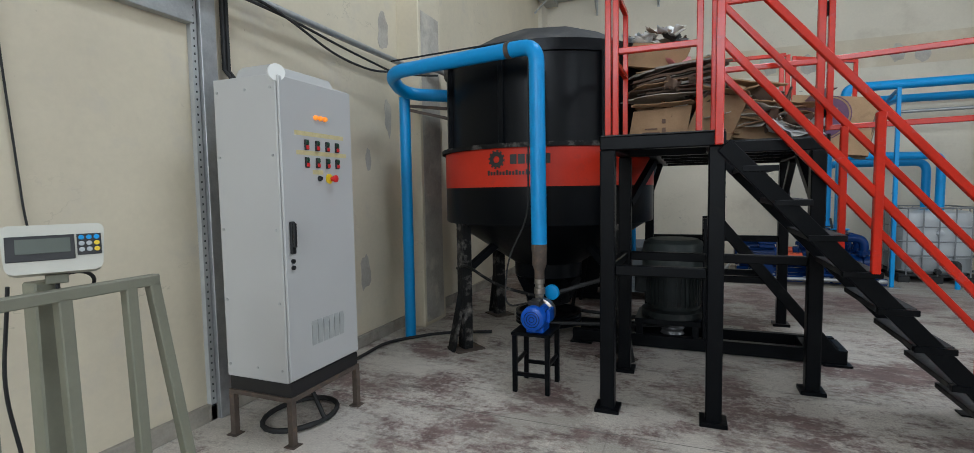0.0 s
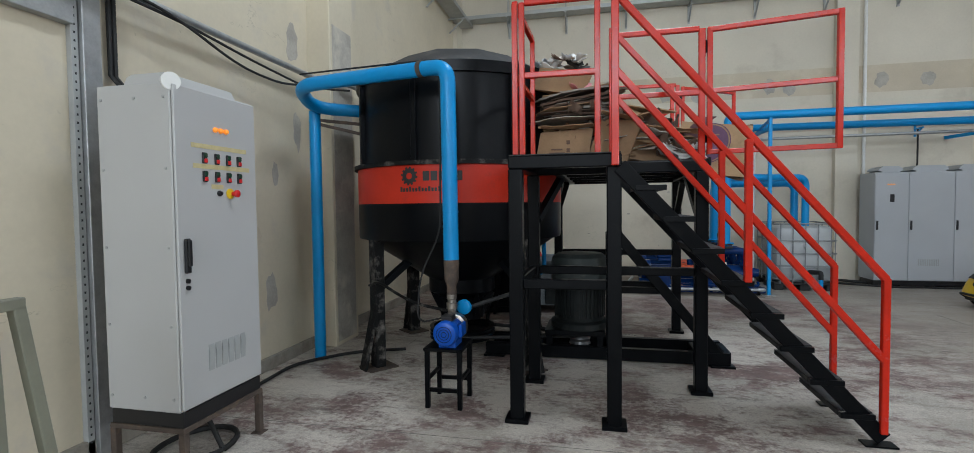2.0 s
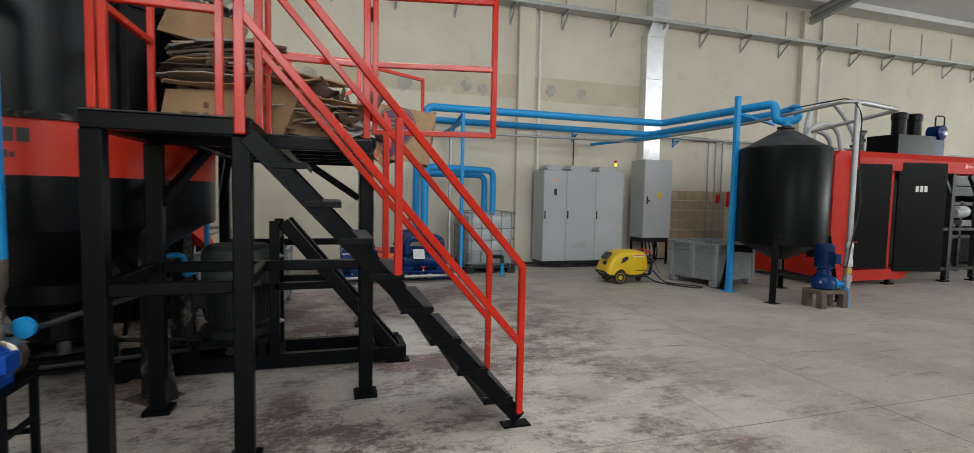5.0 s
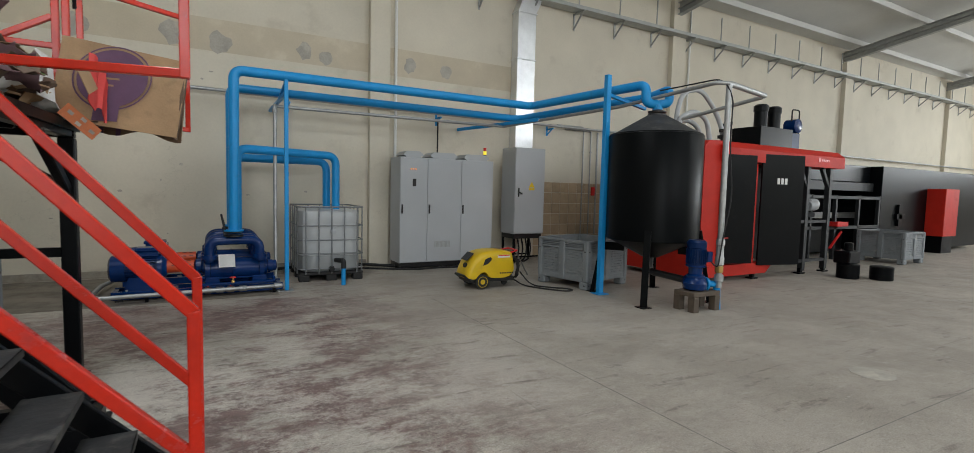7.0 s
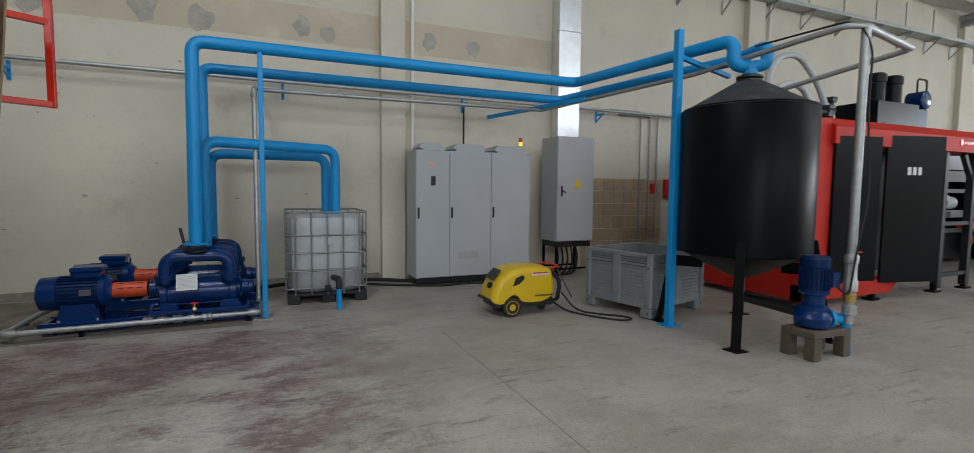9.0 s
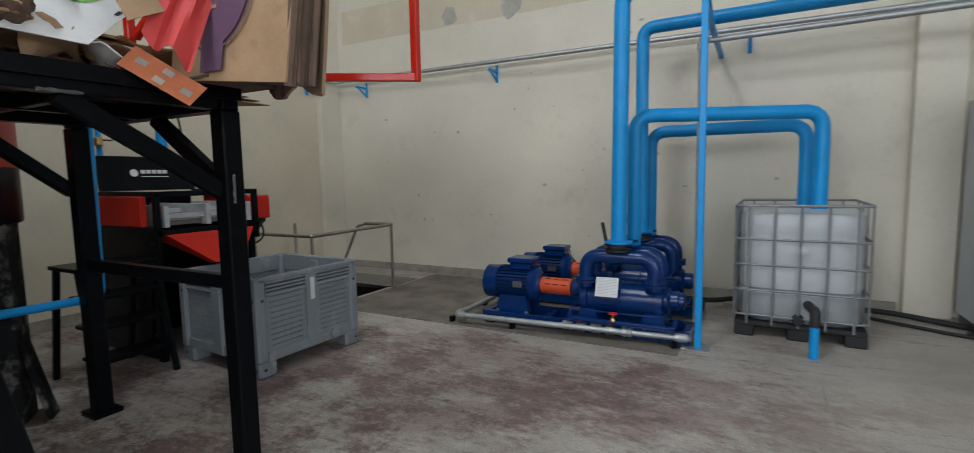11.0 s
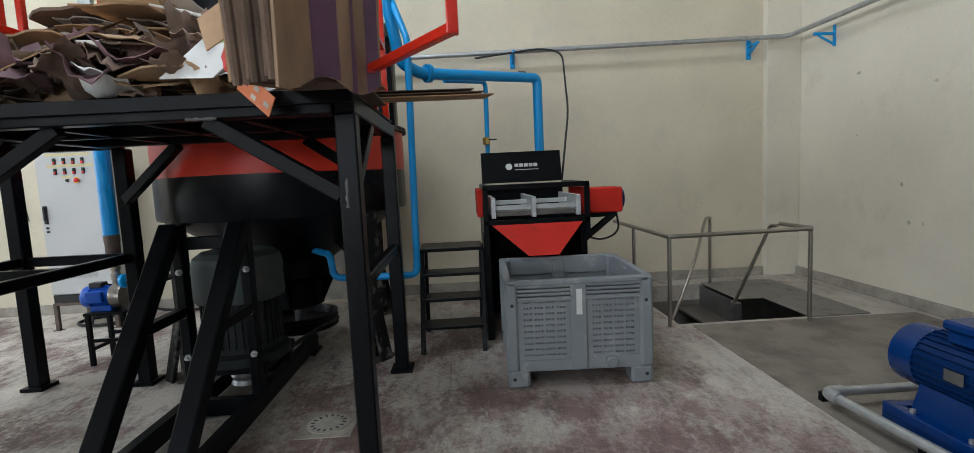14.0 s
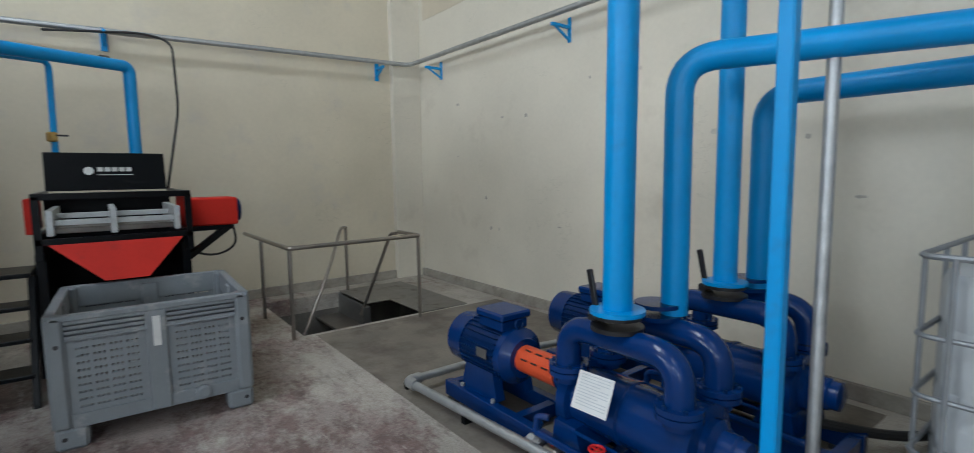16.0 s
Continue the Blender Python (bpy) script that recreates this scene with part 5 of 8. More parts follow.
    bo = P("casing", Geo().lathe([(0.13, -0.36), (0.185, -0.35), (0.185, -0.29), (0.155, -0.28), (0.155, -0.02), (0.163, -0.015), (0.163, 0.005), (0.155, 0.01), (0.155, 0.31), (0.185, 0.32), (0.185, 0.38), (0.13, 0.39)], (0, 0, 0.345), (1, 0, 0), 32), NAVY, t, "glossy blue cast casing")
    P("tie_bolt", Geo().rod((-0.30, -0.195, 0.24), (0.36, -0.195, 0.24), 0.010, 8), NAVY, bo)
    for xs in ((-0.36, -0.16, -0.2, -0.34), (0.2, 0.42, 0.40, 0.24)):
        P("casing_foot", Geo().prism([(xs[0], 0.13), (xs[1], 0.13), (xs[2], 0.26), (xs[3], 0.26)], -0.2, 0.2), NAVY, bo)
    P("end_bearing", Geo().lathe([(0.12, 0.38), (0.12, 0.42), (0.085, 0.44), (0.085, 0.50), (0.075, 0.51), (0.075, 0.55), (0.05, 0.56)], (0, 0, 0.36), (1, 0, 0), 24), NAVY)
    for y, n in ((-0.14, "inlet_manifold"), (0.17, "outlet_manifold")):
        mn = P(n, Geo().tube(fillet([(-0.30, y, 0.46), (-0.30, y, 0.75), (0.32, y, 0.75), (0.32, y, 0.46)], 0.22, 10), 0.064, 20), NAVY)
        for x in (-0.30, 0.32):
            P("manifold_flange", flange(Geo(), (x, y, 0.50), 0.10), NAVY, mn)
            P("manifold_flange", flange(Geo(), (x, y, 0.53), 0.10), NAVY, mn)
            for k in range(6):
                P("flange_bolt", Geo().lathe([(0.009, 0.555), (0.009, 0.567), (0, 0.568)], (x + 0.085 * math.cos(k * 1.047 + 0.3), y + 0.085 * math.sin(k * 1.047 + 0.3), 0), n=6), NAVY_D, mn)
        P("top_flange", flange(flange(Geo(), (0.0, y, 0.80), 0.12, 0.02), (0.0, y, 0.855), 0.11, 0.02), NAVY if y > 0 else PLASTIC, mn)
    P("valve_lever", Geo().beam((-0.10, -0.16, 0.85), (-0.14, -0.17, 1.06), 0.03, 0.02, 0.004).box(-0.13, -0.07, -0.20, -0.10, 0.825, 0.865, 0.008), PLASTIC, t, "black butterfly valve lever")
    sl = P("seal_line", Geo().tube(fillet([(-0.44, -0.20, 0.20), (-0.44, -0.25, 0.17), (0.50, -0.25, 0.17), (0.50, -0.18, 0.22)], 0.04, 4), 0.020, 10), NAVY)
    P("valve_body", Geo().lathe([(0.018, 0.17), (0.026, 0.185), (0.018, 0.21), (0.010, 0.215), (0.010, 0.25)], (-0.02, -0.25, 0), n=10), BRASS, sl, "small brass valve")
    P("handwheel", Geo().tube([(-0.02 + 0.035 * math.cos(k * 0.5236), -0.25 + 0.035 * math.sin(k * 0.5236), 0.25) for k in range(13)], 0.007, 6).beam((-0.052, -0.25, 0.25), (0.012, -0.25, 0.25), 0.008, 0.006, 0).beam((-0.02, -0.282, 0.25), (-0.02, -0.218, 0.25), 0.008, 0.006, 0), KNOBR, sl, "red handwheel")
    P("drain_pipe", Geo().tube(fillet([(-0.36, -0.22, 0.26), (-0.42, -0.25, 0.26), (-0.42, -0.25, 0.16)], 0.03), 0.018, 10), NAVY)
    return t


vp = vacuum_pump()
vp.matrix_world = pose(2.2, 9.50, 0.0)
vp2 = copy_thing(vp, pose(2.21, 10.44, 0.0))
sh = single("instruction_sheet", Geo().box(-0.1, 0.1, -0.001, 0.001, -0.09, 0.09, 0, pose(2.11, 9.30, 0.475, -24, 0, 4)), PAPER, "white printed instruction sheet in a clear sleeve on the pump", "paper")
for i in range(11):
    part("text_line", Geo().box(-0.085, 0.085 - 0.05 * (i % 4 == 3), -0.0022, -0.001, 0.075 - i * 0.014, 0.078 - i * 0.014, 0, pose(2.11, 9.30, 0.475, -24, 0, 4)), GREYD, sh)

# suction and discharge pipes
t = thing("suction_pipe", (2.2, 9.36, 0.88), "sky-blue overhead steel pipe from the pump to the tank", "pipe", "overhead pipes")
part("pipe", Geo().tube(fillet([(2.20, 9.36, 0.88), (2.22, 9.36, 3.05), (7.05, 9.40, 3.06), (7.47, 7.03, 3.10), (7.47, 7.03, 2.84), (7.62, 6.95, 2.82), (7.62, 6.95, 2.74)], 0.13, 8), 0.068, 18), BLUE, t)
part("flange", flange(Geo(), (2.2, 9.36, 0.875), 0.125, 0.02), BLUE, t)
t = thing("suction_pipe", (2.21, 10.30, 0.88), "sky-blue overhead steel pipe from the pump to the tank", "pipe", "overhead pipes")
part("pipe", Geo().tube(fillet([(2.21, 10.30, 0.88), (2.21, 10.30, 2.97), (7.15, 9.95, 2.90), (7.85, 7.35, 3.0), (7.77, 6.87, 3.04), (7.77, 6.87, 2.84), (7.63, 6.945, 2.82), (7.63, 6.945, 2.74)], 0.13, 8), 0.064, 18), BLUE, t)
part("flange", flange(Geo(), (2.21, 10.30, 0.875), 0.12, 0.02), BLUE, t)
for (x, y, zz, ix, iy) in ((2.26, 9.72, 2.03, 3.80, 10.40), (2.25, 10.61, 1.94, 3.70, 10.66)):
    t = thing("discharge_pipe", (x, y, 0.8), "sky-blue return pipe bending down into the water container", "pipe", "return pipes")
    part("pipe", Geo().tube(fillet([(x, y, 0.82), (x, y, zz), (ix, iy, zz), (ix, iy, 1.06)], 0.17, 9), 0.064, 18), BLUE, t)
# supports
t = thing("pipe_post", (2.88, 9.35, 0), "sky-blue square steel post carrying the overhead pipes", "post", "pipe posts")
part("post", Geo().box(2.853, 2.907, 9.323, 9.377, 0.006, 3.02, 0.006), BLUE, t)
part("base_plate", Geo().box(2.79, 2.97, 9.26, 9.44, 0, 0.008, 0.001), GALV, t)
part("arm", Geo().beam((2.88, 9.38, 2.82), (2.88, 11.38, 2.82), 0.05, 0.05, 0.004).beam((2.88, 9.38, 2.98), (2.88, 10.2, 2.82), 0.04, 0.04, 0.003), BLUE, t)
t = thing("pipe_post", (7.06, 7.39, 0), "sky-blue square steel post carrying the overhead pipes", "post", "pipe posts")
part("post", Geo().box(7.02, 7.10, 7.35, 7.43, 0.006, 3.25, 0.006), BLUE, t)
part("base_plate", Geo().box(6.96, 7.16, 7.29, 7.49, 0, 0.008, 0.001), BLUE, t)
part("arm", Geo().beam((7.06, 7.39, 2.97), (7.95, 7.5, 2.86), 0.05, 0.05, 0.004), BLUE, t)
t = thing("pipe_bridge", (6.6, 11.38, 2.74), "sky-blue angle bracket holding pipes off the wall", "bracket")
part("arm", Geo().beam((6.55, 11.39, 2.78), (7.1, 9.2, 2.80), 0.06, 0.06, 0.004), BLUE, t)
# galvanised seal-water lines
t = thing("seal_water_pipe", (1.6, 9.2, 0), "galvanised water pipe with valves on the floor before the pumps", "pipe")
part("floor_run", Geo().tube(fillet([(0.72, 10.55, 0.10), (0.62, 10.0, 0.10), (0.62, 9.12, 0.10), (2.80, 9.30, 0.09)], 0.05, 4), 0.028, 12), GALV, t)
for x in (1.75, 2.02, 2.30):
    part("union", Geo().lathe([(0.03, -0.05), (0.042, -0.04), (0.042, -0.01), (0.036, 0), (0.042, 0.01), (0.042, 0.04), (0.03, 0.05)], (x, 9.265, 0.09), (1, 0, 0), 8), GALV, t)
for x in (1.88, 2.15):
    part("ball_valve", Geo().lathe([(0.03, -0.05), (0.045, -0.03), (0.045, 0.03), (0.03, 0.05)], (x, 9.267, 0.09), (1, 0, 0), 12), STAINLESS, t)
    part("valve_handle", Geo().box(x - 0.05, x + 0.03, 9.255, 9.28, 0.15, 0.16, 0.003).rod((x, 9.267, 0.12), (x, 9.267, 0.155), 0.008, 8), KNOBR, t, "red valve handle")
for x, y in ((0.53, 9.18), (1.2, 9.21), (2.7, 9.29), (0.53, 9.9)):
    part("pipe_stand", Geo().box(x - 0.02, x + 0.02, y - 0.03, y + 0.03, 0.0, 0.062, 0.002), BLACK, t)
part("riser", Geo().tube(fillet([(2.80, 9.30, 0.09), (2.80, 9.98, 0.09), (2.80, 9.98, 2.72), (2.82, 10.2, 2.74), (6.9, 10.1, 2.75), (7.5, 7.6, 2.86), (7.62, 5.98, 2.97), (7.80, 5.92, 2.97), (7.80, 5.92, 2.90)], 0.06, 4), 0.027, 12), GALV, t)
for a, b, c in (((0.62, 9.22, 0.10), (0.62, 9.12, 0.10), (0.72, 9.128, 0.10)), ((2.70, 9.294, 0.09), (2.80, 9.30, 0.09), (2.80, 9.40, 0.09))):
    part("elbow", Geo().tube(fillet([a, b, c], 0.06, 5), 0.038, 12), GALV, t)
part("union", Geo().lathe([(0.03, 2.60), (0.038, 2.62), (0.038, 2.66), (0.03, 2.68)], (2.80, 9.98, 0), n=8), GALV, t)
t = thing("floor_hose", (3.4, 10.9, 0), "black drain hose along the skirting behind the pumps", "hose")
part("hose", Geo().tube(fillet([(2.5, 10.35, 0.20), (2.9, 10.75, 0.10), (3.1, 11.2, 0.05), (4.5, 11.15, 0.05), (5.0, 10.9, 0.03), (5.5, 10.7, 0.03)], 0.2), 0.027, 10), RUBBER, t)
part("hose", Geo().tube(fillet([(4.3, 10.95, 0.02), (4.9, 10.60, 0.02), (5.4, 10.40, 0.02), (5.75, 10.48, 0.02), (6.2, 10.40, 0.02), (6.6, 10.56, 0.02)], 0.25), 0.017, 8), RUBBER, t)
single("paper_scrap", Geo().box(-0.09, 0.09, -0.05, 0.05, 0, 0.004, 0, pose(2.74, 9.33, 0.0, 0, 0, 35)), PAPER, "crumpled white paper scrap on the floor", "paper")
t = thing("stub_pipe", (3.72, 9.47, 0), "short blue floor pipe with a black elbow feeding the container", "pipe")
part("pipe", Geo().tube([(3.72, 9.47, 0), (3.72, 9.47, 0.27)], 0.034, 14), BLUE, t)
part("elbow", Geo().tube(fillet([(3.72, 9.47, 0.26), (3.72, 9.47, 0.38), (3.70, 10.2, 0.30)], 0.08, 6), 0.038, 14), RUBBER, t, "black plastic elbow")

# ---- water container ----
t = thing("water_container", (3.65, 10.48, 0), "milky plastic water container in a galvanised cage on pallet", "container", rz=-1.5)
L = lambda name, g, m, par=None, lab="": part(name, g, m, par or t, lab, True)
g = Geo()
prof, n = [(0.0, 0.15), (0.02, 0.13)], 0
ring = []
for a in range(32):
    th = 2 * math.pi * a / 32
    c, s = math.cos(th), math.sin(th)
    q = (abs(c) ** 6 + abs(s) ** 6) ** (-1 / 6)
    ring.append((0.485 * c * q, 0.55 * s * q))
lev = [(0.9, 0.14), (1.0, 0.18), (1.0, 0.40), (0.985, 0.43), (1.0, 0.46), (1.0, 0.62), (0.985, 0.65), (1.0, 0.68), (1.0, 0.85), (0.985, 0.88), (1.0, 0.91), (1.0, 1.04), (0.97, 1.08), (0.88, 1.10)]
vs = [(x * k, y * k, z) for k, z in lev for x, y in ring]
fs = [[i * 32 + j, i * 32 + (j + 1) % 32, (i + 1) * 32 + (j + 1) % 32, (i + 1) * 32 + j] for i in range(len(lev) - 1) for j in range(32)] + [list(range(32))[::-1], [(len(lev) - 1) * 32 + j for j in range(32)]]
L("bottle", Geo().add([(x, y, 0.14 + (z - 0.14) * 1.04) for x, y, z in vs], fs), IBCM, None, "translucent white plastic bottle")
wet = [(1.004, 0.185), (1.004, 0.40), (0.990, 0.425), (1.002, 0.448)]
L("water_line", Geo().add([(x * k, y * k, z) for k, z in wet for x, y in ring], [[i * 32 + j, i * 32 + (j + 1) % 32, (i + 1) * 32 + (j + 1) % 32, (i + 1) * 32 + j] for i in range(3) for j in range(32)]), IBCW, None, "greyer lower part with water behind the plastic")
L("lid", Geo().lathe([(0.11, 1.09), (0.11, 1.13), (0.09, 1.135)], (0.1, -0.1, 0), n=24), GREENB, None, "dark green screw lid")
L("outlet_knob", Geo().lathe([(0.05, 0), (0.045, 0.03), (0.02, 0.04)], (0.02, -0.55, 0.80), (0, -1, 0), 16), GREYD)
for z in (0.20, 0.43, 0.66, 0.89, 1.19):
    r = Geo()
    w, d = 0.505, 0.575
    loop = fillet([(0, -d, z), (w, -d, z), (w, d, z), (-w, d, z), (-w, -d, z), (0, -d, z)], 0.07, 4)
    L("cage_ring", r.tube(loop, 0.0105 if z < 1.1 else 0.012, 8, False), CAGE)
for x in (-0.40, -0.2, 0.0, 0.2, 0.40):
    for y in (-0.583, 0.583):
        L("cage_upright", Geo().tube([(x, y, 0.12), (x, y, 1.19)], 0.010, 8), CAGE)
for y in (-0.45, -0.15, 0.15, 0.45):
    for x in (-0.513, 0.513):
        L("cage_upright", Geo().tube([(x, y, 0.12), (x, y, 1.19)], 0.010, 8), CAGE)
L("pallet_deck", Geo().box(-0.5, 0.5, -0.58, 0.58, 0.10, 0.14, 0.006), RUBBER)
for x in (-0.42, 0.0, 0.42):
    for y in (-0.5, 0.0, 0.5):
        L("pallet_block", Geo().box(x - 0.08, x + 0.08, y - 0.08, y + 0.08, 0.0, 0.10, 0.01), RUBBER)
L("valve", Geo().lathe([(0.05, 0), (0.05, 0.06), (0.04, 0.07), (0.04, 0.12)], (0.0, -0.5, 0.19), (0, -1, 0), 16), PLASTIC)

# ---- switchboards ----
t = thing("switchboard", (5.98, 10.83, 0), "light grey three-door electrical switchboard on a black plinth", "cabinet")
part("body", Geo().box(5.0, 6.96, 10.57, 11.12, 0.12, 2.10, 0.005), GREYD, t)
part("plinth", Geo().box(5.02, 6.94, 10.60, 11.10, 0.03, 0.12, 0.002), PLASTIC, t)
for x in (5.03, 5.95, 6.92):
    part("foot", Geo().box(x - 0.05, x + 0.05, 10.62, 10.72, 0, 0.03, 0.002), PLASTIC, t)
for i, (a, b) in enumerate(((5.0, 5.54), (5.54, 6.25), (6.25, 6.96))):
    d = part("door", Geo().box(a + 0.004, b - 0.004, 10.552, 10.57, 0.13, 2.09, 0.005), GREYD, t)
    part("door_handle", Geo().box(a + 0.025, a + 0.055, 10.535, 10.552, 1.05, 1.22, 0.004), PLASTIC, d, "black swing handle")
    part("roof_fan", Geo().prism([(a + 0.12, 2.10), (b - 0.12, 2.10), (b - 0.12, 2.125), (b - 0.07, 2.135), (b - 0.09, 2.175), (b - 0.15, 2.215), (a + 0.15, 2.215), (a + 0.09, 2.175), (a + 0.07, 2.135), (a + 0.12, 2.125)], 10.60, 11.03), GREYD, t)
    if i == 0:
        part("meter", Geo().box(5.24, 5.31, 10.546, 10.552, 1.56, 1.70, 0.003), PLASTIC, d, "black meter window")
        for x in (5.21, 5.255, 5.30):
            part("pilot_lamp", Geo().lathe([(0.014, 0), (0.012, 0.012), (0, 0.015)], (x, 10.552, 1.88), (0, -1, 0), 12), AMBER, d, "lit amber pilot lamp")
    if i == 1:
        for v in range(12):
            part("vent_slot", Geo().box(5.70 + v * 0.028, 5.716 + v * 0.028, 10.549, 10.553, 0.40, 0.52, 0), STRIP, d)
t = thing("stack_light", (7.0, 11.0, 2.10), "signal tower with red and lit yellow lens", "signal light")
part("pole", Geo().lathe([(0.03, 2.10), (0.03, 2.115), (0.012, 2.12), (0.012, 2.22)], (7.0, 11.0, 0), n=12), GALV, t)
part("yellow_lens", Geo().lathe([(0.032, 2.26), (0.032, 2.33)], (7.0, 11.0, 0), n=16), YLAMP, t, "lit yellow lens")
part("red_lens", Geo().lathe([(0.032, 2.335), (0.032, 2.40), (0.0, 2.41)], (7.0, 11.0, 0), n=16), KNOBR, t)
part("base_ring", Geo().lathe([(0.034, 2.22), (0.034, 2.26)], (7.0, 11.0, 0), n=16), PLASTIC, t)
t = thing("power_cabinet", (7.82, 10.75, 0), "single tall grey power cabinet with warning sign on stand", "cabinet")
part("body", Geo().box(7.46, 8.20, 10.52, 11.05, 0.62, 2.42, 0.005), GREYD, t)
d = part("door", Geo().box(7.465, 8.195, 10.50, 10.52, 0.63, 2.41, 0.005), GREYD, t)
part("door_handle", Geo().box(7.53, 7.56, 10.482, 10.50, 1.40, 1.58, 0.004).beam((7.545, 10.478, 1.50), (7.62, 10.47, 1.46), 0.02, 0.02, 0.003), PLASTIC, d, "black swing handle")
part("warning_sign", Geo().prism([(7.80, 1.60), (7.94, 1.60), (7.87, 1.72)], 10.497, 10.50), SIGNY, d, "yellow triangular warning sign")
part("sign_plate", Geo().box(7.80, 7.94, 10.497, 10.50, 1.54, 1.59, 0), SIGNY, d)
part("plinth", Geo().box(7.48, 8.18, 10.54, 11.03, 0.52, 0.62, 0.002), PLASTIC, t)
for x in (7.5, 8.16):
    for y in (10.56, 11.0):
        part("stand_leg", Geo().box(x - 0.02, x + 0.02, y - 0.02, y + 0.02, 0, 0.52, 0.002), BLACK, t)
part("stand_rail", Geo().box(7.5, 8.16, 10.55, 10.57, 0.12, 0.15, 0.002).box(7.5, 8.16, 10.99, 11.01, 0.12, 0.15, 0.002), BLACK, t)
t = thing("cabinet_cables", (7.8, 10.75, 0), "bundle of black cables hanging under the power cabinet", "cable")
for i in range(5):
    x = 7.62 + i * 0.1
    part("cable", Geo().tube(fillet([(x, 10.8, 0.6), (x + 0.05, 10.75, 0.25), (x - 0.1, 10.65, 0.02), (x - 0.6, 10.62, 0.02)], 0.15), 0.018, 8), RUBBER, t)


for x, top in ((9.94, 3.1), (10.17, 3.02)):
    t = thing("wall_conduit", (x, 11.37, 0.4), "thin pale conduit running down the wall by the tiles", "conduit", "wall conduits")
    part("tube", Geo().tube(fillet([(x, 11.375, 0.4), (x, 11.375, top), (x - 0.8, 11.375, top)], 0.06, 4), 0.016, 8), GALV, t)
    for z in (0.8, 1.7, 2.5):
        part("clip", Geo().box(x - 0.025, x + 0.025, 11.352, 11.40, z, z + 0.02, 0.002), GALV, t)
single("call_point", Geo().box(10.24, 10.38, 11.34, 11.40, 1.45, 1.66, 0.008), KNOBR, "small red alarm box on the wall", "alarm box")
# ---- plastic bins ----
def pallet_bin(w=1.0, d=1.0, h=0.77):
    """A slotted pallet box: w along x, d along y, on its own axes."""
    t = thing("pallet_bin", (0, 0, 0), "grey slotted plastic pallet bin standing on the floor", "bin", "pallet bins")
    P = lambda name, g, par=t, m=BINM, lab="": part(name, g, m, par, lab, True)
    P("bottom", Geo().box(-w / 2 + 0.03, w / 2 - 0.03, -d / 2 + 0.03, d / 2 - 0.03, 0.13, 0.16, 0.003))
    for sx in (-1, 1):
        for sy in (-1, 1):
            P("corner_post", Geo().box(sx * (w / 2 - 0.09), sx * w / 2, sy * (d / 2 - 0.09), sy * d / 2, 0.12, h, 0.018))
            f = P("foot", Geo().box(sx * (w / 2 - 0.16), sx * (w / 2 - 0.005), sy * (d / 2 - 0.16), sy * (d / 2 - 0.005), 0.0, 0.13, 0.02))
    for axis in (0, 1):
        ln = (w if axis == 0 else d) - 0.18
        for s in (-1, 1):
            def B(g, u0, u1, z0, z1, off0=0.0, off1=0.045, b=0.004):
                if axis == 0:
                    y1 = s * (d / 2 - 0.012)
                    g.box(u0, u1, y1 - s * off1, y1 - s * off0, z0, z1, b)
                else:
                    x1 = s * (w / 2 - 0.012)
                    g.box(x1 - s * off1, x1 - s * off0, u0, u1, z0, z1, b)
                return g
            sd = P("side_wall", B(Geo(), -ln / 2, ln / 2, 0.12, 0.20))
            P("top_rim", B(B(Geo(), -ln / 2 - 0.06, ln / 2 + 0.06, h - 0.035, h, -0.012, 0.04, 0.006), -ln / 2, ln / 2, h - 0.15, h - 0.135, -0.01, 0.04), sd)
            P("centre_post", B(Geo(), -0.055, 0.055, 0.12, h - 0.03, -0.012, 0.05, 0.01), sd)
            grid = Geo()
            for a, b in ((-ln / 2, -0.055), (0.055, ln / 2)):
                z, rows = 0.20, 10
                step = (h - 0.15 - 0.20) / rows
                m0, m1 = a + 0.03, b - 0.03
                gw = (m1 - m0) / 4
                slots = [m0 + gw * (k + 0.5) + o for k in range(4) for o in (-0.022, 0.0, 0.022)]
                for r in range(rows):
                    z0 = z + r * step
                    B(grid, a, b, z0, z0 + step * 0.68, 0.012, 0.030, 0)
                    edge = a
                    for u in slots:
                        B(grid, edge, u - 0.0055, z0 + step * 0.68, z0 + step, 0.012, 0.030, 0)
                        edge = u + 0.0055
                    B(grid, edge, b, z0 + step * 0.68, z0 + step, 0.012, 0.030, 0)
                for r in range(4):
                    B(grid, a, b, h - 0.135 + r * 0.028, h - 0.12 + r * 0.028, -0.004, 0.03, 0)
                B(grid, a, b, h - 0.14, h - 0.03, 0.03, 0.04, 0)
            P("slotted_panel", grid, sd)
    return t


def peg_holes(t, w, d):
    """Dark peg holes in the corner posts and feet."""
    for sx in (-1, 1):
        for sy in (-1, 1):
            for z in (0.07, 0.60):
                part("peg_hole", Geo().lathe([(0.013, -0.004), (0.013, 0.0012)], (sx * (w / 2 - (0.005 if z < 0.1 else 0.0)), sy * (d / 2 - 0.05), z), (sx, 0, 0), 10), PLASTIC, t, "", True)
                part("peg_hole", Geo().lathe([(0.013, -0.004), (0.013, 0.0012)], (sx * (w / 2 - 0.05), sy * (d / 2 - (0.005 if z < 0.1 else 0.0)), z), (0, sy, 0), 10), PLASTIC, t, "", True)


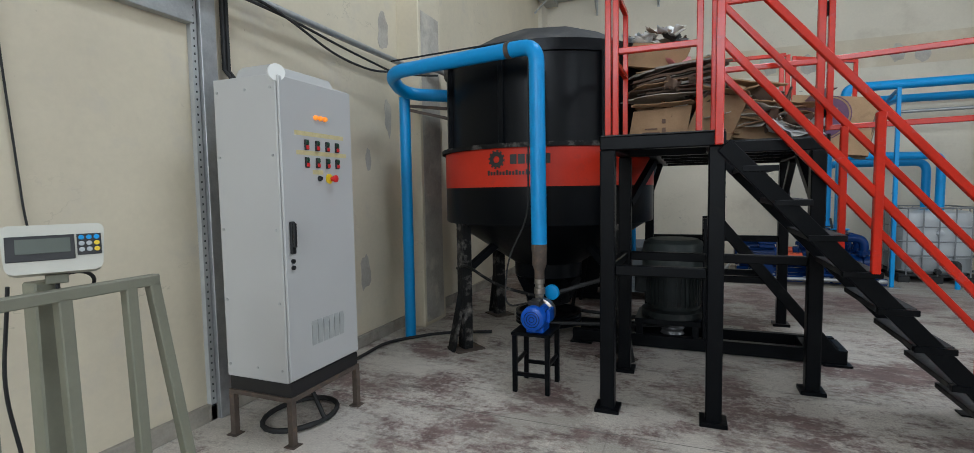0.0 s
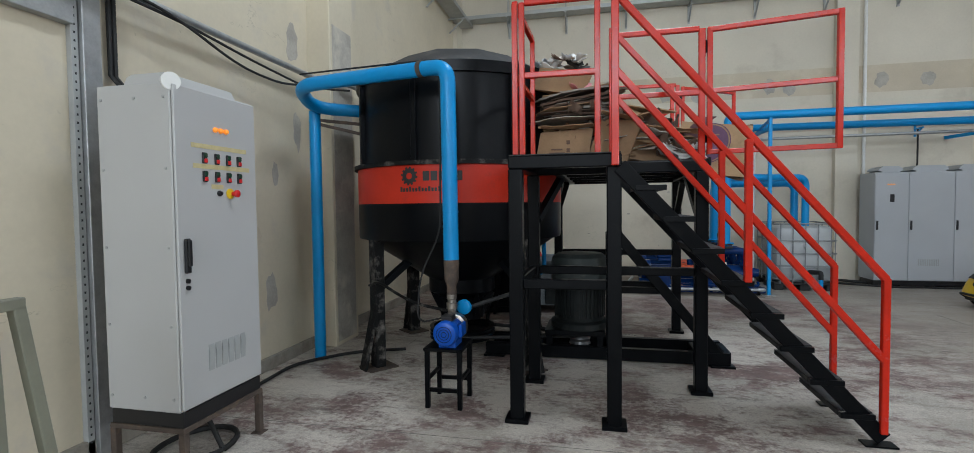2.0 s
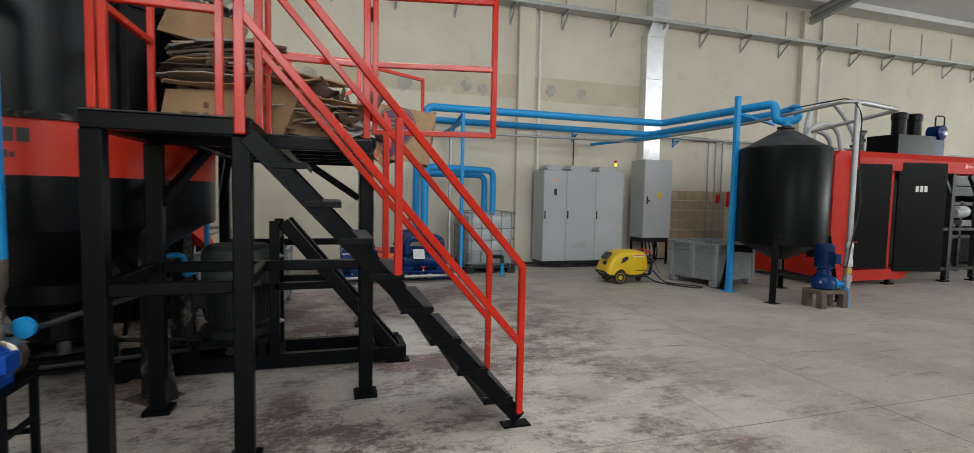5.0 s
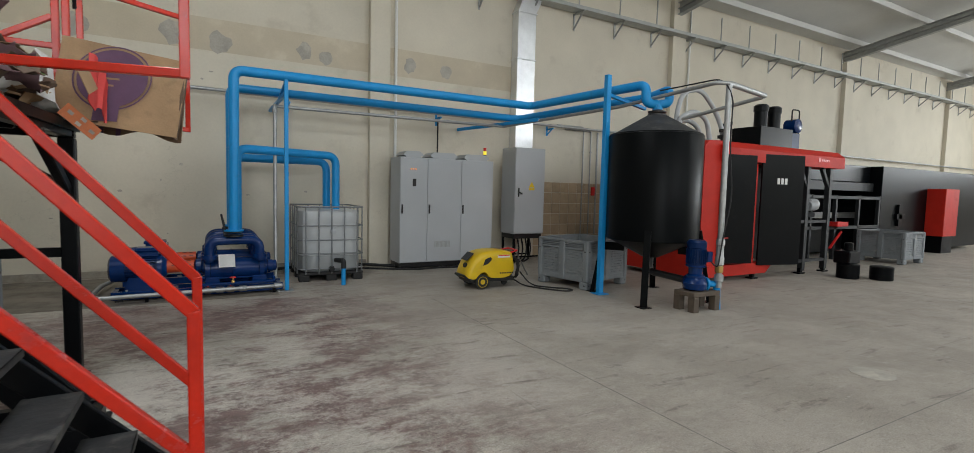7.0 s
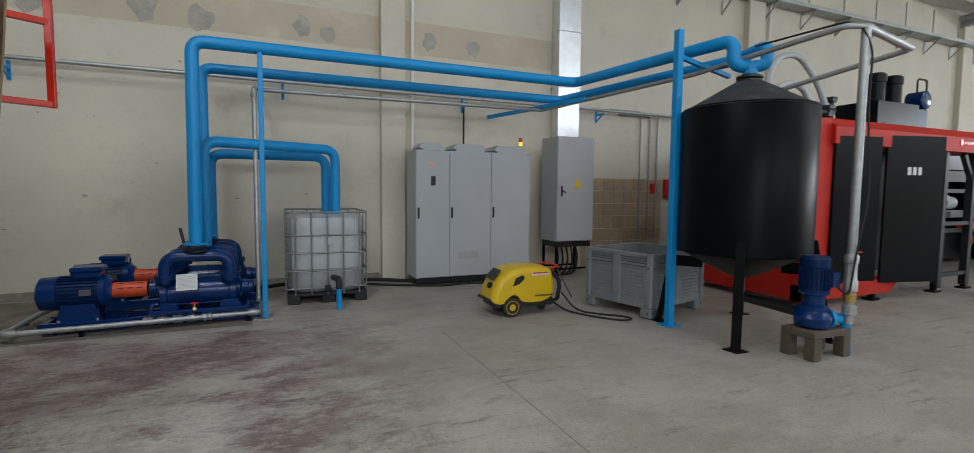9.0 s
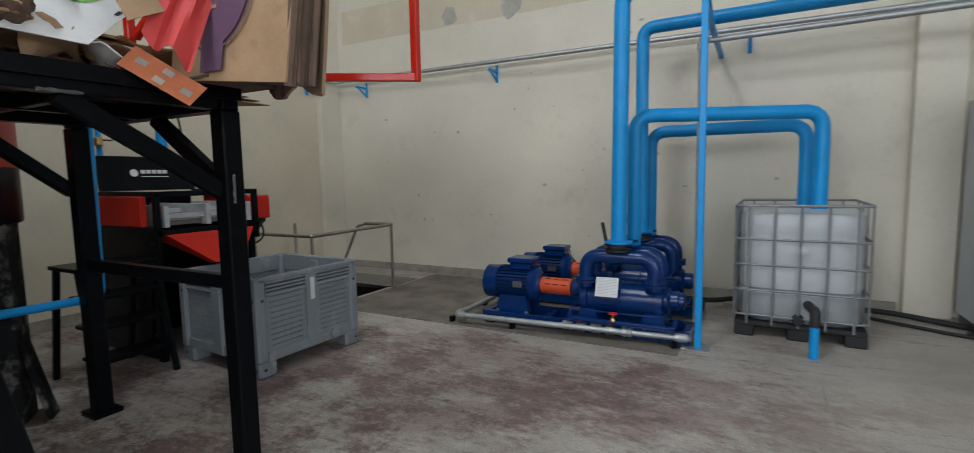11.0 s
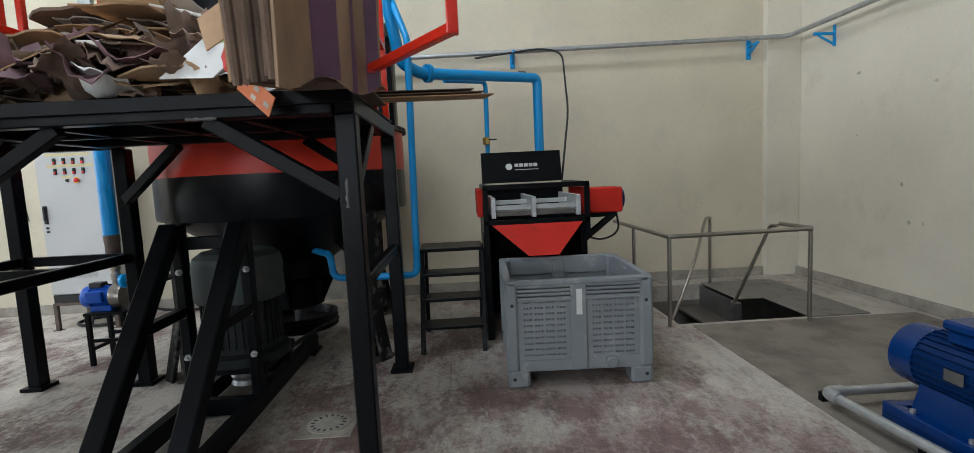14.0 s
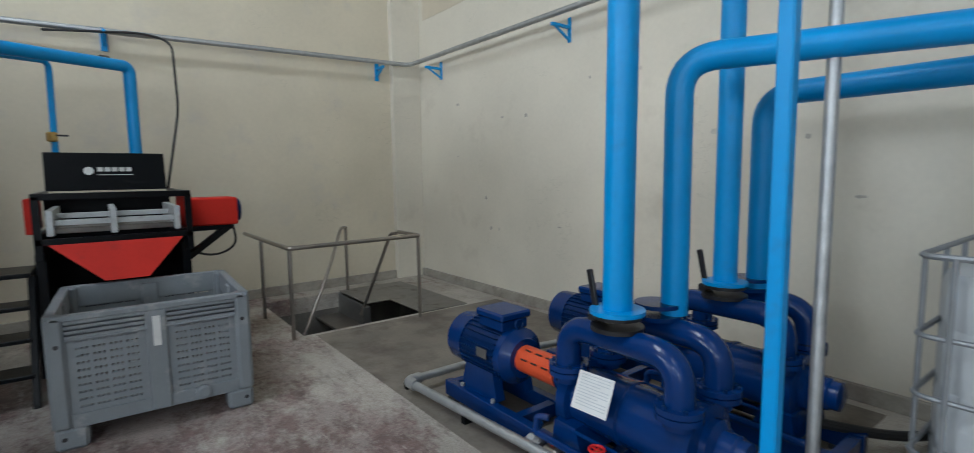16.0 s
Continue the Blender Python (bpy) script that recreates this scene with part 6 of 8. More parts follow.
bin1 = pallet_bin(1.02, 1.03, 0.77)
peg_holes(bin1, 1.02, 1.03)
bin1.matrix_world = pose(-0.42, 7.76, 0, 0, 0, -2)
part("bung", Geo().lathe([(0.045, 0), (0.045, 0.02), (0.03, 0.03)], (0.50, 0.22, 0.17), (1, 0, 0), 16), BINM, bin1, "round drain bung", True)
part("latch_label", Geo().box(0.512, 0.516, -0.02, 0.02, 0.52, 0.70, 0), PAPER, bin1, "torn white label", True)
part("pulp_slurry", Geo().box(-0.44, 0.44, -0.42, 0.42, 0.16, 0.36, 0.004), WET, bin1, "dark wet reject sludge", True)
ROOT[bin1] = bin1.matrix_world.copy()
bin2 = copy_thing(bin1, pose(7.42, 8.24, 0, 0, 0, 13))
bin2.scale = (1.1, 1.0, 1.0)
bin3 = copy_thing(bin1, pose(16.68, 7.66, 0, 0, 0, 0))
for o in (bin2, bin3):
    o["label"] = "grey slotted plastic pallet bin on the bare floor"

# ---- pressure washer ----
t = thing("pressure_washer", (5.76, 8.54, 0), "yellow wheeled pressure washer with hose coiled at its back", "pressure washer", rz=-2.0)
WL, WH = 1.08, 0.92
shell = [(-0.52, 0.20), (-0.50, 0.32), (-0.42, 0.52), (-0.30, 0.66), (-0.16, 0.72), (0.10, 0.73), (0.30, 0.70), (0.36, 0.66), (0.42, 0.20), (-0.10, 0.18), (-0.16, 0.30), (-0.25, 0.36), (-0.36, 0.30), (-0.42, 0.18)]
shell = [(x * WL, 0.18 + (z - 0.18) * WH) for x, z in shell]
for _ in range(2):
    shell = [(p[0] * (1 - f) + q[0] * f, p[1] * (1 - f) + q[1] * f) for p, q in zip(shell, shell[1:] + shell[:1]) for f in (0.25, 0.75)]
levels = [(-0.27, 0.80), (-0.266, 0.87), (-0.25, 0.93), (-0.22, 0.97), (-0.16, 0.99), (0.0, 1.0), (0.16, 0.99), (0.22, 0.97), (0.25, 0.93), (0.266, 0.87), (0.27, 0.80)]
vs = [(x * k, y, 0.18 + (z - 0.18) * k) for y, k in levels for x, z in shell]
n = len(shell)
fs = [[i * n + j, i * n + (j + 1) % n, (i + 1) * n + (j + 1) % n, (i + 1) * n + j] for i in range(len(levels) - 1) for j in range(n)] + [list(range(n))[::-1], [(len(levels) - 1) * n + j for j in range(n)]]
L = lambda name, g, m, par=None, lab="": part(name, g, m, par or t, lab, True)
L("shell", Geo().add(vs, fs), YELLOW, None, "glossy yellow moulded shell")
L("chassis", Geo().box(-0.48, 0.40, -0.24, 0.24, 0.12, 0.20, 0.01), PLASTIC)
for y in (-0.26, 0.26):
    w = L("wheel", Geo().lathe([(0.10, -0.035), (0.13, -0.03), (0.135, 0.0), (0.13, 0.03), (0.10, 0.035)], (-0.25, y, 0.135), (0, 1, 0), 28), RUBBER)
    for k in range(6):
        a = k * 1.0472
        L("spoke_gap", Geo().lathe([(0.016, -0.046), (0.016, 0.046)], (-0.25 + 0.066 * math.cos(a), y, 0.135 + 0.066 * math.sin(a)), (0, 1, 0), 10), RUBBER, w)
    L("rim", Geo().lathe([(0.0, -0.042), (0.04, -0.042), (0.05, -0.03), (0.095, -0.036), (0.10, 0.0), (0.095, 0.036), (0.05, 0.03), (0.0, 0.042)], (-0.25, y, 0.135), (0, 1, 0), 28), YELLOW, w, "yellow spoked rim")
L("castor", Geo().lathe([(0.06, -0.02), (0.07, 0), (0.06, 0.02)], (0.34, 0, 0.07), (0, 1, 0), 20), RUBBER)
L("bumper", Geo().tube(fillet([(-0.44, -0.26, 0.16), (-0.56, -0.2, 0.24), (-0.58, 0.2, 0.24), (-0.44, 0.26, 0.16)], 0.08), 0.022, 10), PLASTIC)
L("control_panel", Geo().box(-0.09, 0.09, -0.13, 0.13, -0.005, 0.005, 0.002, pose(-0.425, 0, 0.565, 0, -44, 0)), PLASTIC, None, "dark glossy control window")
L("gauge", Geo().lathe([(0.045, -0.02), (0.045, 0.012), (0.03, 0.014)], (-0.50, -0.08, 0.42), (-0.8, -0.3, 0.3), 16), PLASTIC)
L("side_sticker", Geo().prism([(-0.24, 0.42), (-0.14, 0.45), (-0.06, 0.53), (-0.10, 0.57), (-0.20, 0.53)], -0.274, -0.262), FRAMED)
L("name_plate", Geo().box(0.05, 0.30, -0.272, -0.268, 0.55, 0.60, 0), PAPER)
L("name_bar", Geo().box(0.06, 0.29, -0.274, -0.271, 0.58, 0.598, 0), KNOBR)
for i in range(8):
    L("letter_bar", Geo().box(0.10 + i * 0.035, 0.125 + i * 0.035, -0.272, -0.268, 0.26, 0.285, 0), INK)
L("handle", Geo().tube(fillet([(0.34, -0.2, 0.63), (0.5, -0.2, 0.66), (0.52, 0.2, 0.66), (0.34, 0.2, 0.63)], 0.06), 0.016, 10), KNOBR, None, "red push handle")
hose = []
for i in range(60):
    a = i * 0.42
    hose.append((0.52 + 0.02 * math.sin(i), 0.19 * math.cos(a) + 0.02 * math.sin(i * 1.7), 0.33 + 0.20 * math.sin(a)))
L("hose_coil", Geo().tube(hose, 0.017, 8), RUBBER)
L("lance", Geo().rod((0.45, -0.25, 0.62), (0.72, -0.2, 0.20), 0.012, 8), IRON)
t.matrix_world = pose(5.78, 8.57, 0, 0, 0, -2) @ Matrix.Scale(0.87, 4)
t = thing("washer_hose", (6.7, 8.2, 0), "black hose snaking over the floor from the washer", "hose")
part("hose", Geo().tube(fillet([(6.30, 8.45, 0.22), (6.42, 8.30, 0.012), (6.62, 8.02, 0.012), (6.80, 7.86, 0.012), (6.84, 7.72, 0.012), (6.68, 7.68, 0.012), (6.46, 7.95, 0.012), (6.30, 8.35, 0.012), (6.22, 8.55, 0.10)], 0.2), 0.012, 8), RUBBER, t)

# ---- white-water tank ----
C2 = (7.62, 6.95, 0)
t = thing("water_tank", C2, "dark slate conical-bottomed steel tank on four legs", "tank")
part("shell", Geo().lathe([(0.65, 0.86), (0.66, 0.87), (0.66, 2.35), (0.645, 2.38)], C2, n=48), SLATE, t)
part("roof_cone", Geo().lathe([(0.66, 2.36), (0.14, 2.66), (0.0, 2.67)], C2, n=40), LIDM, t, "dusty conical top")
part("bottom_cone", Geo().lathe([(0.12, 0.60), (0.65, 0.87)], C2, n=40), SLATE, t)
part("top_flange", flange(flange(Geo(), (C2[0], C2[1], 2.66), 0.13, 0.02), (C2[0], C2[1], 2.70), 0.13, 0.02), PLASTIC, t)
for a in (219, 129, 309, 39):
    d = Vector((math.cos(radians(a)), math.sin(radians(a)), 0))
    p = Vector(C2) + d * 0.83
    part("leg", Geo().beam(p, p - d * 0.17 + Vector((0, 0, 1.02)), 0.09, 0.06, 0.004, up=d), SLATE, t, "splayed flat steel leg")
    part("foot_plate", Geo().box(-0.08, 0.08, -0.08, 0.08, 0, 0.01, 0.001, Matrix.Translation(p)), SLATE, t)
    part("gusset", Geo().beam(p - d * 0.12 + Vector((0, 0, 0.72)), p - d * 0.45 + Vector((0, 0, 0.72)), 0.02, 0.12, 0.002), SLATE, t)
part("outlet", Geo().tube(fillet([(C2[0], C2[1], 0.68), (C2[0], C2[1], 0.38), (7.60, 6.25, 0.36)], 0.08, 5), 0.05, 14), PLASTIC, t)
t = thing("pump_block", (7.58, 6.05, 0), "rough dark timber stool under the transfer pump", "stool")
part("top", Geo().box(7.34, 7.86, 5.93, 6.25, 0.20, 0.26, 0.006), WOOD, t)
for x in (7.39, 7.80):
    for y in (5.97, 6.2):
        part("leg", Geo().box(x - 0.05, x + 0.05, y - 0.05, y + 0.05, 0, 0.20, 0.005), WOOD, t)
t = thing("transfer_pump", (7.60, 6.08, 0.26), "blue vertical transfer pump coupled to the tank", "pump")
tc = (7.56, 6.10, 0)
part("volute", Geo().lathe([(0.10, 0.26), (0.15, 0.28), (0.16, 0.36), (0.13, 0.42), (0.10, 0.44)], tc, n=24), NAVY, t)
part("lantern", Geo().lathe([(0.12, 0.43), (0.12, 0.46), (0.09, 0.48), (0.09, 0.56), (0.13, 0.58), (0.13, 0.60)], tc, n=24), NAVY, t)
part("motor", Geo().lathe([(0.115, 0.60), (0.115, 0.82), (0.125, 0.83), (0.125, 0.90), (0.10, 0.93), (0, 0.93)], tc, n=28), NAVY_D, t)
for i in range(24):
    a = 2 * math.pi * i / 24
    d = Vector((math.cos(a), math.sin(a), 0))
    part("fin", Geo().beam(Vector(tc) + d * 0.12 + Vector((0, 0, 0.62)), Vector(tc) + d * 0.12 + Vector((0, 0, 0.81)), 0.006, 0.02, 0, up=d), NAVY_D, t)
part("terminal_box", Geo().box(7.64, 7.74, 5.98, 6.08, 0.64, 0.78, 0.006), NAVY, t)
part("outlet_bend", Geo().tube(fillet([(7.68, 6.06, 0.34), (7.86, 5.99, 0.34), (7.86, 5.97, 0.0)], 0.08, 6), 0.045, 16), BLUE, t)
part("outlet_flange", flange(Geo(), (7.70, 6.055, 0.34), 0.09, 0.025, (1, -0.3, 0)), BLUE, t)
part("inlet_flange", flange(Geo(), (7.58, 6.22, 0.36), 0.09, 0.025, (0, 1, 0)), NAVY, t)
t = thing("delivery_pipe", (7.80, 5.94, 0.3), "galvanised delivery pipe with brass valve and black cable", "pipe")
part("pipe", Geo().tube(fillet([(7.84, 5.95, 0.30), (7.83, 5.95, 0.95), (7.80, 5.93, 2.97), (8.9, 6.15, 2.97)], 0.05, 4), 0.038, 14), GALV, t)
part("return_pipe", Geo().tube([(8.88, 6.15, 2.95), (8.93, 7.6, 2.80)], 0.030, 12), STRIP, t, "dull pale return pipe")
part("brass_valve", Geo().lathe([(0.045, 0.50), (0.055, 0.51), (0.055, 0.58), (0.045, 0.59)], (7.835, 5.95, 0), n=10), BRASS, t, "brass ball valve")
part("union", Geo().lathe([(0.045, 0.60), (0.06, 0.61), (0.06, 0.70), (0.05, 0.72), (0.05, 0.86), (0.058, 0.87), (0.058, 0.93), (0.04, 0.96)], (7.835, 5.95, 0), n=10), GALV, t)
part("union", Geo().lathe([(0.045, 0.38), (0.06, 0.39), (0.06, 0.47), (0.045, 0.48)], (7.84, 5.95, 0), n=10), GALV, t)
part("valve_handle", Geo().box(7.83, 7.98, 5.94, 5.96, 0.955, 0.965, 0.003), KNOBR, t)
part("cable", Geo().tube(fillet([(7.70, 6.03, 0.70), (7.74, 5.9, 0.55), (7.80, 5.89, 1.0), (7.92, 5.88, 1.5), (7.80, 5.87, 2.2), (7.83, 5.88, 2.8), (7.70, 5.95, 3.03), (7.5, 6.8, 2.98)], 0.2), 0.010, 6), RUBBER, t)

# ---- press line ----
t = thing("pulp_press", (11.3, 8.4, 0), "long red and black pulp moulding press with open doors", "press")
PF = 7.33
part("end_column", Geo().prism([(9.2, 0.10), (9.66, 0.10), (9.66, 2.38), (9.56, 2.46), (9.32, 2.46), (9.2, 2.36)], PF, 9.3), REDP, t, "red painted end frame")
part("base_beam", Geo().prism([(9.2, 0.10), (11.05, 0.10), (11.25, 0.26), (11.25, 0.30), (9.2, 0.30)], PF - 0.02, PF + 0.16), REDP, t)
part("top_beam", Geo().prism([(0, 2.14), (0, 2.36), (0.14, 2.48), (0.5, 2.48), (0.5, 2.14)], -13.5, -9.6, Matrix(((0, -1, 0, 0), (1, 0, 0, PF - 0.06), (0, 0, 1, 0), (0, 0, 0, 1)))), REDP, t, "red bevelled canopy")
part("emblem", Geo().lathe([(0.045, 0), (0.045, 0.004)], (12.55, PF - 0.062, 2.28), (0, -1, 0), 14), KNOBR, t)
for i in range(5):
    part("letter_bar", Geo().box(12.63 + i * 0.06, 12.67 + i * 0.06, PF - 0.064, PF - 0.06, 2.255, 2.30, 0), KNOBR, t)
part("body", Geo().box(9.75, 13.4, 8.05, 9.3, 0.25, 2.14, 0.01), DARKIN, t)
part("front_panel", Geo().box(10.62, 10.72, PF + 0.02, 8.05, 0.30, 2.14, 0.004), REDP, t)
part("door", Geo().box(0, 0.70, -0.018, 0.018, 0.34, 2.24, 0.004, pose(9.64, PF - 0.03, 0, 0, 0, -14)), TANKB, t, "black sheet door standing open")
dr = part("door", Geo().box(0, 0.95, -0.018, 0.018, 0.26, 2.30, 0.004, pose(10.75, PF - 0.03, 0, 0, 0, -14)), TANKB, t, "black sheet door standing open")
for i in range(3):
    part("door_label", Geo().box(0.34 + i * 0.085, 0.395 + i * 0.085, -0.021, -0.018, 1.76, 1.87, 0, pose(10.75, PF - 0.03, 0, 0, 0, -14)), WHITEP, dr)
for x in (12.35, 13.15):
    part("frame_post", Geo().box(x - 0.05, x + 0.05, PF, PF + 0.1, 0.06, 2.14, 0.005), FRAMED, t)
    part("frame_knee", Geo().beam((x, PF + 0.05, 1.72), (x - 0.28, PF + 0.05, 2.12), 0.07, 0.07, 0.004), FRAMED, t)
for z in (0.26, 1.05):
    part("frame_rail", Geo().box(12.0, 13.2, PF + 0.01, PF + 0.07, z - 0.03, z + 0.03, 0.003), FRAMED, t)
part("drive_wheel", Geo().lathe([(0.05, -0.03), (0.05, 0.0), (0.15, 0.0), (0.165, 0.01), (0.165, 0.05), (0.10, 0.06)], (12.05, PF + 0.35, 1.32), (0, -1, 0), 28), STAINLESS, t, "bright drive wheel")
part("gear_motor", Geo().lathe([(0.09, 0), (0.1, 0.02), (0.1, 0.26), (0.08, 0.28)], (12.9, PF + 0.3, 1.36), (1, 0, 0), 20), GREYD, t)
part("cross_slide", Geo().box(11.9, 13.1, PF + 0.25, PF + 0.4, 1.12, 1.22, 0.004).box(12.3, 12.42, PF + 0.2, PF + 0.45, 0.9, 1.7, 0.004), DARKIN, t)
for x in (9.4, 10.75, 12.3, 13.15):
    part("levelling_foot", Geo().box(x - 0.09, x + 0.09, PF - 0.02, PF + 0.12, 0.0, 0.03, 0.003).box(x - 0.03, x + 0.03, PF + 0.01, PF + 0.08, 0.03, 0.12, 0.002), BLACK, t)
part("oil_tank", Geo().box(11.65, 12.75, 7.95, 8.6, 2.48, 2.95, 0.006), TANKB, t)
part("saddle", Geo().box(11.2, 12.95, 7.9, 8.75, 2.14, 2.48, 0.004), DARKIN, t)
for x in (12.0, 12.45):
    h = part("hydraulic_motor", Geo().lathe([(0.10, 2.95), (0.13, 2.97), (0.13, 3.28), (0.145, 3.29), (0.145, 3.40), (0.11, 3.43), (0, 3.43)], (x, 8.2, 0), n=20), TANKB, t)
part("blue_motor", Geo().lathe([(0.11, -0.12), (0.15, -0.10), (0.15, 0.14), (0.11, 0.16)], (12.95, 8.1, 3.05), (0, -1, 0), 20), NAVY, t)
part("motor_block", Geo().box(12.80, 13.1, 8.0, 8.4, 2.48, 2.9, 0.01), NAVY_D, t)
part("cable_loop", Geo().tube(fillet([(12.85, 8.05, 3.15), (12.85, 8.05, 3.40), (13.12, 8.05, 3.40), (13.12, 8.05, 2.85)], 0.06, 5), 0.015, 8), RUBBER, t)
for i, (x, z) in enumerate(((10.55, 2.62), (10.72, 2.76), (10.90, 2.70), (11.08, 2.92), (11.24, 2.80), (11.40, 3.0))):
    part("valve_stem", Geo().rod((x, 8.0 + 0.1 * i, 2.40), (x, 8.0 + 0.1 * i, z), 0.03, 10).box(x - 0.06, x + 0.06, 7.95 + 0.1 * i, 8.08 + 0.1 * i, z, z + 0.06, 0.006), PLASTIC, t)
for pts in ([(9.46, 8.2, 2.45), (9.48, 8.2, 3.05), (9.62, 8.2, 3.42), (10.10, 8.2, 3.54), (10.55, 8.2, 3.18), (10.80, 8.2, 2.80), (10.84, 8.2, 2.45)],
            [(9.25, 8.0, 2.45), (9.30, 8.0, 2.90), (9.72, 8.0, 3.07), (10.07, 8.0, 2.94), (10.20, 8.0, 2.45)],
            [(9.60, 8.4, 2.45), (9.66, 8.4, 2.86), (9.95, 8.4, 2.98), (10.35, 8.4, 2.88), (10.45, 8.4, 2.45)]):
    part("suction_hose", Geo().tube(fillet(pts, 0.22, 6), 0.045, 12), IBCM, t, "ribbed milky plastic hose")
part("manifold", Geo().tube([(9.2, 8.3, 2.58), (11.1, 8.3, 2.58)], 0.05, 12), GALV, t)
for i in range(4):
    part("inner_pipe", Geo().tube(fillet([(10.0 + 0.18 * i, 8.0, 0.4), (10.0 + 0.18 * i, 7.9, 1.1 + 0.2 * i), (10.2 + 0.12 * i, 7.95, 1.6), (10.4, 8.0, 2.0)], 0.12), 0.022, 8), (NAVY, PLASTIC, IRON, NAVY)[i], t)
part("inner_frame", Geo().box(10.42, 10.5, PF + 0.1, PF + 0.18, 0.3, 2.14, 0.004).box(9.8, 10.8, 7.9, 7.96, 1.15, 1.22, 0.004), REDP, t)
t = thing("drying_oven", (17.0, 9.2, 0), "long dark steel drying oven with open framework", "oven")
part("housing", Geo().box(17.8, 24.5, 8.4, 10.6, 0.1, 2.42, 0.01), SLATE, t)
part("hood", Geo().box(13.5, 17.8, 8.7, 10.6, 1.98, 2.42, 0.01), TANKB, t)
part("light_panel", Geo().box(13.5, 17.8, 8.6, 8.66, 1.74, 1.96, 0.004), FRAMED, t)
part("light_panel", Geo().box(13.5, 17.8, 9.0, 9.05, 1.0, 1.16, 0.004), IRON, t)
part("back_panel", Geo().box(13.5, 17.8, 9.8, 9.85, 0.1, 1.95, 0.004), DARKIN, t)
part("lower_box", Geo().box(13.5, 17.4, 9.1, 9.7, 0.08, 0.72, 0.006), TANKB, t)
for x in (13.45, 14.5, 15.6, 16.7, 17.75):
    part("frame_post", Geo().box(x - 0.04, x + 0.04, 8.40, 8.48, 0.0, 1.62, 0.004), FRAMED, t)
for z in (0.80, 1.56):
    part("frame_rail", Geo().box(13.45, 17.8, 8.40, 8.48, z - 0.04, z + 0.04, 0.004), FRAMED, t)
part("gear_motor", Geo().lathe([(0.10, 0), (0.13, 0.02), (0.13, 0.3), (0.1, 0.32)], (14.1, 8.3, 1.38), (1, 0, 0), 20), GREYD, t)
part("red_lever", Geo().beam((15.3, 8.35, 0.3), (15.8, 8.35, 0.70), 0.05, 0.04, 0.003), KNOBR, t)
part("red_block", Geo().box(15.4, 15.9, 8.25, 8.5, 0.84, 0.95, 0.004), KNOBR, t)
part("latch", Geo().box(18.6, 19.1, 8.33, 8.4, 1.0, 1.14, 0.004).box(18.7, 18.9, 8.33, 8.4, 0.8, 1.4, 0.004), BLACK, t)
part("red_box", Geo().box(20.5, 21.4, 7.95, 8.4, 0.5, 1.88, 0.01), REDP, t, "red motor housing")
part("support", Geo().box(20.6, 21.3, 8.0, 8.4, 0.0, 0.5, 0.006), BLACK, t)
for x, y, h in ((12.68, 6.68, 0.28), (13.10, 6.30, 0.26)):
    k = single("oil_drum_base", Geo().lathe([(0.17, 0.0), (0.19, 0.01), (0.19, h - 0.01), (0.17, h)], (x, y, 0), n=28), BLACK, "squat black steel tub on the floor", "tub", "black tubs")
single("small_gearbox", Geo().box(12.55, 12.95, 6.6, 6.9, 0.28, 0.52, 0.02).lathe([(0.08, 0.52), (0.08, 0.66), (0.05, 0.68)], (12.8, 6.75, 0), n=16), TANKB, "black gear unit resting on a tub", "gearbox")

# ---- vibrating screen and the corner ----
t = thing("vibrating_screen", (-1.45, 7.62, 0), "black and red vibrating pulp screen with raised hood", "screening machine")
part("hood", Geo().prism([(-1.88, 1.42), (-1.82, 1.42), (-1.90, 1.74), (-1.94, 1.74)], 7.18, 8.02), TANKB, t, "raised black hood panel")
part("emblem", Geo().lathe([(0.035, 0), (0.035, 0.003)], (-1.862, 7.47, 1.585), (1, 0, 0.25), 16), WHITEP, t)
for i in range(5):
    part("letter_bar", Geo().box(-1.868, -1.860, 7.53 + i * 0.05, 7.57 + i * 0.05, 1.57, 1.615, 0), WHITEP, t)
part("letter_bar", Geo().box(-1.862, -1.852, 7.53, 7.78, 1.545, 1.555, 0), WHITEP, t)
part("back_panel", Geo().box(-2.02, -1.95, 7.15, 8.05, 0.0, 1.40, 0.004), TANKB, t)
for y in (7.17, 8.05):
    part("side_panel", Geo().prism([(-1.95, 0.10), (-1.2, 0.10), (-1.1, 0.8), (-1.0, 1.05), (-1.0, 1.12), (-1.95, 1.12)], y - 0.015, y + 0.015), TANKB, t)
    part("frame_post", Geo().beam((-1.0, y + (0.03 if y > 8 else -0.0), 0.95), (-1.0, y + (0.03 if y > 8 else 0), 1.40), 0.045, 0.045, 0.003), TANKB, t)
    part("frame_leg", Geo().beam((-1.05, y, 0), (-1.05, y, 1.0), 0.06, 0.06, 0.004), TANKB, t)
    part("frame_rail", Geo().beam((-1.0, y, 1.395), (-1.90, y, 1.40), 0.045, 0.045, 0.003), TANKB, t)
part("frame_rail", Geo().beam((-1.0, 7.15, 1.395), (-1.0, 8.10, 1.395), 0.045, 0.045, 0.003), TANKB, t)
part("frame_rail", Geo().beam((-1.0, 7.15, 1.08), (-1.0, 8.10, 1.08), 0.045, 0.045, 0.003), TANKB, t)
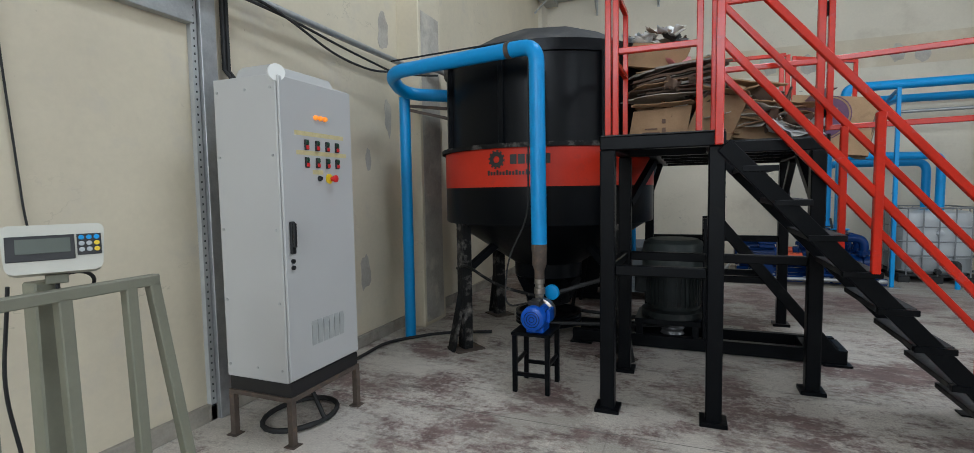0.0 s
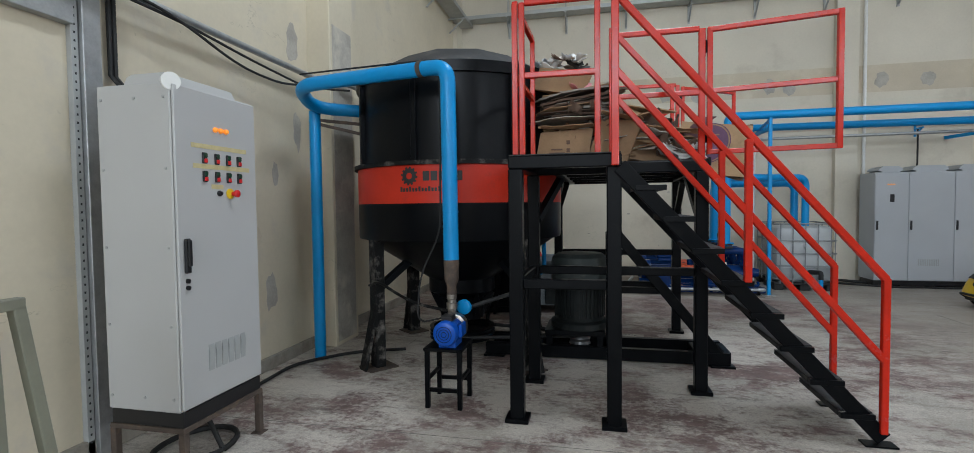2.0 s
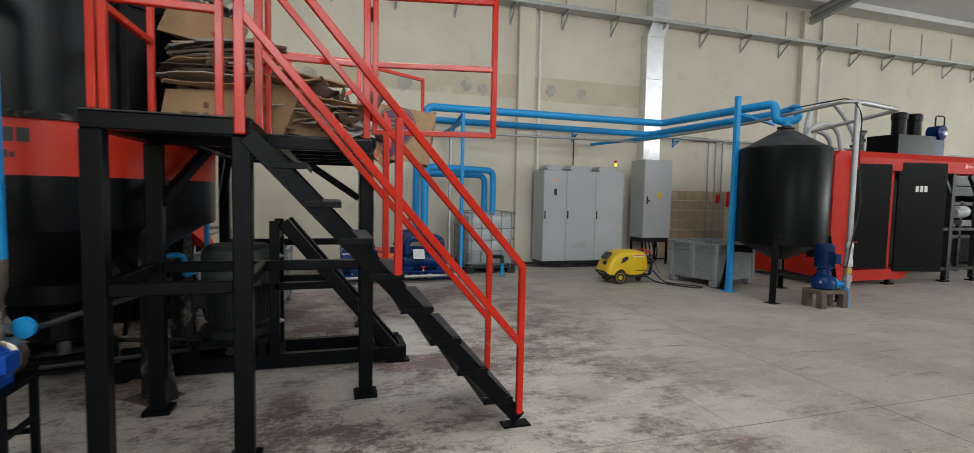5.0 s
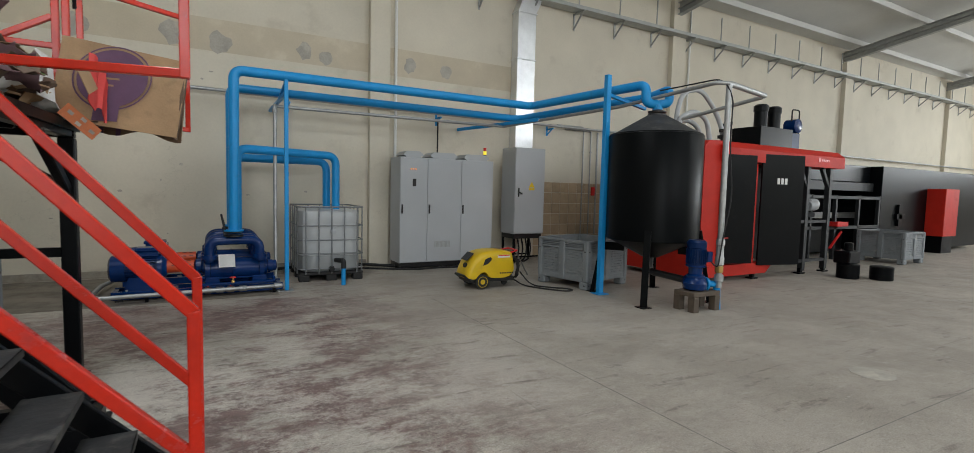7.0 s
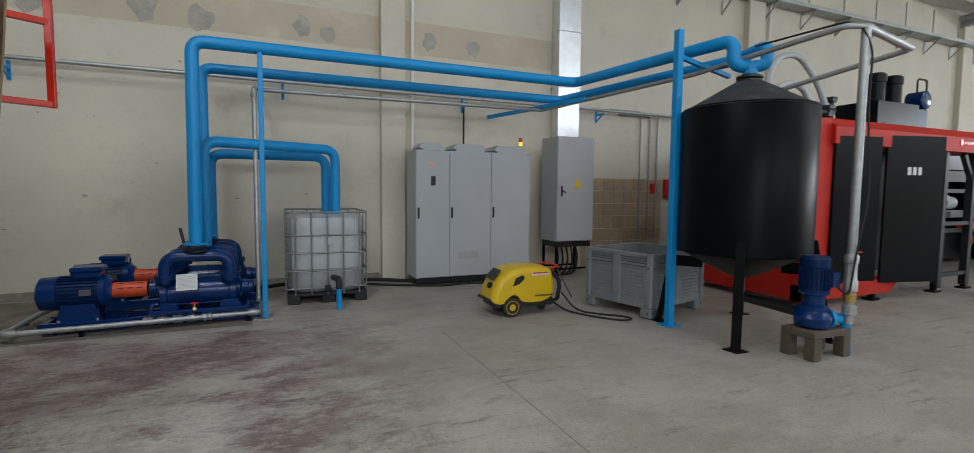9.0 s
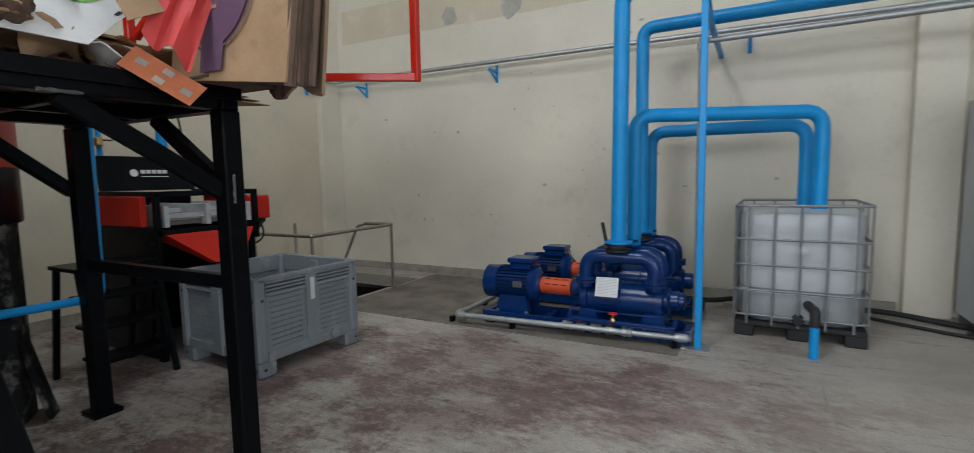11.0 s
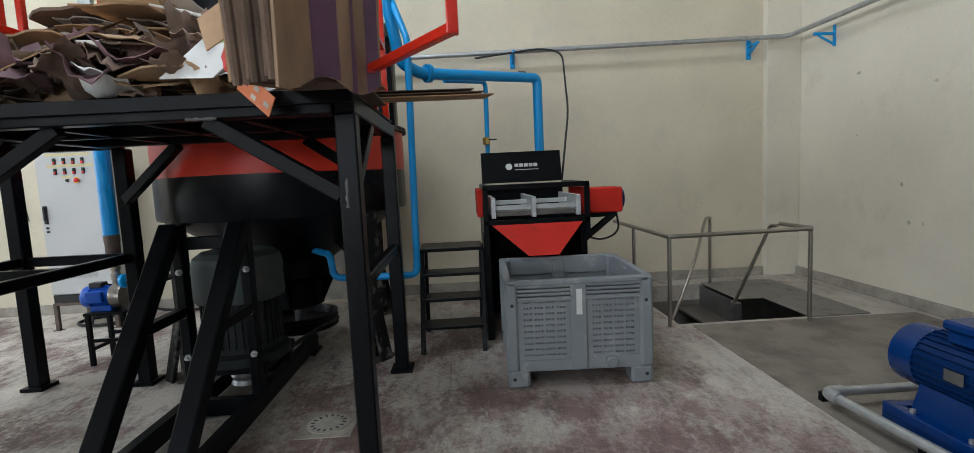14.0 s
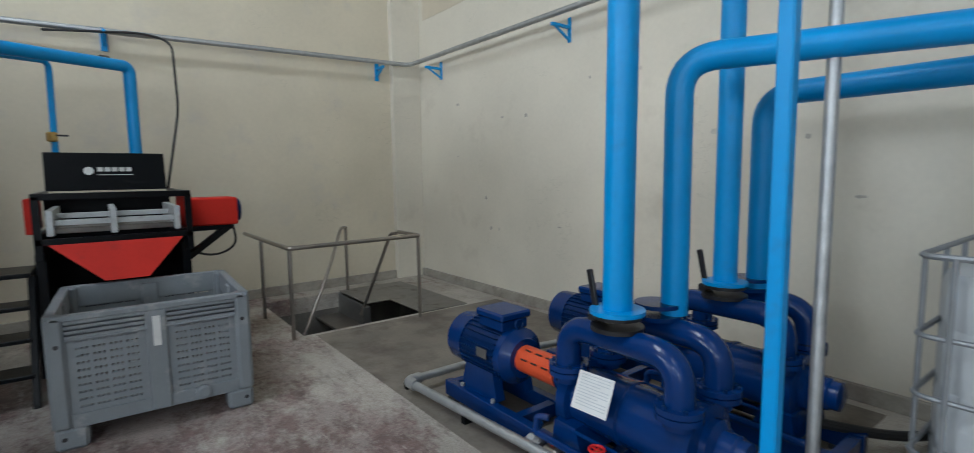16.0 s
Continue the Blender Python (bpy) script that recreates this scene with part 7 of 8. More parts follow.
part("red_side", Geo().box(-1.8, -1.1, 7.10, 7.15, 1.13, 1.38, 0.006), REDP, t)
part("red_side", Geo().box(-1.8, -1.15, 8.08, 8.12, 1.10, 1.36, 0.006), REDP, t)
part("screen_bed", Geo().box(-1.85, -1.05, 7.22, 8.0, 1.13, 1.17, 0.004), PLATE, t, "galvanised slotted screen bed")
for y in (7.24, 7.60, 8.0):
    part("bed_divider", Geo().box(-1.85, -0.98, y - 0.02, y + 0.02, 1.12, 1.30, 0.003), TROUGH, t, "pale steel divider")
part("bed_crossbar", Geo().box(-1.06, -1.02, 7.26, 7.98, 1.19, 1.23, 0.003), TROUGH, t)
part("bed_crossbar", Geo().box(-1.4, -1.36, 7.26, 7.98, 1.22, 1.26, 0.003), TROUGH, t)
hop = Geo()
hop.add([(-0.97, 7.22, 1.06), (-0.97, 8.03, 1.06), (-0.80, 7.78, 0.80), (-0.80, 7.52, 0.80), (-1.3, 7.22, 1.06), (-1.3, 8.03, 1.06), (-0.88, 7.78, 0.79), (-0.88, 7.52, 0.79)],
        [(0, 1, 2, 3), (4, 7, 6, 5), (0, 3, 7, 4), (1, 5, 6, 2), (2, 6, 7, 3), (0, 4, 5, 1)])
part("discharge_hopper", hop, REDP, t, "red discharge hopper")
part("drive_housing", Geo().box(-1.65, -1.30, 8.12, 8.50, 1.10, 1.34, 0.012), REDP, t, "red motor housing")
part("motor_end", Geo().lathe([(0.10, 0), (0.10, 0.04), (0.08, 0.05)], (-1.47, 8.50, 1.22), (0, 1, 0), 20), NAVY_D, t)
part("motor_bracket", Geo().beam((-1.2, 8.08, 0.86), (-1.35, 8.42, 1.08), 0.05, 0.05, 0.003).beam((-1.3, 8.08, 1.08), (-1.35, 8.45, 1.08), 0.05, 0.04, 0.003), TANKB, t)
part("cable", Geo().tube(fillet([(-1.47, 8.48, 1.1), (-1.40, 8.5, 0.9), (-1.35, 8.3, 0.82), (-1.3, 8.1, 0.9)], 0.12), 0.010, 8), RUBBER, t)
for y in (7.17, 8.05):
    part("base_beam", Geo().beam((-1.95, y, 0.06), (-1.05, y, 0.06), 0.06, 0.08, 0.003), TANKB, t)
t = thing("step_ladder", (-1.0, 6.83, 0), "black welded steel step stool with four treads", "steps")
for y in (6.57, 7.10):
    part("front_leg", Geo().beam((-0.76, y, 0.0), (-0.98, y + 0.02, 0.86), 0.04, 0.04, 0.004), BLACK, t)
    part("rear_leg", Geo().beam((-1.42, y, 0.0), (-1.30, y + 0.02, 0.86), 0.04, 0.04, 0.004), BLACK, t)
for i, z in enumerate((0.22, 0.45, 0.66)):
    x = -0.76 - 0.22 * z / 0.86
    part("tread", Geo().box(x - 0.20, x + 0.05, 6.58, 7.10, z - 0.015, z + 0.012, 0.004), BLACK, t)
part("top_step", Geo().box(-1.36, -0.94, 6.56, 7.12, 0.855, 0.885, 0.005), BLACK, t)

# screen feed and drain pipes
t = thing("screen_feed_pipe", (-1.95, 7.85, 1.5), "sky-blue pipe from the pulper down into the screen", "pipe")
part("pipe", Geo().tube(fillet([(-0.90, 6.42, 3.0), (-1.0, 6.5, 2.50), (-1.12, 6.65, 2.43), (-1.99, 7.82, 2.51), (-2.0, 7.82, 1.60)], 0.07, 8), 0.05, 16), BLUE, t)
part("flange", flange(flange(Geo(), (-1.16, 6.70, 2.435), 0.08, 0.02, (-0.6, 0.8, 0.05)), (-1.175, 6.72, 2.437), 0.08, 0.02, (-0.6, 0.8, 0.05)), BLUE, t)
part("weld_joint", Geo().tube([(-1.88, 7.62, 2.516), (-1.905, 7.67, 2.517)], 0.054, 16), RUST, t)
part("branch", Geo().tube(fillet([(-1.6, 6.85, 2.45), (-2.02, 7.27, 2.50), (-1.98, 7.26, 1.6)], 0.07, 5), 0.025, 12), BLUE, t)
part("valve", Geo().lathe([(0.03, 1.83), (0.04, 1.84), (0.04, 1.90), (0.03, 1.91)], (-1.97, 7.25, 0), n=10), BRASS, t)
part("valve_lever", Geo().box(-1.96, -1.94, 7.25, 7.36, 1.875, 1.89, 0.003), PLASTIC, t)
t = thing("drain_pipe", (-0.95, 6.75, 0.5), "thin sky-blue pipe from the tank bottom up to the rim", "pipe")
part("pipe", Geo().tube(fillet([(-1.2, 5.5, 0.92), (-0.69, 5.86, 0.92), (-0.69, 5.88, 0.72), (-0.64, 6.57, 0.72), (-0.66, 6.60, 2.6), (-0.92, 6.47, 2.97)], 0.07, 5), 0.028, 12), BLUE, t)
t = thing("conduit_drop", (-2.0, 8.0, 1.7), "thin black cable hanging from the wall pipe to the screen", "cable")
part("cable", Geo().tube(fillet([(-2.93, 7.2, 2.95), (-2.85, 8.0, 3.02), (-2.75, 8.25, 2.95), (-2.35, 8.22, 2.2), (-1.93, 8.04, 1.42)], 0.15), 0.012, 8), RUBBER, t)

# pit rails and covers
t = thing("pit_railing", (-1.2, 9.6, 0), "dull stainless tube railing round the sump pit", "railing")
RZ = 0.86
part("top_rail", Geo().tube(fillet([(-2.75, 8.84, RZ), (-1.10, 8.86, RZ), (-1.02, 10.18, RZ + 0.02), (-1.5, 10.18, RZ + 0.02)], 0.03, 4), 0.021, 12), STAINLESS, t)
for x, y in ((-2.05, 8.85), (-1.11, 8.87), (-1.03, 10.17)):
    part("post", Geo().rod((x, y, 0), (x, y, RZ), 0.019, 12), STAINLESS, t)
part("slanted_grab", Geo().tube(fillet([(-1.5, 10.15, RZ), (-1.58, 10.13, RZ), (-1.85, 9.85, -0.1)], 0.05, 4), 0.019, 12), STAINLESS, t)
part("far_post", Geo().rod((-2.72, 10.05, 0.0), (-2.72, 10.05, 0.86), 0.019, 12), STAINLESS, t)
part("curved_grab", Geo().tube(fillet([(-2.73, 10.06, 0.845), (-2.62, 9.95, 0.86), (-2.2, 9.6, 0.35), (-1.9, 9.15, -0.35)], 0.4, 10), 0.019, 12), STAINLESS, t)
g = Geo().box(-2.78, -1.9, 9.95, 10.86, 0.0, 0.012, 0.002).box(-1.9, -1.14, 10.25, 10.86, 0.0, 0.012, 0.002)
t = single("pit_cover", g, PLATE, "damp grey chequered steel plate over the pit", "cover plate")
t = thing("pit_steps", (-2.3, 9.75, -1.2), "stainless steps leading down into the pit", "steps")
part("tread", Geo().box(-2.75, -1.85, 9.62, 9.93, -0.30, -0.27, 0.003), STAINLESS, t)
part("riser", Geo().box(-2.75, -1.85, 9.925, 9.945, -1.2, -0.02, 0.002), IRON, t)
part("post", Geo().box(-1.9, -1.8, 9.86, 9.95, -1.2, -0.01, 0.004), IRON, t)
g = single("floor_drain", Geo().box(0.24, 0.58, 5.90, 6.24, 0.0, 0.007, 0.002), CONCRETE, "round slotted floor drain cover set in the concrete", "drain")
part("cover", Geo().lathe([(0.13, 0.0), (0.13, 0.013), (0.12, 0.014), (0.0, 0.014)], (0.41, 6.07, 0), n=28), PLASTER, g)
for i in range(16):
    a = 2 * math.pi * i / 16
    d = Vector((math.cos(a), math.sin(a), 0))
    part("drain_slot", Geo().beam(Vector((0.41, 6.07, 0.0145)) + d * 0.085, Vector((0.41, 6.07, 0.0145)) + d * 0.11, 0.014, 0.002, 0), PLASTIC, g)

# ---- weighing scale by the west wall ----
t = thing("platform_scale", (-2.0, 0.9, 0), "olive-grey platform scale with a tubular guard and indicator", "scale")
part("platform", Geo().box(-2.6, -1.55, 0.2, 1.45, 0.06, 0.14, 0.008), OLIVE, t)
for x in (-2.5, -1.65):
    for y in (0.3, 1.35):
        part("foot", Geo().lathe([(0.04, 0), (0.04, 0.02), (0.015, 0.025), (0.015, 0.06)], (x, y, 0), n=16), RUBBER, t)
top_a, top_b = Vector((-1.86, 1.27, 1.255)), Vector((-1.86, 0.35, 1.255))
part("top_rail", Geo().beam(top_a + Vector((0, 0.02, 0)), top_b, 0.04, 0.04, 0.004), OLIVE, t)
for y0, y1 in ((1.27, 1.435), (1.185, 1.215), (0.978, 1.0), (0.77, 0.77)):
    part("baluster", Geo().beam((-1.86, y0, 1.245), (-1.86, y1, 0.13), 0.04, 0.04, 0.004), OLIVE, t)
part("column", Geo().beam((-2.0, 0.995, 0.13), (-2.0, 0.995, 1.29), 0.075, 0.075, 0.006), OLIVE, t)
ind = thing("weight_indicator", (-1.92, 1.0, 1.285), "cream weight indicator with a grey display and coloured keys", "indicator", rz=62.0)
L = lambda name, g, m, par=None, lab="": part(name, g, m, par or ind, lab, True)
tilt = pose(0, 0, 0.11, -12, 0, 0)
case = L("case", Geo().prism([(-0.122, -0.055), (-0.116, -0.068), (-0.10, -0.075), (0.10, -0.075), (0.116, -0.068), (0.122, -0.055), (0.130, 0.062), (0.124, 0.075), (0.112, 0.080), (-0.112, 0.080), (-0.124, 0.075), (-0.130, 0.062)], -0.03, 0.05, tilt), CREAMP, None, "cream plastic case")
L("bezel", Geo().box(-0.118, 0.05, -0.034, -0.03, -0.035, 0.045, 0.002, tilt), PLASTIC, case)
L("display", Geo().box(-0.095, 0.04, -0.037, -0.034, -0.012, 0.035, 0.001, tilt), LCD, case, "grey-green display")
L("keypad", Geo().box(0.056, 0.12, -0.034, -0.03, -0.025, 0.045, 0.002, tilt), PLASTIC, case)
for i in range(3):
    for j in range(3):
        L("key", Geo().lathe([(0.008, 0), (0.007, 0.004)], (0.068 + i * 0.02, -0.034, 0.033 - j * 0.02), (0, -1, 0), 12), SIGNY if (i == 2 and j > 0) else (BLUE if j == 0 else GREYD), case)
for o in case.children:
    if o.name.startswith("key") and not o.name.startswith("keypad"):
        o.data.transform(tilt)
L("neck", Geo().box(-0.03, 0.03, 0.0, 0.06, 0.0, 0.03, 0.003), OLIVE)
t = thing("indicator_cable", (-1.95, 0.8, 0.14), "thin black coiled cable hanging from the indicator", "cable")
loop = [(-1.93 + 0.01 * math.sin(a * 2), 1.06 + 0.055 * math.cos(a), 1.27 + 0.045 * math.sin(a)) for a in np.linspace(0, 18.8, 50)]
part("coil", Geo().tube(loop, 0.006, 6), RUBBER, t)
part("drop", Geo().tube(fillet([(-1.90, 0.86, 1.30), (-1.92, 0.86, 1.2), (-1.90, 0.83, 1.0), (-1.92, 0.88, 0.7), (-1.88, 0.87, 0.4), (-1.9, 0.9, 0.14)], 0.1), 0.006, 6), RUBBER, t)

# ---- cardboard on the deck ----
crng = random.Random(11)


def sheet_geo(w, d, th, fold, rnd, wob=0.02):
    """A limp sheet of board: creased across its middle, crumpled, with ragged edges."""
    nx, ny = 9, 7
    g = Geo()
    vs = []
    ph, q1, q2, cut = rnd.uniform(0, 6), rnd.uniform(5, 11), rnd.uniform(4, 9), rnd.uniform(0.0, 0.35)
    jit = [[(rnd.uniform(-0.045, 0.045) * w, rnd.uniform(-0.045, 0.045) * d, rnd.gauss(0, 0.12)) for j in range(ny + 1)] for i in range(nx + 1)]
    for k in (0, 1):
        for i in range(nx + 1):
            for j in range(ny + 1):
                u, v = i / nx - 0.5, j / ny - 0.5
                jx, jy, jz = jit[i][j]
                rim = 1.0 if i in (0, nx) or j in (0, ny) else 0.35
                z = abs(u) * fold + wob * (math.sin(5 * u + ph) * math.cos(4 * v + ph) + 0.5 * abs(math.sin(q1 * u + q2 * v + ph)) + jz)
                tear = 1 - cut * max(0.0, u * v * 4)
                vs.append((u * w * tear + jx * rim, v * d * tear + jy * rim, z + k * th))
    s = (nx + 1) * (ny + 1)
    at = lambda k, i, j: k * s + i * (ny + 1) + j
    fs = []
    for i in range(nx):
        for j in range(ny):
            fs.append([at(1, i, j), at(1, i + 1, j), at(1, i + 1, j + 1), at(1, i, j + 1)])
            fs.append([at(0, i, j), at(0, i, j + 1), at(0, i + 1, j + 1), at(0, i + 1, j)])
    for i in range(nx):
        fs.append([at(0, i, 0), at(0, i + 1, 0), at(1, i + 1, 0), at(1, i, 0)])
        fs.append([at(0, i, ny), at(1, i, ny), at(1, i + 1, ny), at(0, i + 1, ny)])
    for j in range(ny):
        fs.append([at(0, 0, j), at(1, 0, j), at(1, 0, j + 1), at(0, 0, j + 1)])
        fs.append([at(0, nx, j), at(0, nx, j + 1), at(1, nx, j + 1), at(1, nx, j)])
    return g.add(vs, fs)


def board(m, w, d, th, material, label, fold=0.0, wob=0.015, seed=None):
    rnd = random.Random(crng.random() if seed is None else seed)
    g = sheet_geo(w, d, th, fold, rnd, wob)
    me = g.mesh("cardboard_sheet", 70)
    me.materials.append(material)
    o = new("cardboard_sheet", me)
    o.matrix_world = m
    return tagged(o, label, "cardboard", "waste cardboard on the deck")


def heap(x, y):
    """Height of the heap over the deck."""
    return 0.72 * math.exp(-((x + 0.12) ** 2 / 0.22 + (y - 5.35) ** 2 / 0.50)) + 0.30 * math.exp(-((x - 0.45) ** 2 / 0.2 + (y - 5.1) ** 2 / 0.8)) + 0.05


KINDS = [(CARD, "flattened brown cardboard box on the heap"), (CARD, "flattened brown cardboard box on the heap"), (CARDD, "dark torn cardboard sheet in the heap"), (CARDW, "grey-white cardboard sheet in the heap")]
for i in range(95):
    x, y = crng.uniform(-0.12, 0.72), crng.uniform(4.62, 6.25)
    hh = heap(x, y)
    f = crng.random()
    z = DZ + 0.02 + hh * f
    k, lab = KINDS[crng.randrange(4)]
    w, d = crng.uniform(0.3, 0.72), crng.uniform(0.22, 0.5)
    slope_x = crng.uniform(-12, 12) + (14 if y < 5.2 else -12) * f
    board(pose(x, y, z, slope_x, crng.uniform(-14, 14), crng.uniform(-60, 60)), w, d, crng.uniform(0.004, 0.012), k, lab, crng.uniform(-0.06, 0.12), crng.uniform(0.005, 0.03))
# cartons that can be told apart
def carton(m, w, d, h, label, open_flaps=True):
    t = thing("crushed_carton", (0, 0, 0), label, "carton", "waste cardboard on the deck")
    t.matrix_world = m
    k = 0.012
    body = Geo()
    sk = 0.05
    body.prism([(-w / 2, 0), (w / 2, 0), (w / 2 + sk, h), (-w / 2 + sk, h * 0.9)], -d / 2, d / 2)
    part("body", body, CARD, t, "", True)
    if open_flaps:
        for s in (-1, 1):
            fl = sheet_geo(w, d * 0.5, 0.006, 0.03, random.Random(s), 0.01)
            fl.v = [Vector((v.x + sk, v.y + s * d * 0.72, v.z + h * 0.95 + abs(v.y) * 0.2)) for v in fl.v]
            part("flap", fl, CARD, t, "", True)
    return t


carton(pose(-0.27, 4.62, DZ + 0.002, 0, 0, 3), 0.46, 0.26, 0.31, "crushed brown carton with printed marks near the edge")
for k, (px, pz, pw, ph2) in enumerate(((-0.30, 2.06, 0.10, 0.012), (-0.30, 2.03, 0.14, 0.010), (-0.30, 2.00, 0.12, 0.010), (-0.20, 2.12, 0.03, 0.035), (-0.20, 2.05, 0.03, 0.035))):
    single("carton_print", Geo().box(px - pw / 2, px + pw / 2, 4.478 + 0.05 * (px + 0.27), 4.482 + 0.05 * (px + 0.27), pz - ph2 / 2, pz + ph2 / 2, 0), CARDS, "faint brown print on the crushed carton", "print", "carton print")
carton(pose(0.14, 4.66, DZ + 0.01, 0, 14, -8), 0.34, 0.30, 0.40, "crushed brown carton sagging on the deck")
carton(pose(0.50, 4.80, DZ + 0.01, 0, 8, 6), 0.50, 0.40, 0.26, "flattened brown carton low on the deck")
carton(pose(-0.32, 4.88, DZ + 0.70, 6, 10, 4), 0.48, 0.36, 0.22, "crushed brown carton on top of the heap", False)
for i in range(11):
    board(pose(-0.14 + crng.uniform(-0.07, 0.07), 4.72 + crng.uniform(-0.04, 0.08), DZ + 0.40 + 0.026 * i, crng.uniform(-4, 6), -7 + crng.uniform(-4, 4), crng.uniform(-10, 12)), crng.uniform(0.62, 0.82), 0.46, (0.006, 0.016, 0.008, 0.02)[i % 4], (CARDW, CARDD, CARDD, CARDW, CARD, CARDD)[i % 6], "warped stack of flattened cardboard", 0.02, 0.012)
for i in range(24):
    board(pose(-0.34 + crng.uniform(-0.2, 0.26), 4.88 + crng.uniform(-0.12, 0.2), DZ + 0.90 + 0.005 * i, crng.uniform(-22, 22), crng.uniform(-22, 22), crng.uniform(0, 180)), crng.uniform(0.09, 0.24), crng.uniform(0.06, 0.13), 0.004, (PAPER, CARDW, GREYD, CARDW, CARDD, RUBBER, PAPER)[i % 7], "torn pale paper and film on top of the heap", 0.08, 0.018)
board(pose(-0.12, 4.72, DZ + 0.68, 30, 10, 20), 0.2, 0.14, 0.004, PINKP, "crumpled pink paper wedged under the carton", 0.1, 0.03)
for i in range(5):
    board(pose(0.62 + 0.06 * i, 4.52 + 0.05 * (i % 3), DZ + 0.05 + 0.05 * (i % 2), crng.uniform(10, 50), crng.uniform(0, 25), crng.uniform(0, 90)), crng.uniform(0.14, 0.28), crng.uniform(0.08, 0.14), 0.004, PAPER, "torn white paper scrap at the deck edge", 0.1, 0.02)
for i in range(16):
    board(pose(0.80 + crng.uniform(-0.06, 0.12), crng.uniform(4.5, 6.1), DZ + crng.uniform(0.02, 0.12), crng.uniform(-25, 25), crng.uniform(-5, 30), crng.uniform(0, 180)), crng.uniform(0.18, 0.4), crng.uniform(0.12, 0.24), 0.006, (CARDD, CARD, CARDD, PAPER)[i % 4], "torn scraps of wet card at the deck edge", 0.12, 0.04)


def panel(name, o, u, v, th, material, parent, label=""):
    """A flat board with one corner at o and sides u and v, th thick."""
    o, u, v = Vector(o), Vector(u), Vector(v)
    n = u.cross(v).normalized() * th
    vs = [o, o + u, o + u + v, o + v, o + n, o + u + n, o + u + v + n, o + v + n]
    g = Geo().add(vs, [(0, 3, 2, 1), (4, 5, 6, 7), (0, 1, 5, 4), (1, 2, 6, 5), (2, 3, 7, 6), (3, 0, 4, 7)])
    return part(name, g, material, parent, label)


t = thing("carton_bundle", (1.2, 6.35, DZ), "bundle of flattened brown cartons with purple print overhanging the deck", "carton", "waste cardboard on the deck")
for i in range(5):
    ox, oy = 1.68 - 0.012 * (i % 2), 6.22 + 0.030 * i
    ix, iy = 0.92 + 0.032 * i, 6.24 + 0.085 * i
    lean = 0.09 - 0.01 * i
    panel("board", (ix, iy, 1.95 + 0.004 * i), (ox - ix, oy - iy, -0.09), (lean, 0.02, 0.58), 0.010, CARDS if i else CARD, t)
    part("fold", Geo().tube([(ox - 0.012, oy + 0.014, 1.85 + 0.004 * i), (ox + lean * 0.5 - 0.005, oy + 0.02, 2.18), (ox + lean - 0.012, oy + 0.034, 2.46)], [0.016, 0.024, 0.017], 8), CARDD, t, "soft worn carton edge")
panel("resting_board", (0.35, 5.75, 1.94), (0.60, 0.0, 0.0), (0, 0.66, 0.0), 0.010, CARDD, t)
panel("resting_board", (0.45, 6.20, 1.935), (0.75, 0.02, 0.0), (0, 0.36, 0.0), 0.010, CARDD, t)
ux, vx = Vector((0.76, -0.02, 0)).normalized(), Vector((0.10, 0.02, 0.58)).normalized()
nn = ux.cross(vx).normalized()
cc = Vector((0.90, 6.22, 1.945)) + ux * 0.34 + vx * 0.32 + nn * 0.0010 + Vector((0, -0.002, 0))


def disc(g, r0, r1, n=36):
    for i in range(n):
        a, b = 2 * math.pi * i / n, 2 * math.pi * (i + 1) / n
        g.add([cc + (ux * math.cos(w) + vx * math.sin(w)) * r + Vector((0, -0.001, 0)) for w, r in ((a, r0), (a, r1), (b, r1), (b, r0))], [(0, 1, 2, 3)])
    return g


part("printed_disc", disc(Geo(), 0.0, 0.21), PURPLE, t, "round purple print")
part("printed_ring", disc(Geo(), 0.225, 0.235), PURPLE, t)
for i in range(4):
    q = cc - ux * 0.10 + vx * (0.09 - 0.05 * i) + Vector((0, -0.003, 0))
    panel("print_line", q, ux * (0.2 - 0.03 * i), vx * 0.014, 0.0005, CARD, t)
panel("printed_foot", Vector((0.90, 6.217, 1.95)) + ux * 0.26, ux * 0.15, vx * 0.16, 0.0006, PURPLE, t)


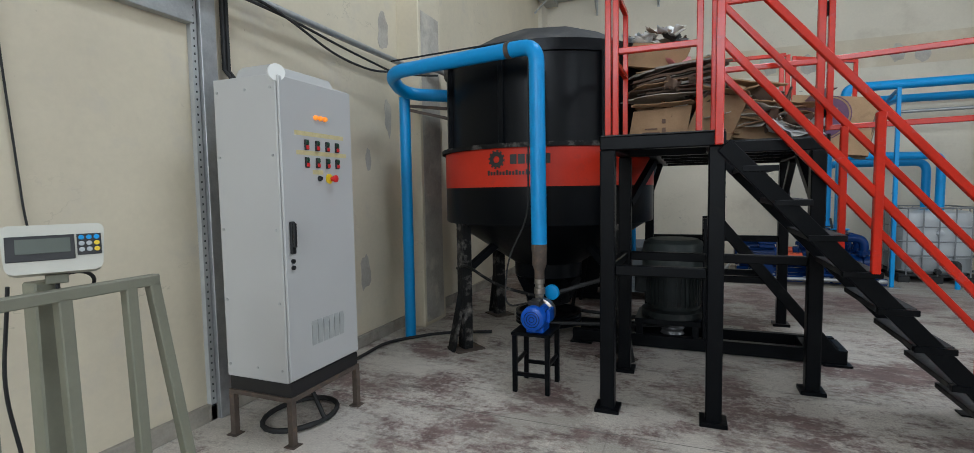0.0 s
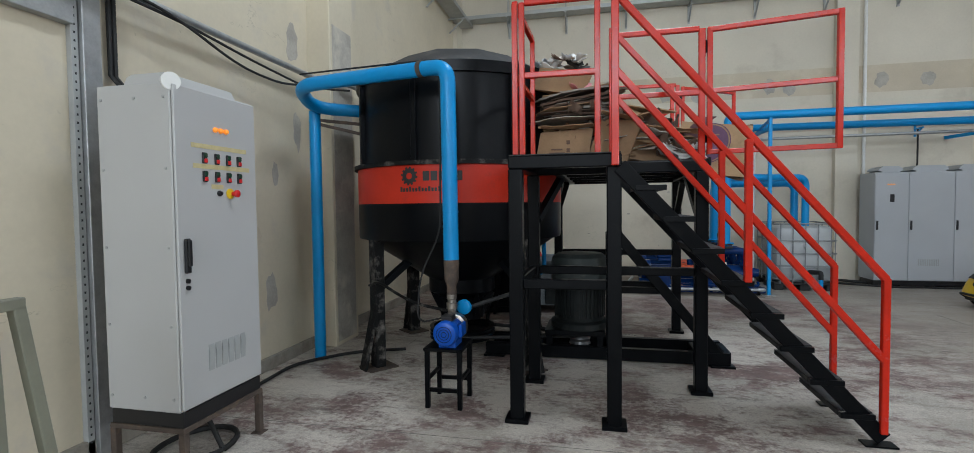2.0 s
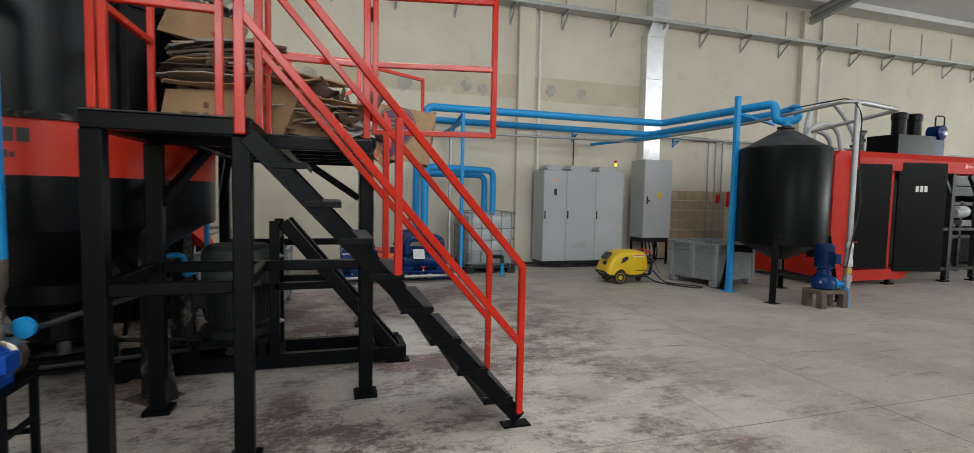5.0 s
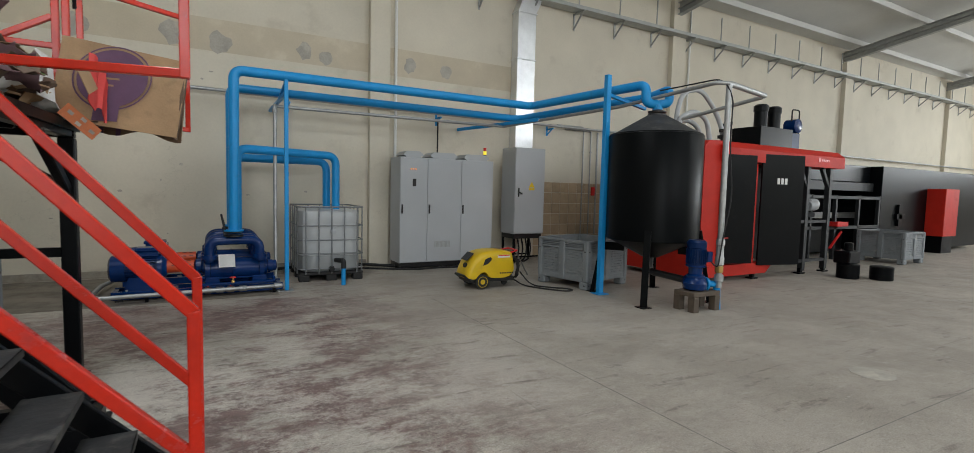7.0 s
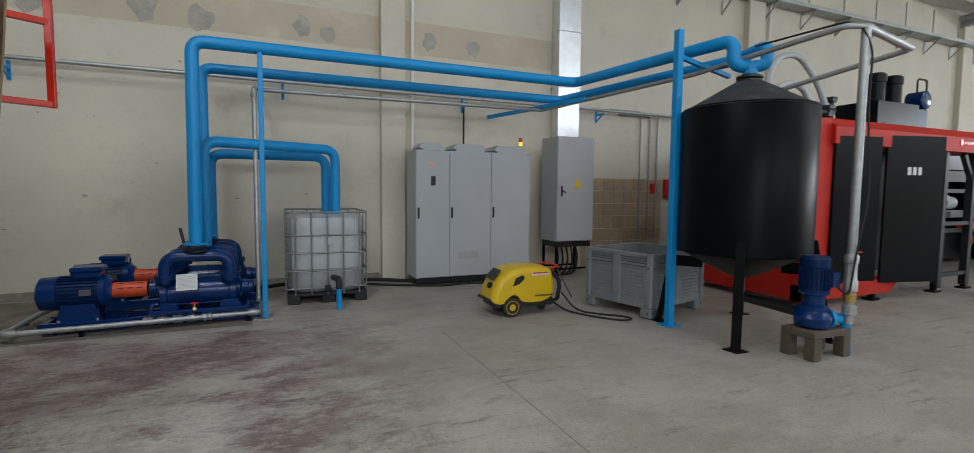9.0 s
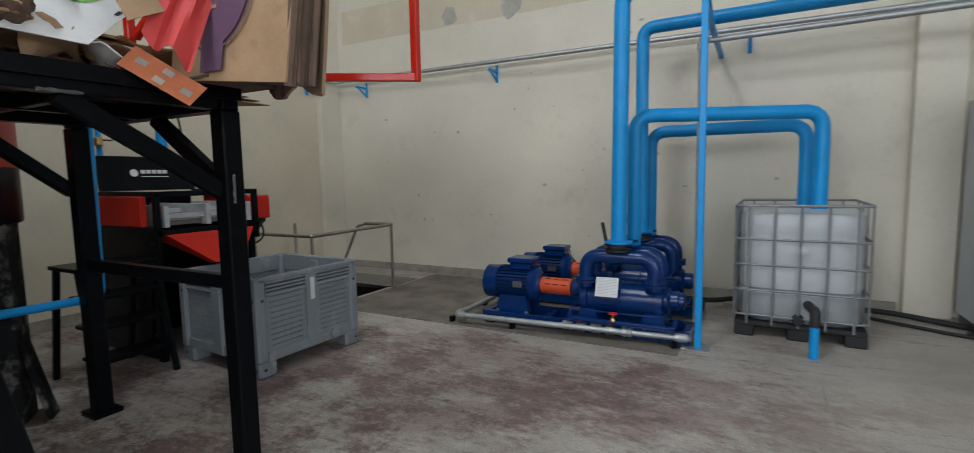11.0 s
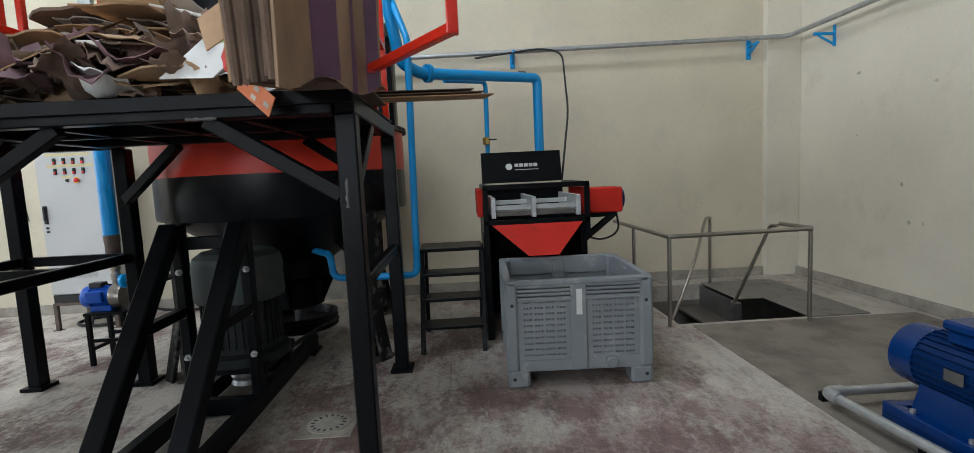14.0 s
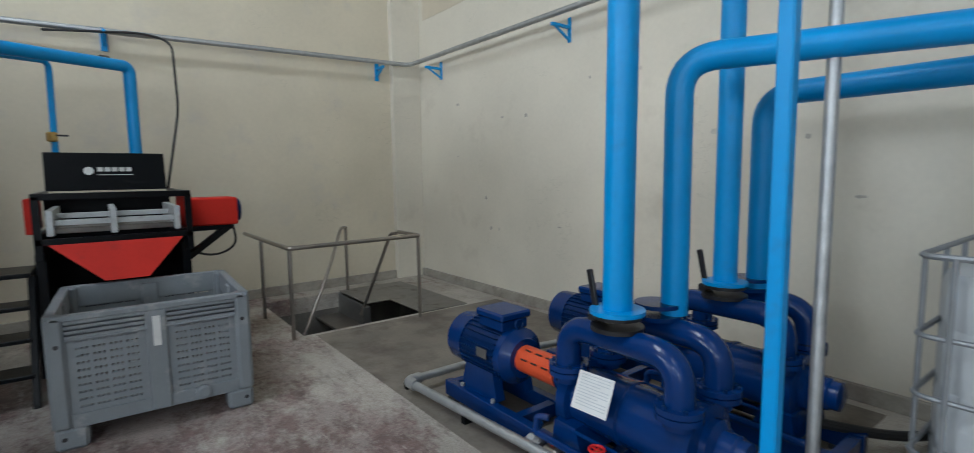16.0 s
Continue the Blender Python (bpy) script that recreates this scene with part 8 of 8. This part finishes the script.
def wavy_board(name, o, u, v, u0, u1, th, amp, material, parent, label="", n=14, m=8):
    """A soft upright board over part of the span u, with rounded waves along it and an uneven foot."""
    o, u, v = Vector(o), Vector(u), Vector(v)
    nn2 = u.cross(v).normalized()
    vs = []
    for k in (0, 1):
        for i in range(n + 1):
            f = u0 + (u1 - u0) * i / n
            for j in range(m + 1):
                h = j / m
                foot = -0.03 * math.sin(9 * f + 1) * (1 - h)
                vs.append(o + u * f + v * h + Vector((0, 0, foot)) + nn2 * (th * k + amp * (math.sin(13 * f + 0.6) + 0.4 * math.sin(29 * f + 4 * h)) * (0.6 + 0.4 * h)))
    q = (n + 1) * (m + 1)
    at = lambda k, i, j: k * q + i * (m + 1) + j
    fs = []
    for i in range(n):
        for j in range(m):
            fs += [[at(1, i, j), at(1, i + 1, j), at(1, i + 1, j + 1), at(1, i, j + 1)], [at(0, i, j), at(0, i, j + 1), at(0, i + 1, j + 1), at(0, i + 1, j)]]
        fs += [[at(0, i, 0), at(0, i + 1, 0), at(1, i + 1, 0), at(1, i, 0)], [at(0, i, m), at(1, i, m), at(1, i + 1, m), at(0, i + 1, m)]]
    for j in range(m):
        fs += [[at(0, 0, j), at(1, 0, j), at(1, 0, j + 1), at(0, 0, j + 1)], [at(0, n, j), at(0, n, j + 1), at(1, n, j + 1), at(1, n, j)]]
    return part(name, Geo().add(vs, fs), material, parent, label)


bo, bu, bv = (1.70, 6.37, 1.86), (-0.62, 0.25, 0.06), (0.05, 0.02, 0.60)
wavy_board("soft_board", bo, bu, bv, 0.0, 1.0, 0.014, 0.010, CARDT, t, "soft tan carton face")
for f0, f1 in ((0.30, 0.52), (0.66, 0.71), (0.84, 0.97)):
    wavy_board("printed_stripe", Vector(bo) - Vector(bu).cross(Vector(bv)).normalized() * 0.0025, bu, bv, f0, f1, 0.0195, 0.010, PURPLE, t, "faded purple printed stripe", 8, 8)

t = thing("white_carton_panel", (1.1, 5.6, DZ), "white carton panel with green leaf print at the deck edge", "carton", "waste cardboard on the deck")
wo, wu, wv = Vector((1.00, 5.60, 2.02)), Vector((0.03, 0.26, -0.01)), Vector((-0.08, 0.36, 0.34))
panel("panel", wo, wu, wv, 0.006, PAPER, t)
wn2 = wu.cross(wv).normalized()
g = Geo()
for i in range(20):
    a, b = 2 * math.pi * i / 20, 2 * math.pi * (i + 1) / 20
    c0 = wo + wu * 0.34 + wv * 0.62 + wn2 * 0.0075
    g.add([c0, c0 + wu * 0.22 * math.cos(a) + wv * 0.16 * math.sin(a), c0 + wu * 0.22 * math.cos(b) + wv * 0.16 * math.sin(b)], [(0, 1, 2)])
part("leaf_print", g, GREENCARD, t, "pale green leaf print")
panel("barcode", wo + wu * 0.86 + wv * 0.42 + wn2 * 0.0065, wu * 0.06, wv * 0.06, 0.001, INK, t)
t = thing("red_carton_scrap", (1.25, 6.0, DZ), "torn red printed carton scrap hanging over the edge", "carton", "waste cardboard on the deck")
wavy_board("scrap", (1.27, 6.10, 1.95), (-0.08, -0.13, 0.10), (0.0, 0.15, 0.36), 0.0, 1.0, 0.005, 0.012, REDCARD, t, "torn red printed card")
panel("scrap", (1.20, 5.92, 2.09), (-0.05, -0.05, 0.15), (0.03, 0.12, 0.06), 0.005, CARD, t)
t = thing("orange_carton_scrap", (1.1, 6.1, DZ - 0.1), "orange printed card strip hanging off the deck", "carton", "waste cardboard on the deck")
panel("strip", (1.02, 5.96, 1.96), (0.15, 0.19, -0.155), (0.05, 0.05, 0.075), 0.004, ORCARD, t)
for u, v in ((0.12, 0.45), (0.42, 0.15), (0.45, 0.62), (0.78, 0.30)):
    panel("tape_mark", Vector((1.02, 5.96, 1.96)) + Vector((0.15, 0.19, -0.155)) * u + Vector((0.05, 0.05, 0.075)) * v + Vector((0.15, 0.19, -0.155)).cross(Vector((0.05, 0.05, 0.075))).normalized() * 0.0045, Vector((0.15, 0.19, -0.155)) * 0.14, Vector((0.05, 0.05, 0.075)) * 0.24, 0.001, CARDW, t)
t = thing("long_board", (0.4, 6.7, DZ), "long warped cardboard sheets sticking out past the rail", "cardboard", "waste cardboard on the deck")
for i in range(3):
    panel("sheet", (0.62 - 0.03 * i, 6.2, 1.955 + 0.022 * i), (-0.24, 1.0 - 0.06 * i, 0.035), (-0.25, -0.05, 0.01), 0.006, CARDD if i else CARD, t)

t = thing("folded_carton", (0.5, 4.7, DZ), "large brown carton panel sloping down the heap", "carton", "waste cardboard on the deck")
panel("panel", (0.20, 4.50, 2.16), (0.58, 0.06, -0.14), (0.05, 0.36, 0.14), 0.008, CARD, t)
panel("panel", (0.40, 4.74, 2.33), (0.56, 0.06, -0.26), (-0.04, 0.34, 0.16), 0.008, CARD, t)
panel("flap", (0.60, 4.46, 2.00), (0.30, 0.02, -0.05), (0.02, 0.25, 0.02), 0.006, PAPER, t)

# loose crumpled leaves wedged into the heap
lr = random.Random(21)
for i in range(26):
    x, y = lr.uniform(-0.42, 0.75), lr.uniform(4.5, 5.2)
    z = DZ + lr.uniform(0.06, 0.30 + 0.45 * max(0.0, 0.45 - abs(x)))
    board(pose(x, y, z, lr.uniform(-35, 35), lr.uniform(-28, 28), lr.uniform(0, 180)), lr.uniform(0.16, 0.45), lr.uniform(0.10, 0.25), 0.005, (CARDD, CARD, CARDD, CARDW, CARDD)[i % 5], "crumpled torn card wedged into the heap", 0.14, 0.05)
t = thing("wall_cable", (WX + 0.02, 1.46, 1.2), "thin black cable hanging down the scuffed wall", "cable")
part("cable", Geo().tube(fillet([(WX + 0.012, 1.42, 3.0), (WX + 0.012, 1.44, 2.3), (WX + 0.012, 1.47, 1.8), (WX + 0.012, 1.49, 1.45), (WX + 0.02, 1.53, 1.2)], 0.2, 5), 0.006, 6), RUBBER, t)
for i in range(30):
    x, y = lr.uniform(0.45, 0.96), lr.uniform(4.6, 5.75)
    z = DZ + lr.uniform(0.04, 0.14 + 0.40 * (1.0 - x))
    board(pose(x, y, z, lr.uniform(-28, 28), lr.uniform(0, 38), lr.uniform(0, 180)), lr.uniform(0.24, 0.46), lr.uniform(0.18, 0.32), 0.005, (CARDD, CARDP, CARDP, CARDD, CARDS)[i % 5], "crumpled damp card along the deck edge", 0.24, 0.06)
